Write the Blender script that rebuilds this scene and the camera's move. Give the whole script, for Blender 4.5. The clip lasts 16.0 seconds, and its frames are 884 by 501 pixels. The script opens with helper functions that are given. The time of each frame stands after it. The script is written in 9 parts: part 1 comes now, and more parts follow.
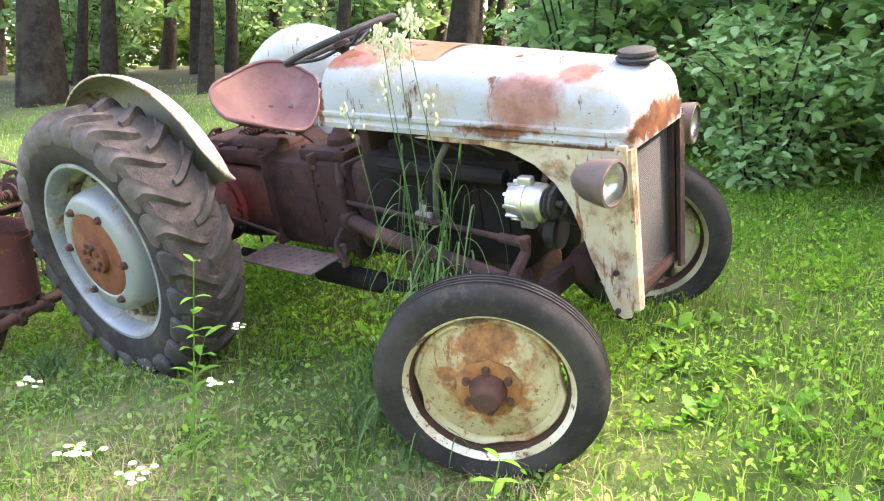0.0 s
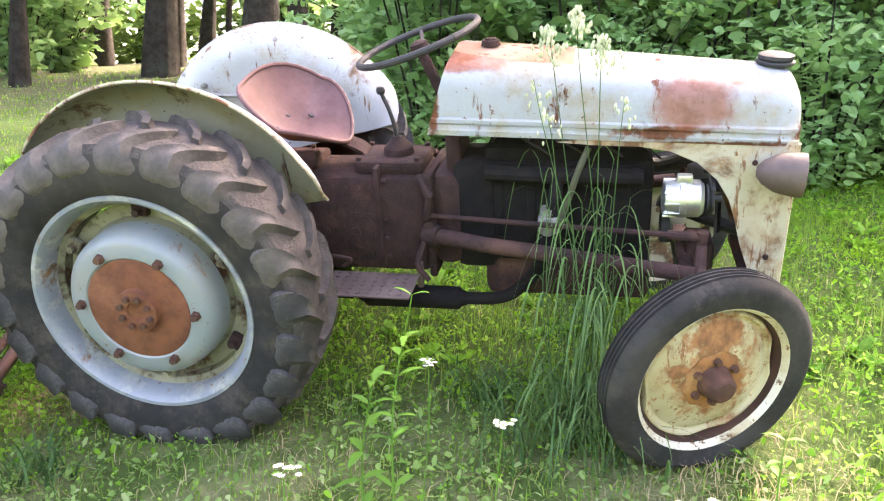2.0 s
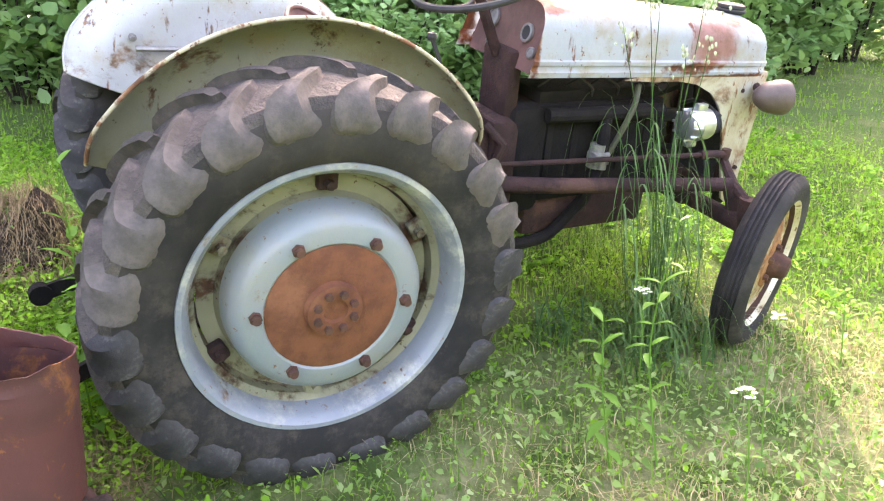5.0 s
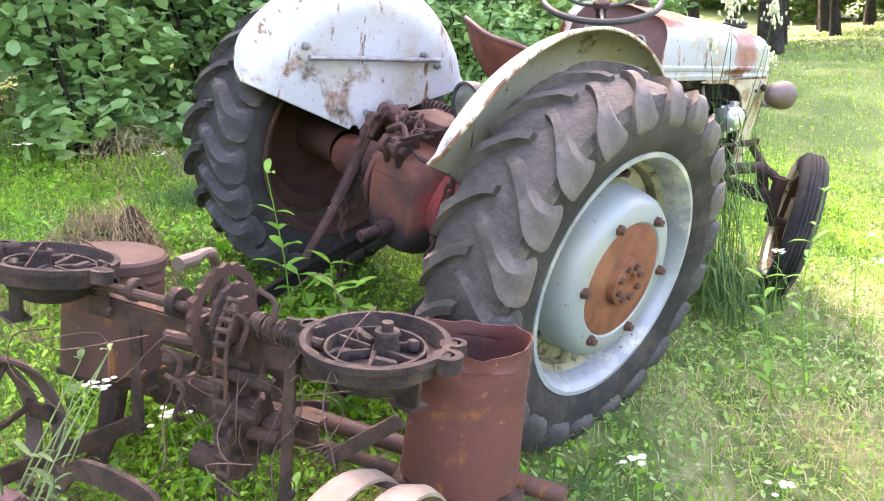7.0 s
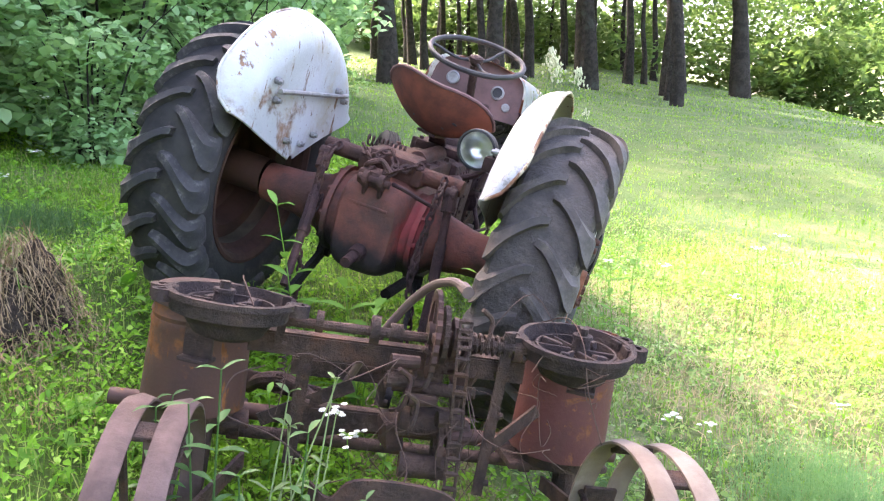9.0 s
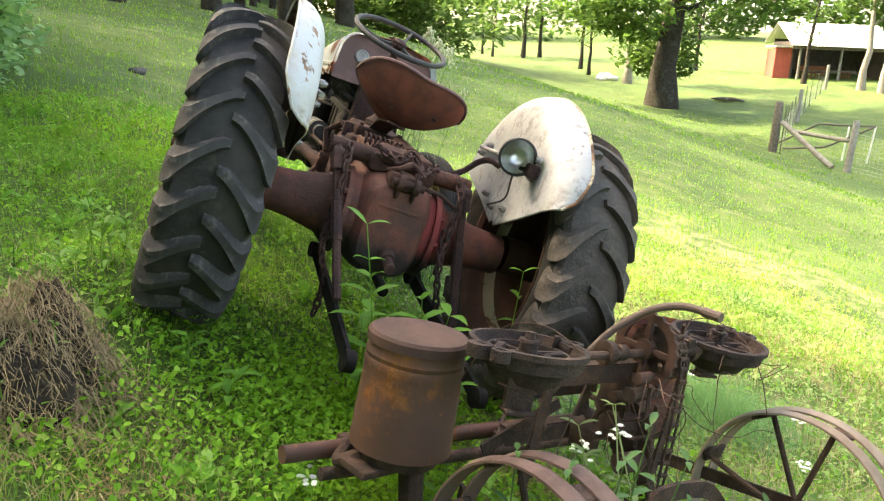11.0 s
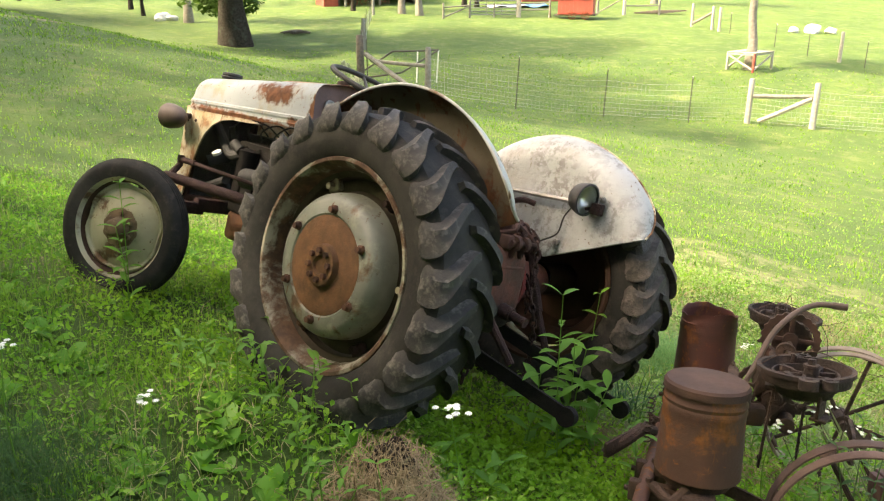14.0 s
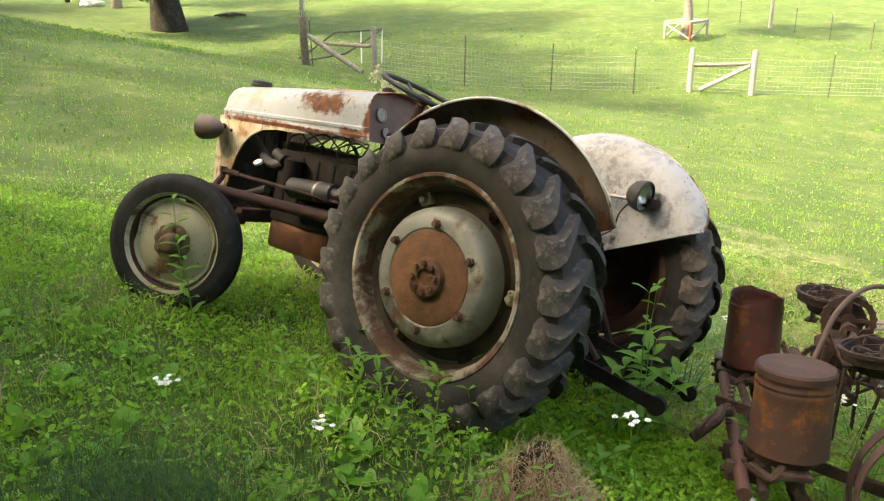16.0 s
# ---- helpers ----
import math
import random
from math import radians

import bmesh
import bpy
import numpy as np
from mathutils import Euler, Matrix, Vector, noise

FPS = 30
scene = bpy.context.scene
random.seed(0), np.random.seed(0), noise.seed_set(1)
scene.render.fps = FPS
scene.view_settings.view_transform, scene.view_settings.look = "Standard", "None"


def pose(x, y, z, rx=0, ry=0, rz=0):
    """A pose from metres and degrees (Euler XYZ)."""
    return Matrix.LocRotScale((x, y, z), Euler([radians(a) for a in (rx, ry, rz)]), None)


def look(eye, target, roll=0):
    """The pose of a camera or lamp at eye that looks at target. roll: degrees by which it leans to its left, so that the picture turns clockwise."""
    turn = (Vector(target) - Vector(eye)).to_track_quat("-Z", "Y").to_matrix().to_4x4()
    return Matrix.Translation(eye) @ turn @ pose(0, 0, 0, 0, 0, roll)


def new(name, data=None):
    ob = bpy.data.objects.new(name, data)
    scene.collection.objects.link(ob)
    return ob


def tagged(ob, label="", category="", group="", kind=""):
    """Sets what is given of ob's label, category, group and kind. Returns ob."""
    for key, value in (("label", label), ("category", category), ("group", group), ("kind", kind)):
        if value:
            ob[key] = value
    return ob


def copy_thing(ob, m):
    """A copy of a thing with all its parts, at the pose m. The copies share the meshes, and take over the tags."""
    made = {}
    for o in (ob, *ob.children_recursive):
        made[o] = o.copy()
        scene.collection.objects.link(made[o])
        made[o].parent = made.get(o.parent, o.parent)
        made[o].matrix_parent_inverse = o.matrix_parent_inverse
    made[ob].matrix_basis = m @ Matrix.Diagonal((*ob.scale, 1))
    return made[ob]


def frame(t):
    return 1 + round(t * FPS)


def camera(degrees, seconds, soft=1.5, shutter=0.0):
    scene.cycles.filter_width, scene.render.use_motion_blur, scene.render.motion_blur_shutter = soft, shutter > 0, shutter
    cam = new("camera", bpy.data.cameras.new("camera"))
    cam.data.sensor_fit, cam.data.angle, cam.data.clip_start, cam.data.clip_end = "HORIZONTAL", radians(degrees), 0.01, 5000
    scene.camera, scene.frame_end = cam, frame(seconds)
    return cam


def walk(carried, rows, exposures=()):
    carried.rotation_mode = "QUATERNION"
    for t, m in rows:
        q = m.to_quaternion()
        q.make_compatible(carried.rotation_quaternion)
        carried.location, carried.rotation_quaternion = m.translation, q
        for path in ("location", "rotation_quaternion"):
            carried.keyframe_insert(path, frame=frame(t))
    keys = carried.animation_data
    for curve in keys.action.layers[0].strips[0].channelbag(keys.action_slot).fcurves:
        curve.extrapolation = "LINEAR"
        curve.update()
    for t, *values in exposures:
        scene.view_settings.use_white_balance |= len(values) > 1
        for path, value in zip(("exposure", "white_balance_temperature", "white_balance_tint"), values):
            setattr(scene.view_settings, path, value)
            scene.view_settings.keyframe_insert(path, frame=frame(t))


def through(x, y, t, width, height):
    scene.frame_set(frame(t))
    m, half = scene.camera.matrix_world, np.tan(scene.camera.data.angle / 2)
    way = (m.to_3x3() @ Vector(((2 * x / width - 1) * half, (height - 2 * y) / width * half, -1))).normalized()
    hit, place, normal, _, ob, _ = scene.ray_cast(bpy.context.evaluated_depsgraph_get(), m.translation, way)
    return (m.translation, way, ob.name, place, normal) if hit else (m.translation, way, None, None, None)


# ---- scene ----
cam = camera(59.6, 16.0, soft=1.2)
PATH = [
    (0, (2.562, 2.896, 1.02), (0.975, 1.732, 0.667), 4.6),
    (0.5, (2.82, 2.592, 0.959), (1.107, 1.615, 0.626), 3.2),
    (1, (2.914, 2.201, 0.942), (1.118, 1.395, 0.59), -0.1),
    (1.5, (3.008, 1.81, 0.924), (1.11, 1.237, 0.658), 2.4),
    (2, (3.104, 1.385, 0.924), (1.16, 1.015, 0.637), 2.6),
    (2.5, (3.124, 0.951, 0.892), (1.154, 0.744, 0.611), 1.4),
    (3, (3.103, 0.664, 0.883), (1.127, 0.65, 0.58), 1.0),
    (3.3, (3.105, 0.431, 0.874), (1.133, 0.57, 0.57), 1.0),
    (3.5, (3.08, 0.291, 0.89), (1.121, 0.494, 0.544), 0.9),
    (5.8, (2.513, -1.117, 0.766), (0.981, 0.121, 0.419), -1.3),
    (6, (2.442, -1.267, 0.803), (0.957, 0.023, 0.438), -0.8),
    (6.5, (2.297, -1.571, 0.802), (0.809, -0.275, 0.48), -0.5),
    (7, (2.149, -1.88, 0.821), (0.73, -0.508, 0.497), -3.3),
    (7.5, (2.003, -2.192, 0.817), (0.872, -0.58, 0.465), -3.9),
    (8, (1.793, -2.443, 0.841), (0.836, -0.713, 0.541), -1.6),
    (8.5, (1.494, -2.673, 0.872), (0.748, -0.851, 0.521), -0.7),
    (8.7, (1.392, -2.748, 0.905), (0.73, -0.887, 0.593), -0.5),
    (10.8, (-0.194, -2.936, 1.197), (0.202, -1.05, 0.662), 2.5),
    (11, (-0.328, -2.887, 1.234), (0.167, -1.017, 0.725), 2.5),
    (11.5, (-0.62, -2.768, 1.323), (0.054, -0.974, 0.75), 1.8),
    (12, (-0.963, -2.658, 1.416), (-0.082, -0.958, 0.837), -0.9),
    (12.5, (-1.267, -2.497, 1.455), (-0.247, -0.874, 0.887), 1.0),
    (13, (-1.551, -2.295, 1.54), (-0.437, -0.791, 0.835), 3.0),
    (13.5, (-1.825, -2.151, 1.665), (-0.522, -0.78, 1.017), -0.2),
    (14, (-2.045, -1.979, 1.715), (-0.672, -0.678, 1.064), -0.3),
    (14.5, (-2.223, -1.797, 1.791), (-0.832, -0.53, 1.115), 0.4),
    (15, (-2.355, -1.672, 1.838), (-0.884, -0.508, 1.144), -1.3),
    (15.5, (-2.421, -1.622, 1.868), (-0.973, -0.437, 1.162), -2.3),
    (16, (-2.447, -1.621, 1.87), (-0.994, -0.443, 1.16), -1.8),
]
walk(cam, [(t, look(eye, target, roll)) for t, eye, target, roll in PATH],
     exposures=[(0, 3.81, 7650, 22), (1.5, 3.86, 7750, 25), (3.0, 4.02, 7850, 26), (3.7, 4.02, 7900, 26), (6, 4.02, 7950, 29), (7, 4.24, 7650, 28), (8.7, 3.95, 6950, 27), (11, 3.36, 8750, 8), (12.5, 3.16, 8850, 9), (13.5, 2.88, 8850, 9), (16, 2.78, 8900, 10)])

# ---- light ----
world = bpy.data.worlds.new("sky")
scene.world = world
world.use_nodes = True
SUN_DIR = Vector((-0.56, 0.43, 0.72)).normalized()
sky = world.node_tree.nodes.new("ShaderNodeTexSky")
sky.sky_type = "NISHITA"
sky.sun_disc = False
sky.air_density, sky.dust_density, sky.ozone_density = 0.8, 4.0, 0.4
sky.sun_elevation = math.asin(SUN_DIR.z)
sky.sun_rotation = math.atan2(SUN_DIR.x, SUN_DIR.y)
world.node_tree.links.new(sky.outputs[0], world.node_tree.nodes["Background"].inputs[0])
world.node_tree.nodes["Background"].inputs[1].default_value = 0.15
sun = new("sun", bpy.data.lights.new("sun", "SUN"))
sun.data.energy = 1.75
sun.data.angle = radians(2.5)
sun.data.color = (1.0, 0.95, 0.86)
sun.matrix_world = look(SUN_DIR * 50, (0, 0, 0))

# ---- materials ----


class Nodes:
    """A node material under construction."""

    def __init__(self, name, rough=0.7, metal=0.0):
        self.mat = bpy.data.materials.new(name)
        self.mat.use_nodes = True
        self.t = self.mat.node_tree
        self.bsdf = self.t.nodes["Principled BSDF"]
        self.out = self.t.nodes["Material Output"]
        self.bsdf.inputs["Roughness"].default_value = rough
        self.bsdf.inputs["Metallic"].default_value = metal
        self.pos = self.t.nodes.new("ShaderNodeTexCoord").outputs["Object"]

    def node(self, kind, **values):
        n = self.t.nodes.new("ShaderNode" + kind)
        for k, v in values.items():
            n.inputs[k].default_value = v
        return n

    def link(self, a, b):
        self.t.links.new(a, b)

    def noise(self, scale, detail=5.0, rough=0.6, lo=0.0, hi=1.0, distort=0.0, stretch=None):
        n = self.node("TexNoise", Scale=scale, Detail=detail, Roughness=rough, Distortion=distort)
        src = self.pos
        if stretch:
            m = self.t.nodes.new("ShaderNodeMapping")
            m.inputs["Scale"].default_value = stretch
            self.link(src, m.inputs[0])
            src = m.outputs[0]
        self.link(src, n.inputs["Vector"])
        return self.ramp(n.outputs["Fac"], lo, hi)

    def ramp(self, fac, lo, hi):
        r = self.t.nodes.new("ShaderNodeMapRange")
        r.interpolation_type = "SMOOTHSTEP"
        r.inputs["From Min"].default_value, r.inputs["From Max"].default_value = lo, hi
        self.link(fac, r.inputs["Value"])
        return r.outputs[0]

    def math(self, op, a, b):
        m = self.t.nodes.new("ShaderNodeMath")
        m.operation = op
        for v, s in ((a, m.inputs[0]), (b, m.inputs[1])):
            if isinstance(v, (int, float)):
                s.default_value = v
            else:
                self.link(v, s)
        return m.outputs[0]

    def blob(self, centre, size, scale=9.0, amount=0.9, soft=0.25):
        """A ragged patch round a place in the object's own coordinates."""
        m = self.t.nodes.new("ShaderNodeMapping")
        m.vector_type = "TEXTURE"
        m.inputs["Location"].default_value, m.inputs["Scale"].default_value = centre, size
        self.link(self.pos, m.inputs[0])
        d = self.t.nodes.new("ShaderNodeVectorMath")
        d.operation = "LENGTH"
        self.link(m.outputs[0], d.inputs[0])
        n = self.noise(scale, 6, 0.65)
        f = self.math("ADD", d.outputs["Value"], self.math("MULTIPLY", self.math("SUBTRACT", n, 0.5), amount))
        return self.ramp(f, 1.0 + soft, 1.0 - soft)

    def mix(self, fac, a, b):
        m = self.t.nodes.new("ShaderNodeMix")
        m.data_type = "RGBA"
        ins = [m.inputs[0], m.inputs[6], m.inputs[7]]
        for v, s in zip((fac, a, b), ins):
            if isinstance(v, (int, float)):
                s.default_value = v
            elif isinstance(v, tuple):
                s.default_value = (*v, 1)
            else:
                self.link(v, s)
        return m.outputs[2]

    def random(self, island=False):
        if island:
            return self.t.nodes.new("ShaderNodeNewGeometry").outputs["Random Per Island"]
        return self.t.nodes.new("ShaderNodeObjectInfo").outputs["Random"]

    def bump(self, height, strength=0.3, distance=0.01):
        b = self.node("Bump", Strength=strength, Distance=distance)
        self.link(height, b.inputs["Height"])
        self.link(b.outputs[0], self.bsdf.inputs["Normal"])

    def done(self, colour, rough=None):
        if isinstance(colour, tuple):
            self.bsdf.inputs["Base Color"].default_value = (*colour, 1)
        else:
            self.link(colour, self.bsdf.inputs["Base Color"])
        if rough is not None:
            self.link(rough, self.bsdf.inputs["Roughness"])
        return self.mat


def worn(name, base, second, rust, lo, hi, scale=4.0, rough=0.6, metal=0.0, patches=(), speck=0.62, bump=0.25, dirt=None, streak=None, primer=(), lichen=None):
    """Old paint: base tone with a second tone, rust where a noise passes lo..hi, specks and patches of rust."""
    n = Nodes(name, rough, metal)
    if rough >= 0.65:
        n.bsdf.inputs["Specular IOR Level"].default_value = 0.22
    col = n.mix(n.noise(3.0, 4, 0.6, 0.35, 0.68), base, second)
    if dirt:
        col = n.mix(n.noise(5.5, 8, 0.72, 0.47, 0.68), col, dirt)
    rusty = n.mix(n.noise(24.0, 5, 0.65, 0.35, 0.65), rust, tuple(c * 0.5 for c in rust))
    mask = n.noise(scale, 8, 0.68, lo, hi, 0.3)
    if streak:
        mask = n.math("MAXIMUM", mask, n.noise(scale * 2, 6, 0.65, streak, streak + 0.07, 0.2, (2.2, 2.2, 0.5)))
    mask = n.math("MAXIMUM", mask, n.noise(38.0, 6, 0.7, speck, speck + 0.06))
    for centre, size in patches:
        mask = n.math("MAXIMUM", mask, n.blob(centre, size, 18.0, 1.7, 0.3))
    col = n.mix(mask, col, rusty)
    if lichen:
        spots = n.math("MULTIPLY", n.noise(26.0, 7, 0.75, 0.46, 0.56), n.noise(3.5, 4, 0.6, 0.36, 0.58))
        col = n.mix(n.math("MULTIPLY", spots, 0.8), col, lichen)
    for centre, size in primer:
        p = n.blob(centre, size, 14.0, 0.75, 0.3)
        col = n.mix(n.math("MULTIPLY", p, 0.85), col, n.mix(n.noise(16.0, 6, 0.7, 0.4, 0.62), (0.47, 0.20, 0.15), (0.33, 0.115, 0.06)))
    n.bump(n.math("ADD", n.math("MULTIPLY", mask, -0.4), n.noise(60.0, 4, 0.7)), bump, 0.004)
    return n.done(col, n.math("ADD", n.math("MULTIPLY", mask, 0.35), rough - 0.1))


def plain(name, a, b, scale=12.0, rough=0.7, metal=0.0, bump=0.3, distance=0.004, lo=0.35, hi=0.65, third=None):
    """Two tones in a fine noise, with relief."""
    n = Nodes(name, rough, metal)
    if rough >= 0.75:
        n.bsdf.inputs["Specular IOR Level"].default_value = 0.22
    col = n.mix(n.noise(scale, 7, 0.65, lo, hi), a, b)
    if third:
        col = n.mix(n.noise(scale * 0.35, 6, 0.65, 0.52, 0.66), col, third)
    n.bump(n.noise(scale * 6, 6, 0.7), bump, distance)
    return n.done(col)


def leafy(name, a, b, c, rough=0.55, through=0.35, island=True):
    """Leaves and blades: a tone of its own for each, with some light through them."""
    n = Nodes(name, rough)
    n.bsdf.inputs["Specular IOR Level"].default_value = 0.22
    r = n.random(island)
    col = n.mix(n.ramp(r, 0.0, 0.6), a, b)
    col = n.mix(n.ramp(r, 0.75, 1.0), col, c)
    col = n.mix(n.noise(0.9, 3, 0.6, 0.4, 0.7), col, tuple(x * y for x, y in zip(b, (1.15, 1.05, 0.8))))
    n.done(col)
    tr = n.t.nodes.new("ShaderNodeBsdfTranslucent")
    n.link(col, tr.inputs[0])
    mx = n.t.nodes.new("ShaderNodeMixShader")
    mx.inputs[0].default_value = through
    n.link(n.bsdf.outputs[0], mx.inputs[1])
    n.link(tr.outputs[0], mx.inputs[2])
    n.link(mx.outputs[0], n.out.inputs[0])
    return n.mat


HOOD = worn("hood_paint", (0.585, 0.62, 0.65), (0.51, 0.56, 0.60), (0.27, 0.10, 0.045), 0.63, 0.71, 3.2, 0.42,
            primer=(((0.22, 1.72, 1.12), (0.16, 0.125, 0.085)), ((0.12, 1.86, 1.19), (0.08, 0.06, 0.03)), ((0.14, 1.0, 1.25), (0.12, 0.16, 0.03))),
            patches=(((0.22, 1.62, 1.03), (0.1, 0.14, 0.022)), ((-0.21, 1.23, 1.165), (0.10, 0.17, 0.055)), ((-0.25, 0.90, 1.12), (0.06, 0.035, 0.14)), ((-0.25, 0.98, 1.045), (0.06, 0.12, 0.02)), ((0.25, 0.895, 1.12), (0.06, 0.02, 0.12)),
                     ((0.24, 1.6, 0.99), (0.1, 0.5, 0.012)), ((-0.24, 1.4, 1.005), (0.1, 0.7, 0.024)), ((0.1, 0.95, 1.27), (0.16, 0.1, 0.05)), ((0.0, 2.06, 1.03), (0.22, 0.05, 0.05))), dirt=(0.50, 0.45, 0.35), streak=0.605, speck=0.615)
PANEL = worn("panel_paint", (0.45, 0.44, 0.38), (0.38, 0.33, 0.23), (0.24, 0.115, 0.052), 0.46, 0.62, 5.0, 0.5, streak=0.55, dirt=(0.40, 0.29, 0.16))
FENDER = worn("fender_paint", (0.42, 0.44, 0.46), (0.345, 0.365, 0.37), (0.22, 0.12, 0.065), 0.56, 0.68, 4.0, 0.55, dirt=(0.34, 0.31, 0.25), streak=0.585, speck=0.615)
FENDER_SPOTTED = worn("spotted_fender_paint", (0.37, 0.39, 0.41), (0.32, 0.335, 0.345), (0.19, 0.12, 0.075), 0.62, 0.70, 5.0, 0.6, dirt=(0.30, 0.30, 0.285), streak=0.64, lichen=(0.13, 0.125, 0.115))
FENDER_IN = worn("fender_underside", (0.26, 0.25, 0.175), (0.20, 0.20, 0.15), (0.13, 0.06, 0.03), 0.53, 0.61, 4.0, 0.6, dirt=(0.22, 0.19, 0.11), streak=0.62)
FLAP = worn("flap_paint", (0.50, 0.24, 0.13), (0.62, 0.42, 0.32), (0.28, 0.10, 0.05), 0.58, 0.66, 6.0, 0.5)
HOUSING = plain("rusty_housing", (0.030, 0.018, 0.017), (0.056, 0.029, 0.026), 11.0, 0.8, 0.0, 0.8, 0.008, third=(0.090, 0.046, 0.035))
DIFF = Nodes("oily_red_housing", 0.7)
DIFF.bsdf.inputs["Specular IOR Level"].default_value = 0.3
_c = DIFF.mix(DIFF.noise(5.0, 7, 0.65, 0.38, 0.64), (0.175, 0.058, 0.040), (0.075, 0.036, 0.028))
_c = DIFF.mix(DIFF.math("MULTIPLY", DIFF.blob((0.17, -0.02, 0.63), (0.05, 0.30, 0.12), 12.0, 0.8, 0.3), 0.8), _c, (0.22, 0.026, 0.026))
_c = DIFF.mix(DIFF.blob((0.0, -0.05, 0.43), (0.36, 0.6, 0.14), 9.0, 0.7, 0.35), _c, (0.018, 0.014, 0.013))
_c = DIFF.mix(DIFF.math("MULTIPLY", DIFF.noise(14.0, 7, 0.7, 0.5, 0.68), 0.6), _c, (0.050, 0.030, 0.025))
DIFF.bump(DIFF.noise(50.0, 6, 0.7), 0.6, 0.006)
DIFF = DIFF.done(_c)
LIFT = plain("dark_rusty_lift", (0.085, 0.040, 0.031), (0.046, 0.026, 0.022), 9.0, 0.8, 0.0, 0.8, 0.008, third=(0.13, 0.052, 0.036))
# Engine grime, lowered to near black for the deep shade under the hood.
ENGINE = plain("engine_grime_and_shade", (0.007, 0.006, 0.006), (0.015, 0.012, 0.011), 12.0, 0.85, 0.0, 0.6, 0.006, third=(0.01, 0.009, 0.009))
SUMP = plain("sump_rust", (0.13, 0.058, 0.030), (0.08, 0.038, 0.024), 8.0, 0.75, third=(0.17, 0.08, 0.04))
SEAT = plain("faded_red_seat", (0.14, 0.066, 0.063), (0.10, 0.046, 0.043), 7.0, 0.7, 0.0, 0.4, 0.003, third=(0.165, 0.09, 0.084))
SEAT_UNDER = plain("seat_underside", (0.10, 0.04, 0.03), (0.22, 0.07, 0.045), 6.0, 0.75, third=(0.06, 0.03, 0.025))
DISC_RUST = plain("disc_rust", (0.19, 0.072, 0.036), (0.125, 0.048, 0.027), 14.0, 0.85, 0.0, 0.5, 0.005, third=(0.225, 0.095, 0.05))
WHEEL_PAINT = worn("wheel_paint", (0.175, 0.212, 0.222), (0.21, 0.226, 0.226), (0.24, 0.115, 0.05), 0.60, 0.70, 7.0, 0.5, dirt=(0.21, 0.22, 0.195))
RIM_PAINT = worn("rim_paint", (0.205, 0.23, 0.262), (0.15, 0.165, 0.185), (0.20, 0.11, 0.06), 0.58, 0.68, 8.0, 0.45, dirt=(0.38, 0.38, 0.33))
HUB_BROWN = plain("brown_hub_rust", (0.155, 0.078, 0.042), (0.10, 0.055, 0.032), 14.0, 0.85, 0.0, 0.5, 0.005, third=(0.20, 0.10, 0.05))
# Grime in the left rim's recess, with the recess shade in its colour.
GRIME_SHADE = plain("brown_grime_and_recess_shade", (0.042, 0.034, 0.024), (0.075, 0.062, 0.044), 6.0, 0.85, third=(0.032, 0.024, 0.018))
WHEEL_PAINT_L = worn("dirty_wheel_paint", (0.195, 0.207, 0.185), (0.105, 0.107, 0.084), (0.13, 0.07, 0.036), 0.52, 0.64, 5.0, 0.55, dirt=(0.25, 0.26, 0.21), streak=0.62)
RIM_PAINT_L = worn("rusty_rim_paint", (0.25, 0.235, 0.19), (0.12, 0.105, 0.078), (0.105, 0.055, 0.032), 0.42, 0.54, 6.0, 0.6, dirt=(0.27, 0.26, 0.21))
STAINED = worn("stained_paint", (0.25, 0.24, 0.165), (0.17, 0.165, 0.11), (0.085, 0.042, 0.025), 0.50, 0.62, 6.0, 0.65, dirt=(0.16, 0.17, 0.12))
# Inner wheel rust, darkened for the shade behind the wheel.
WHEEL_BACK = plain("wheel_back_rust_and_shade", (0.038, 0.021, 0.015), (0.059, 0.029, 0.021), 8.0, 0.85)
RUST_DARK = plain("dark_hub_rust", (0.105, 0.050, 0.034), (0.065, 0.034, 0.026), 14.0, 0.85, 0.0, 0.5, 0.004, third=(0.15, 0.075, 0.045))
CREAM_DULL = worn("dull_cream_rim", (0.42, 0.39, 0.28), (0.30, 0.275, 0.19), (0.15, 0.085, 0.045), 0.52, 0.64, 7.0, 0.6, dirt=(0.25, 0.24, 0.17))
CREAM = worn("cream_rim", (0.45, 0.41, 0.30), (0.37, 0.33, 0.225), (0.30, 0.14, 0.06), 0.53, 0.62, 4.0, 0.55, dirt=(0.36, 0.29, 0.17), streak=0.60,
             patches=(((0.03, 0.02, 0.16), (0.1, 0.12, 0.1)),))
DISC_CREAM = worn("stained_cream_disc", (0.44, 0.40, 0.26), (0.34, 0.30, 0.17), (0.31, 0.135, 0.05), 0.56, 0.66, 6.0, 0.55, dirt=(0.27, 0.20, 0.10), streak=0.60, speck=0.57, bump=0.5,
                  patches=(((0.03, 0.01, 0.15), (0.1, 0.10, 0.075)), ((0.03, 0.0, 0.0), (0.2, 0.112, 0.112)), ((0.03, -0.12, 0.05), (0.1, 0.05, 0.03))))
RIM_CREAM = worn("peeling_cream_rim", (0.58, 0.55, 0.46), (0.46, 0.42, 0.30), (0.19, 0.10, 0.05), 0.55, 0.62, 9.0, 0.55, dirt=(0.38, 0.33, 0.2), speck=0.57, bump=0.5)
HUB_DUSTY = plain("dusty_hub_rust", (0.175, 0.12, 0.075), (0.11, 0.075, 0.05), 16.0, 0.85, 0.0, 0.6, 0.005, third=(0.22, 0.16, 0.10))
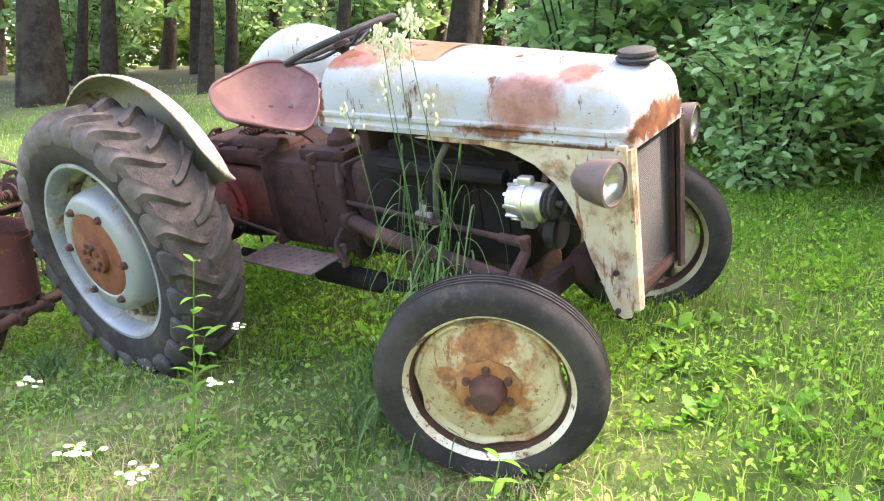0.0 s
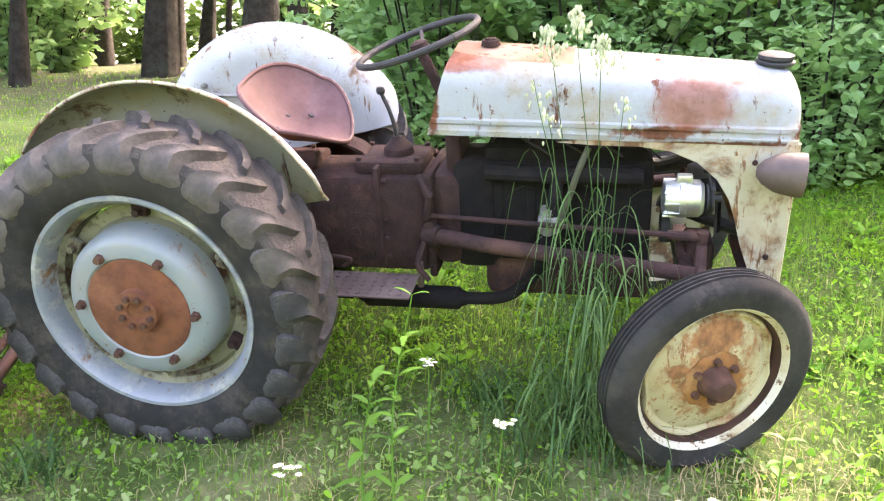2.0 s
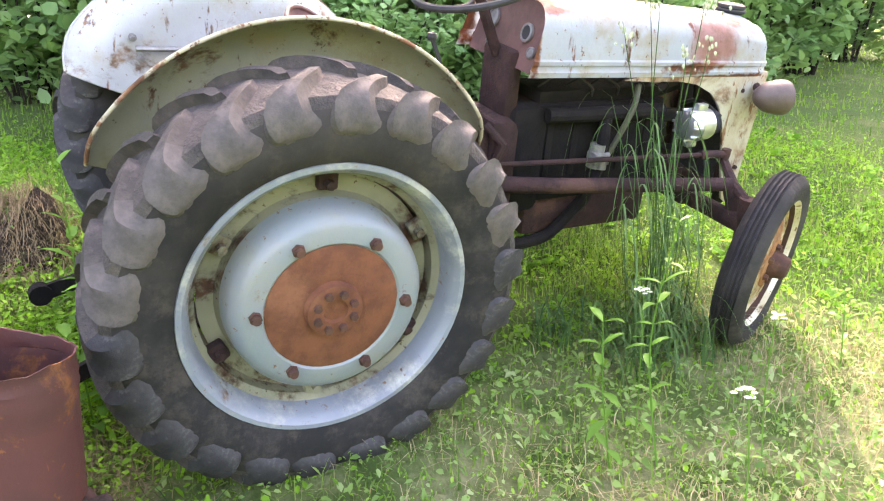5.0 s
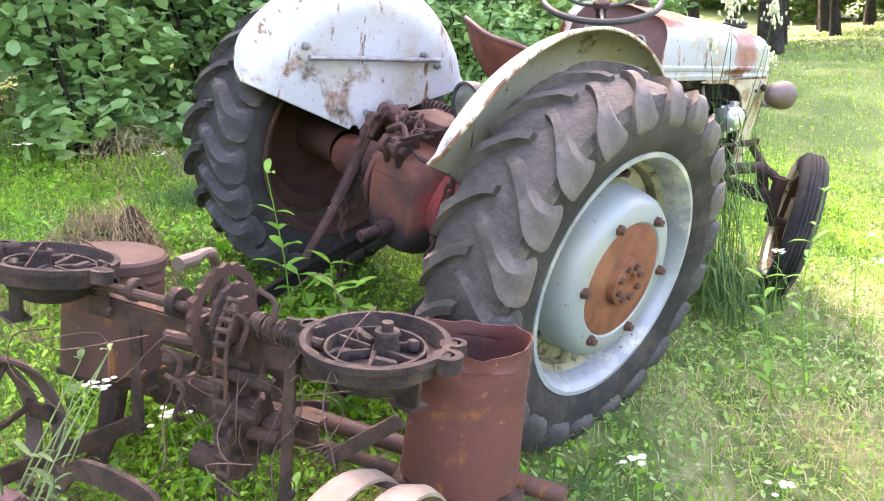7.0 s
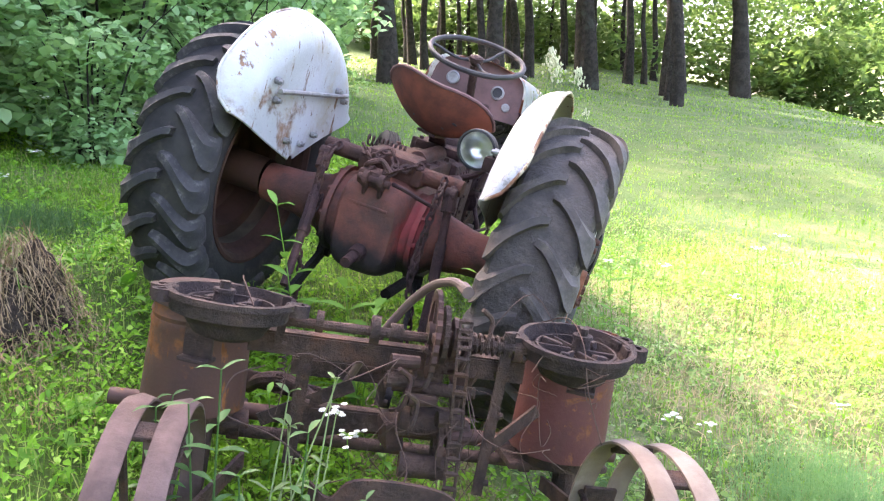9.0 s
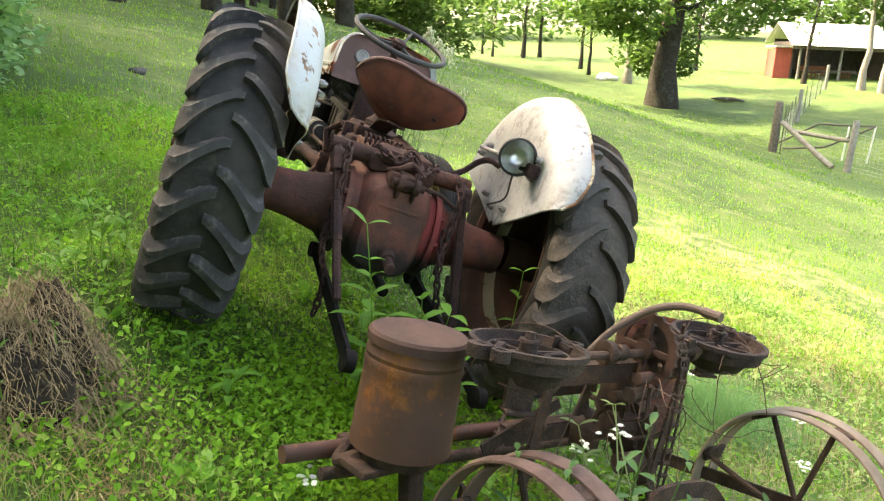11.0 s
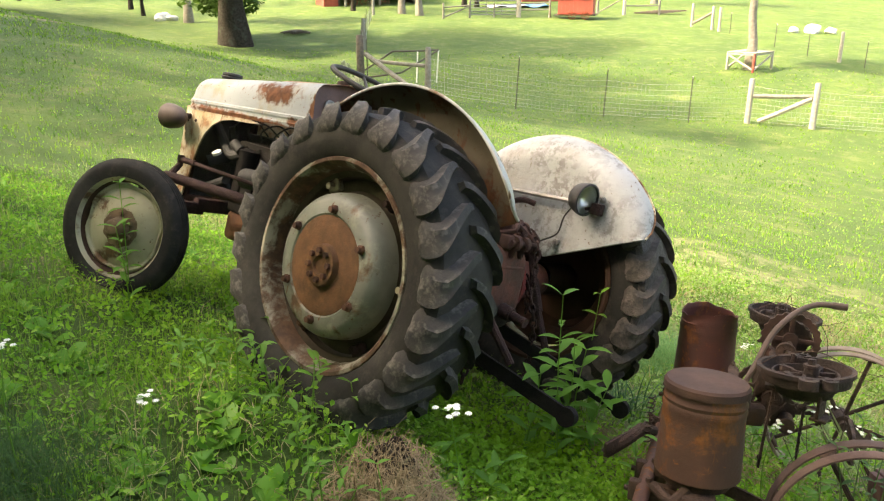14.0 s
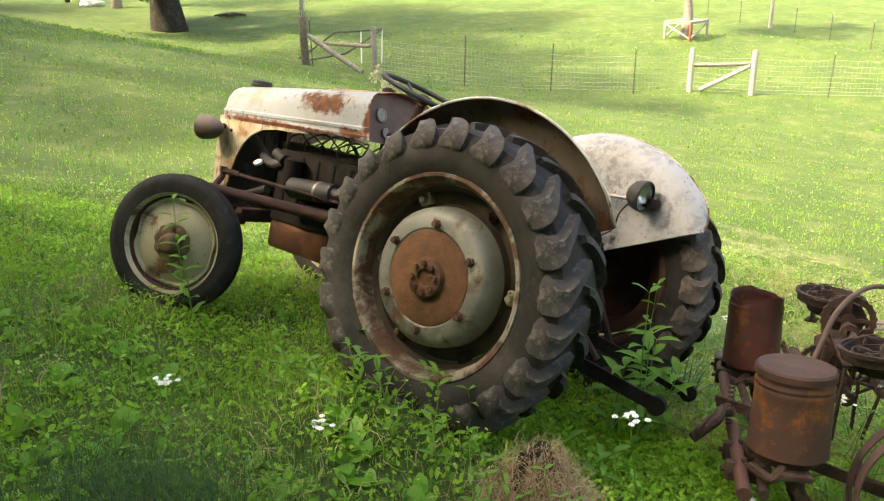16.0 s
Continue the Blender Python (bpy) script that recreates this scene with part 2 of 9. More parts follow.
HUB_OCHRE = plain("ochre_hub_rust", (0.30, 0.135, 0.05), (0.19, 0.085, 0.035), 18.0, 0.85, 0.0, 0.6, 0.005, third=(0.36, 0.20, 0.09))
EDGE_RUST = worn("rusty_fender_edge", (0.42, 0.38, 0.27), (0.34, 0.29, 0.19), (0.20, 0.09, 0.045), 0.50, 0.60, 9.0, 0.6, speck=0.56)
RUBBER = Nodes("tyre_rubber", 0.8)
RUBBER.bsdf.inputs["Specular IOR Level"].default_value = 0.25
_c = RUBBER.mix(RUBBER.noise(5.0, 5, 0.65, 0.38, 0.66), (0.018, 0.0175, 0.0175), (0.038, 0.036, 0.034))
_c = RUBBER.mix(RUBBER.noise(17.0, 8, 0.75, 0.5, 0.75), _c, (0.056, 0.048, 0.042))
RUBBER.bump(RUBBER.noise(70.0, 6, 0.7), 0.35, 0.003)
RUBBER = RUBBER.done(_c)
RUBBER_DUSTY = Nodes("dusty_tyre_rubber", 0.85)
RUBBER_DUSTY.bsdf.inputs["Specular IOR Level"].default_value = 0.2
_c = RUBBER_DUSTY.mix(RUBBER_DUSTY.noise(5.0, 5, 0.65, 0.38, 0.66), (0.018, 0.0175, 0.017), (0.036, 0.033, 0.031))
_c = RUBBER_DUSTY.mix(RUBBER_DUSTY.math("MULTIPLY", RUBBER_DUSTY.blob((0.10, -0.05, 0.56), (0.3, 0.62, 0.20), 9.0, 0.5, 0.5), 0.15), _c, (0.125, 0.105, 0.096))
_c = RUBBER_DUSTY.mix(RUBBER_DUSTY.math("MULTIPLY", RUBBER_DUSTY.noise(9.0, 8, 0.75, 0.48, 0.68), 0.6), _c, (0.085, 0.07, 0.056))
RUBBER_DUSTY.bump(RUBBER_DUSTY.noise(70.0, 6, 0.7), 0.35, 0.003)
RUBBER_DUSTY = RUBBER_DUSTY.done(_c)


def tread(name, a, b, c, lumps=60.0, relief=0.45, depth=0.004):
    """Cleat rubber mottled in three tones."""
    n = Nodes(name, 0.8)
    col = n.mix(n.noise(7.0, 6, 0.7, 0.40, 0.62), a, b)
    col = n.mix(n.math("MULTIPLY", n.noise(24.0, 6, 0.7, 0.5, 0.72), 0.8), col, c)
    n.bump(n.noise(lumps, 6, 0.7), relief, depth)
    return n.done(col)


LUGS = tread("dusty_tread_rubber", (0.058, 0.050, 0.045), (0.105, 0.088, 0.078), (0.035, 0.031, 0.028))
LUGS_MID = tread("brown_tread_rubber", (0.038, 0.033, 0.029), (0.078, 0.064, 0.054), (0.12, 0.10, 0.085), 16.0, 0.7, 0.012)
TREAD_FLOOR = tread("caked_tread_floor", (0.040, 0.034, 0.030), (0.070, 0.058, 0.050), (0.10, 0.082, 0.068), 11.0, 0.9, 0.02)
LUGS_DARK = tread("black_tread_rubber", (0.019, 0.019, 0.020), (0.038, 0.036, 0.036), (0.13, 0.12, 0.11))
ALU = plain("cast_aluminium", (0.62, 0.63, 0.65), (0.50, 0.51, 0.53), 20.0, 0.35, 0.9, 0.2, 0.001)
BLACK = plain("black_plastic", (0.018, 0.018, 0.019), (0.03, 0.03, 0.031), 20.0, 0.7, 0.0, 0.15, 0.001)
STEEL_GREY = plain("dull_steel", (0.30, 0.30, 0.29), (0.20, 0.19, 0.18), 18.0, 0.5, 0.6)
LAMP_SHELL = plain("lamp_shell", (0.075, 0.052, 0.046), (0.105, 0.072, 0.062), 10.0, 0.6)
IRON = plain("planter_rust", (0.036, 0.025, 0.021), (0.080, 0.049, 0.038), 16.0, 0.85, 0.0, 0.9, 0.007, third=(0.085, 0.044, 0.028))
IRON_PALE = plain("wheel_band_rust", (0.22, 0.178, 0.14), (0.16, 0.12, 0.09), 8.0, 0.75, 0.0, 0.4, 0.004, third=(0.28, 0.24, 0.19))
CAN = worn("can_rust", (0.088, 0.044, 0.033), (0.062, 0.036, 0.030), (0.25, 0.10, 0.034), 0.52, 0.66, 5.0, 0.7, streak=0.58)
CAN_RED = worn("red_can_rust", (0.098, 0.035, 0.030), (0.056, 0.029, 0.026), (0.23, 0.092, 0.038), 0.56, 0.66, 8.0, 0.7, streak=0.63)
RADIATOR = Nodes("radiator_core", 0.6, 0.3)
_w = RADIATOR.node("TexWave", Scale=55.0)
_w.bands_direction = "X"
RADIATOR.link(RADIATOR.pos, _w.inputs["Vector"])
_v = RADIATOR.node("TexWave", Scale=55.0)
_v.bands_direction = "Z"
RADIATOR.link(RADIATOR.pos, _v.inputs["Vector"])
_m = RADIATOR.math("MAXIMUM", _w.outputs["Fac"], _v.outputs["Fac"])
RADIATOR.bump(_m, 1.0, 0.006)
RADIATOR = RADIATOR.done(RADIATOR.mix(RADIATOR.ramp(_m, 0.55, 0.9), (0.016, 0.016, 0.018), (0.105, 0.104, 0.112)))
GLASS = Nodes("lamp_glass", 0.08)
GLASS.bsdf.inputs["Transmission Weight"].default_value = 1.0
GLASS.bump(GLASS.noise(40.0, 2), 0.3, 0.003)
GLASS = GLASS.done((0.9, 0.92, 0.92))
MIRROR = plain("reflector", (0.72, 0.72, 0.70), (0.45, 0.44, 0.42), 14.0, 0.3, 0.9, 0.1, 0.001)
WHITE = plain("white_enamel", (0.75, 0.74, 0.70), (0.6, 0.58, 0.52), 14.0, 0.5)

BARK = plain("bark", (0.022, 0.018, 0.014), (0.050, 0.041, 0.032), 7.0, 0.9, 0.0, 1.0, 0.04, third=(0.054, 0.058, 0.044))
BARK_PALE = plain("pale_bark", (0.30, 0.27, 0.23), (0.22, 0.19, 0.16), 5.0, 0.9, 0.0, 0.9, 0.03)
LEAF = leafy("tree_leaves", (0.05, 0.105, 0.025), (0.08, 0.16, 0.035), (0.12, 0.20, 0.045), 0.5, 0.5)
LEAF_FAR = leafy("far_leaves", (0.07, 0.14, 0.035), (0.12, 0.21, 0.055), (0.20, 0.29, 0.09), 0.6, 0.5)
LEAF_BUSH = leafy("bush_leaves", (0.15, 0.31, 0.11), (0.27, 0.46, 0.19), (0.39, 0.57, 0.29), 0.45, 0.5)
LEAF_BUSH.node_tree.nodes["Principled BSDF"].inputs["Specular IOR Level"].default_value = 0.6
GRASS = leafy("grass_blades", (0.085, 0.20, 0.028), (0.19, 0.36, 0.055), (0.38, 0.45, 0.14), 0.6, 0.5)
ROSETTE = leafy("plantain_leaves", (0.065, 0.21, 0.02), (0.14, 0.36, 0.045), (0.25, 0.47, 0.11), 0.45, 0.45)
CLOVER = leafy("ground_leaves", (0.075, 0.225, 0.016), (0.20, 0.44, 0.036), (0.34, 0.55, 0.10), 0.55, 0.45)
CLOVER_PALE = leafy("pale_ground_leaves", (0.115, 0.245, 0.06), (0.26, 0.42, 0.13), (0.43, 0.54, 0.26), 0.55, 0.5)
TALL = leafy("tall_grass", (0.035, 0.095, 0.03), (0.07, 0.16, 0.052), (0.14, 0.24, 0.085), 0.5, 0.35)
WEED = leafy("weed_leaves", (0.075, 0.205, 0.028), (0.14, 0.32, 0.05), (0.22, 0.41, 0.09), 0.5, 0.4)
# Left fender underside: rusty olive paint with its shade put into the colour.
FENDER_SHADED = worn("shaded_fender_underside", (0.10, 0.088, 0.065), (0.066, 0.058, 0.044), (0.10, 0.046, 0.024), 0.52, 0.60, 4.0, 0.7, dirt=(0.07, 0.06, 0.045), streak=0.56)
PETAL = plain("petals", (0.8, 0.8, 0.74), (0.7, 0.72, 0.6), 20.0, 0.6)
SEED = plain("grass_seed", (0.50, 0.52, 0.34), (0.36, 0.41, 0.24), 30.0, 0.7)
STRAW = leafy("straw", (0.15, 0.108, 0.06), (0.30, 0.225, 0.135), (0.085, 0.085, 0.036), 0.8, 0.1)
THATCH = leafy("thatch", (0.38, 0.32, 0.17), (0.47, 0.39, 0.24), (0.27, 0.23, 0.11), 0.8, 0.2)
WOOD = plain("weathered_wood", (0.25, 0.24, 0.21), (0.17, 0.155, 0.13), 7.0, 0.9, 0.0, 0.6, 0.01)
BARN_RED = plain("barn_red", (0.40, 0.07, 0.045), (0.32, 0.06, 0.04), 3.0, 0.7)
ROOF = plain("pale_roof", (0.72, 0.71, 0.70), (0.60, 0.59, 0.58), 3.0, 0.5)
WOOD_OLD = plain("old_dark_wood", (0.17, 0.14, 0.11), (0.10, 0.085, 0.07), 7.0, 0.9, 0.0, 0.7, 0.01)
WOOD_PALE = plain("peeled_pale_wood", (0.40, 0.37, 0.32), (0.30, 0.275, 0.23), 7.0, 0.85, 0.0, 0.5, 0.008)
ROCK = plain("dark_stone", (0.05, 0.05, 0.05), (0.09, 0.085, 0.08), 9.0, 0.85)
ROCK_WHITE = plain("white_stone", (0.78, 0.77, 0.74), (0.62, 0.61, 0.58), 6.0, 0.85)
TARP = plain("blue_tarpaulin", (0.20, 0.42, 0.62), (0.16, 0.34, 0.52), 5.0, 0.5)
PANE = plain("dusty_window_pane", (0.10, 0.12, 0.13), (0.16, 0.18, 0.18), 4.0, 0.15)
# Inside of the sheds: their shade is put into the wall colour.
DARK = plain("shed_interior_shade", (0.05, 0.045, 0.04), (0.08, 0.07, 0.06), 3.0, 0.9)

SOIL = Nodes("ground_cover", 0.95)
_c = SOIL.mix(SOIL.noise(0.35, 5, 0.6, 0.38, 0.62), (0.050, 0.098, 0.014), (0.088, 0.142, 0.021))
_c = SOIL.mix(SOIL.noise(3.0, 7, 0.7, 0.42, 0.64), _c, (0.055, 0.115, 0.015))
_c = SOIL.mix(SOIL.math("MULTIPLY", SOIL.noise(1.3, 6, 0.65, 0.50, 0.66), 0.32), _c, (0.25, 0.24, 0.10))
# Wood floor: litter browns, darkened for the shade under the trees.
_c = SOIL.mix(SOIL.math("MULTIPLY", SOIL.blob((-25, -10, 4), (18, 46, 40), 0.25, 0.5, 0.15), 0.85), _c, SOIL.mix(SOIL.noise(6.0, 7, 0.7, 0.4, 0.62), (0.10, 0.075, 0.045), (0.06, 0.09, 0.025)))
_c = SOIL.mix(SOIL.math("MULTIPLY", SOIL.blob((-7, -22, 1), (8, 11, 30), 0.4, 0.5, 0.15), 0.8), _c, SOIL.mix(SOIL.noise(5.0, 7, 0.7, 0.4, 0.62), (0.07, 0.055, 0.034), (0.045, 0.07, 0.02)))
_c = SOIL.mix(SOIL.math("MULTIPLY", SOIL.math("MULTIPLY", SOIL.blob((3.0, 0.8, -0.7), (2.5, 4.2, 6), 1.2, 0.5, 0.25), SOIL.noise(2.6, 7, 0.7, 0.40, 0.58)), 0.6), _c, SOIL.mix(SOIL.noise(14.0, 6, 0.7, 0.4, 0.6), (0.36, 0.34, 0.18), (0.24, 0.235, 0.11)))
for _p, _s in (((14.5, 19.5, -2.5), (2.2, 1.1, 6)), ((11.5, 24.5, -2.0), (4.5, 1.2, 6))):
    _c = SOIL.mix(SOIL.blob(_p, _s, 0.8, 0.8, 0.3), _c, (0.33, 0.24, 0.15))
SOIL.bump(SOIL.noise(22.0, 6, 0.7), 0.8, 0.05)
SOIL = SOIL.done(_c)

# ---- helpers for building ----


def part(name, bm, material, parent=None, label="", smooth=35.0):
    """Links a bmesh as one mesh object, under a thing or a part."""
    me = bpy.data.meshes.new(name)
    bmesh.ops.recalc_face_normals(bm, faces=bm.faces)
    bm.to_mesh(me)
    bm.free()
    for m in material if isinstance(material, (list, tuple)) else (material,):
        me.materials.append(m)
    if smooth:
        me.shade_smooth()
        me.set_sharp_from_angle(angle=radians(smooth))
    ob = new(name, me)
    ob.parent = parent
    if label:
        tagged(ob, label)
    return ob


def empty(name, m, label, category, group="", kind=""):
    ob = new(name)
    ob.empty_display_size = 0.1
    ob.matrix_basis = m
    return tagged(ob, label, category, group, kind)


def B():
    return bmesh.new()


def box(bm, c, s, rot=(0, 0, 0), bevel=0.0):
    """A box of size s round c, with rounded edges."""
    m = pose(*c, *rot) @ Matrix.Diagonal((*s, 1))
    made = bmesh.ops.create_cube(bm, size=1.0, matrix=m)["verts"]
    if bevel:
        edges = list({e for v in made for e in v.link_edges})
        bmesh.ops.bevel(bm, geom=edges, offset=bevel, segments=2, affect="EDGES", profile=0.5)
    return bm


def frame_of(axis):
    a = Vector(axis).normalized()
    u = a.orthogonal().normalized()
    return u, a.cross(u), a


def rings(bm, loops, cap0=True, cap1=True, closed=True):
    """Bridges loops of points (all of one length) into a skin."""
    vs = [[bm.verts.new(p) for p in loop] for loop in loops]
    n = len(vs[0])
    for a, b in zip(vs, vs[1:]):
        for i in range(n if closed else n - 1):
            j = (i + 1) % n
            bm.faces.new((a[i], a[j], b[j], b[i]))
    if closed and cap0:
        bm.faces.new(vs[0][::-1])
    if closed and cap1:
        bm.faces.new(vs[-1])
    return vs


def cyl(bm, p0, p1, r0, r1=None, seg=14, caps=True):
    """A cylinder or cone from p0 to p1."""
    p0, p1, r1 = Vector(p0), Vector(p1), r0 if r1 is None else r1
    u, v, a = frame_of(p1 - p0)
    circ = [(math.cos(2 * math.pi * k / seg), math.sin(2 * math.pi * k / seg)) for k in range(seg)]
    rings(bm, [[p + (u * c + v * s) * r for c, s in circ] for p, r in ((p0, r0), (p1, r1))], caps, caps)
    return bm


def turn(bm, profile, origin=(0, 0, 0), axis=(1, 0, 0), seg=32, caps=True):
    """A surface of revolution. profile: (along the axis, radius)."""
    o = Vector(origin)
    u, v, a = frame_of(axis)
    circ = [(math.cos(2 * math.pi * k / seg), math.sin(2 * math.pi * k / seg)) for k in range(seg)]
    rings(bm, [[o + a * h + (u * c + v * s) * max(r, 0.0005) for c, s in circ] for h, r in profile], caps, caps)
    return bm


def tube(bm, pts, r, seg=8, taper=None):
    """A round bar along points; taper: the radius at its end."""
    pts = [Vector(p) for p in pts]
    u = None
    loops = []
    for i, p in enumerate(pts):
        d = (pts[min(i + 1, len(pts) - 1)] - pts[max(i - 1, 0)]).normalized()
        u = d.orthogonal().normalized() if u is None else (u - d * u.dot(d)).normalized()
        v = d.cross(u)
        rr = r if taper is None else r + (taper - r) * i / (len(pts) - 1)
        loops.append([p + (u * math.cos(2 * math.pi * k / seg) + v * math.sin(2 * math.pi * k / seg)) * rr for k in range(seg)])
    rings(bm, loops)
    return bm


def bend(pts, n=6):
    """Points on a smooth curve through pts."""
    p = [Vector(q) for q in pts]
    p = [p[0] * 2 - p[1]] + p + [p[-1] * 2 - p[-2]]
    out = []
    for i in range(1, len(p) - 2):
        for k in range(n):
            t = k / n
            a, b, c, d = p[i - 1], p[i], p[i + 1], p[i + 2]
            out.append(0.5 * (2 * b + (c - a) * t + (2 * a - 5 * b + 4 * c - d) * t * t + (3 * b - a - 3 * c + d) * t ** 3))
    return out + [p[-2]]


def plate(bm, outline, thick, to3d):
    """A flat or bent plate: an outline (a, b), its thickness, and the function that lays (a, b, depth) in space."""
    a = [bm.verts.new(to3d(x, y, 0.0)) for x, y in outline]
    b = [bm.verts.new(to3d(x, y, thick)) for x, y in outline]
    bm.faces.new(a)
    bm.faces.new(b[::-1])
    n = len(a)
    for i in range(n):
        j = (i + 1) % n
        bm.faces.new((a[j], a[i], b[i], b[j]))
    return bm


def bolt(bm, p, axis, r=0.011, h=0.012):
    p, a = Vector(p), Vector(axis).normalized()
    cyl(bm, p - a * 0.002, p + a * h, r, r * 0.95, 6)
    return bm


def chain(bm, pts, link=0.035, r=0.005):
    """A chain of oval links along a curve."""
    pts = [Vector(p) for p in pts]
    path, rest = [pts[0]], 0.0
    step = link * 0.72
    for a, b in zip(pts, pts[1:]):
        d, n = (b - a).length, (b - a).normalized()
        s = step - rest
        while s <= d:
            path.append(a + n * s)
            s += step
        rest = d - (s - step)
    for i, (a, b) in enumerate(zip(path, path[1:])):
        c, d = (a + b) / 2, (b - a).normalized()
        u = d.orthogonal().normalized()
        w = d.cross(u)
        side = u if i % 2 else w
        loop = []
        for k in range(8):
            t = 2 * math.pi * k / 8
            loop.append(c + d * (math.cos(t) * link * 0.5) + side * (math.sin(t) * link * 0.28))
        loop.append(loop[0])
        tube(bm, loop, r, 5)
    return bm


# ---- ground ----
XS = [-400, -60, -25, -12, -6, -3, -2.4, -1.2, 0.9, 1.4, 2, 3, 6, 10, 15, 20, 25, 30, 40, 55, 80, 150, 600]
FS = [30, 7.5, 4.0, 2.3, 1.3, 0.68, 0.56, 0.37, -0.285, -0.36, -0.42, -0.54, -1.1, -2.05, -3.0, -3.75, -4.35, -4.3, -3.9, -3.2, -2.5, -1, 6]


def ground_z(x, y):
    """Height of the ground at arrays or numbers x, y."""
    x, y = np.asarray(x, float), np.asarray(y, float)
    z = sum(np.interp(x + d, XS, FS) for d in (-0.3, -0.15, 0.0, 0.15, 0.3)) / 5
    # the upper lawn lies flatter across
    z = z * (1 - 0.5 * np.clip((y - 6) / 10, 0, 1) * np.clip((16 - x) / 8, 0, 1) * np.clip((x + 30) / 12, 0, 1))
    z = z + np.where(y > 0, 0.06 + 0.022 * np.clip((8 - x) / 12, 0, 1) * np.clip((y - 4) / 8, 0, 1), 0.042) * np.clip(y, -60, 160)
    z = z + 0.07 * np.exp(-((x - 0.62) ** 2 + (y - 1.78) ** 2) / 0.35)
    z = z + 0.085 * np.exp(-((x - 0.68) ** 2 + (y - 0.02) ** 2 * 0.5) / 0.14)
    z = z + 0.06 * np.exp(-((x + 0.62) ** 2 + (y - 0.02) ** 2 * 0.5) / 0.10)
    z = z + 0.13 * np.exp(-((x + 0.82) ** 2 + (y + 0.02) ** 2 * 0.4) / 0.12)
    near = 1 / (1 + (x ** 2 + y ** 2) / 900)
    z = z + near * (0.018 * np.sin(x * 2.3 + y * 1.1) + 0.015 * np.sin(y * 3.1 - x * 1.7 + 1.0) + 0.008 * np.sin(x * 7.1 + 2) * np.sin(y * 6.3))
    return z


def mesh_of(name, verts, faces, material, smooth=True):
    """One mesh from arrays; faces all of one size."""
    verts, faces = np.asarray(verts, np.float32), np.asarray(faces, np.int32)
    me = bpy.data.meshes.new(name)
    me.vertices.add(len(verts))
    me.vertices.foreach_set("co", verts.ravel())
    k = faces.shape[1]
    me.loops.add(faces.size)
    me.loops.foreach_set("vertex_index", faces.ravel())
    me.polygons.add(len(faces))
    me.polygons.foreach_set("loop_start", np.arange(0, faces.size, k, dtype=np.int32))
    me.update(calc_edges=True)
    me.materials.append(material)
    if smooth:
        me.shade_smooth()
    return me


def axis_steps(near, far, step, growth):
    out = [0.0]
    while out[-1] < far:
        out.append(out[-1] + (step if out[-1] < near else step * (1 + (out[-1] - near) * growth)))
    return np.array(sorted({-v for v in out} | set(out)))


gx, gy = axis_steps(5.0, 420, 0.1, 1.1), axis_steps(5.0, 420, 0.1, 1.1)
GX, GY = np.meshgrid(gx, gy)
nx, ny = len(gx), len(gy)
idx = np.arange(nx * ny).reshape(ny, nx)
quads = np.stack([idx[:-1, :-1], idx[:-1, 1:], idx[1:, 1:], idx[1:, :-1]], -1).reshape(-1, 4)
ground = new("ground", mesh_of("ground", np.stack([GX, GY, ground_z(GX, GY)], -1).reshape(-1, 3), quads, SOIL))
tagged(ground, "sloping lawn of mown grass, clover and weeds", "ground", kind="structure")

# ---- the tractor, in its own frame: x to its right, y ahead, z up from the ground under the rear axle ----
UP = Vector((-0.32, 0.04, 1.0)).normalized()
TILT = UP.rotation_difference(Vector((0, 0, 1))).to_matrix().to_4x4()
tractor = empty("tractor", TILT, "old grey farm tractor with rusty hood, resting on a grassy slope", "tractor")


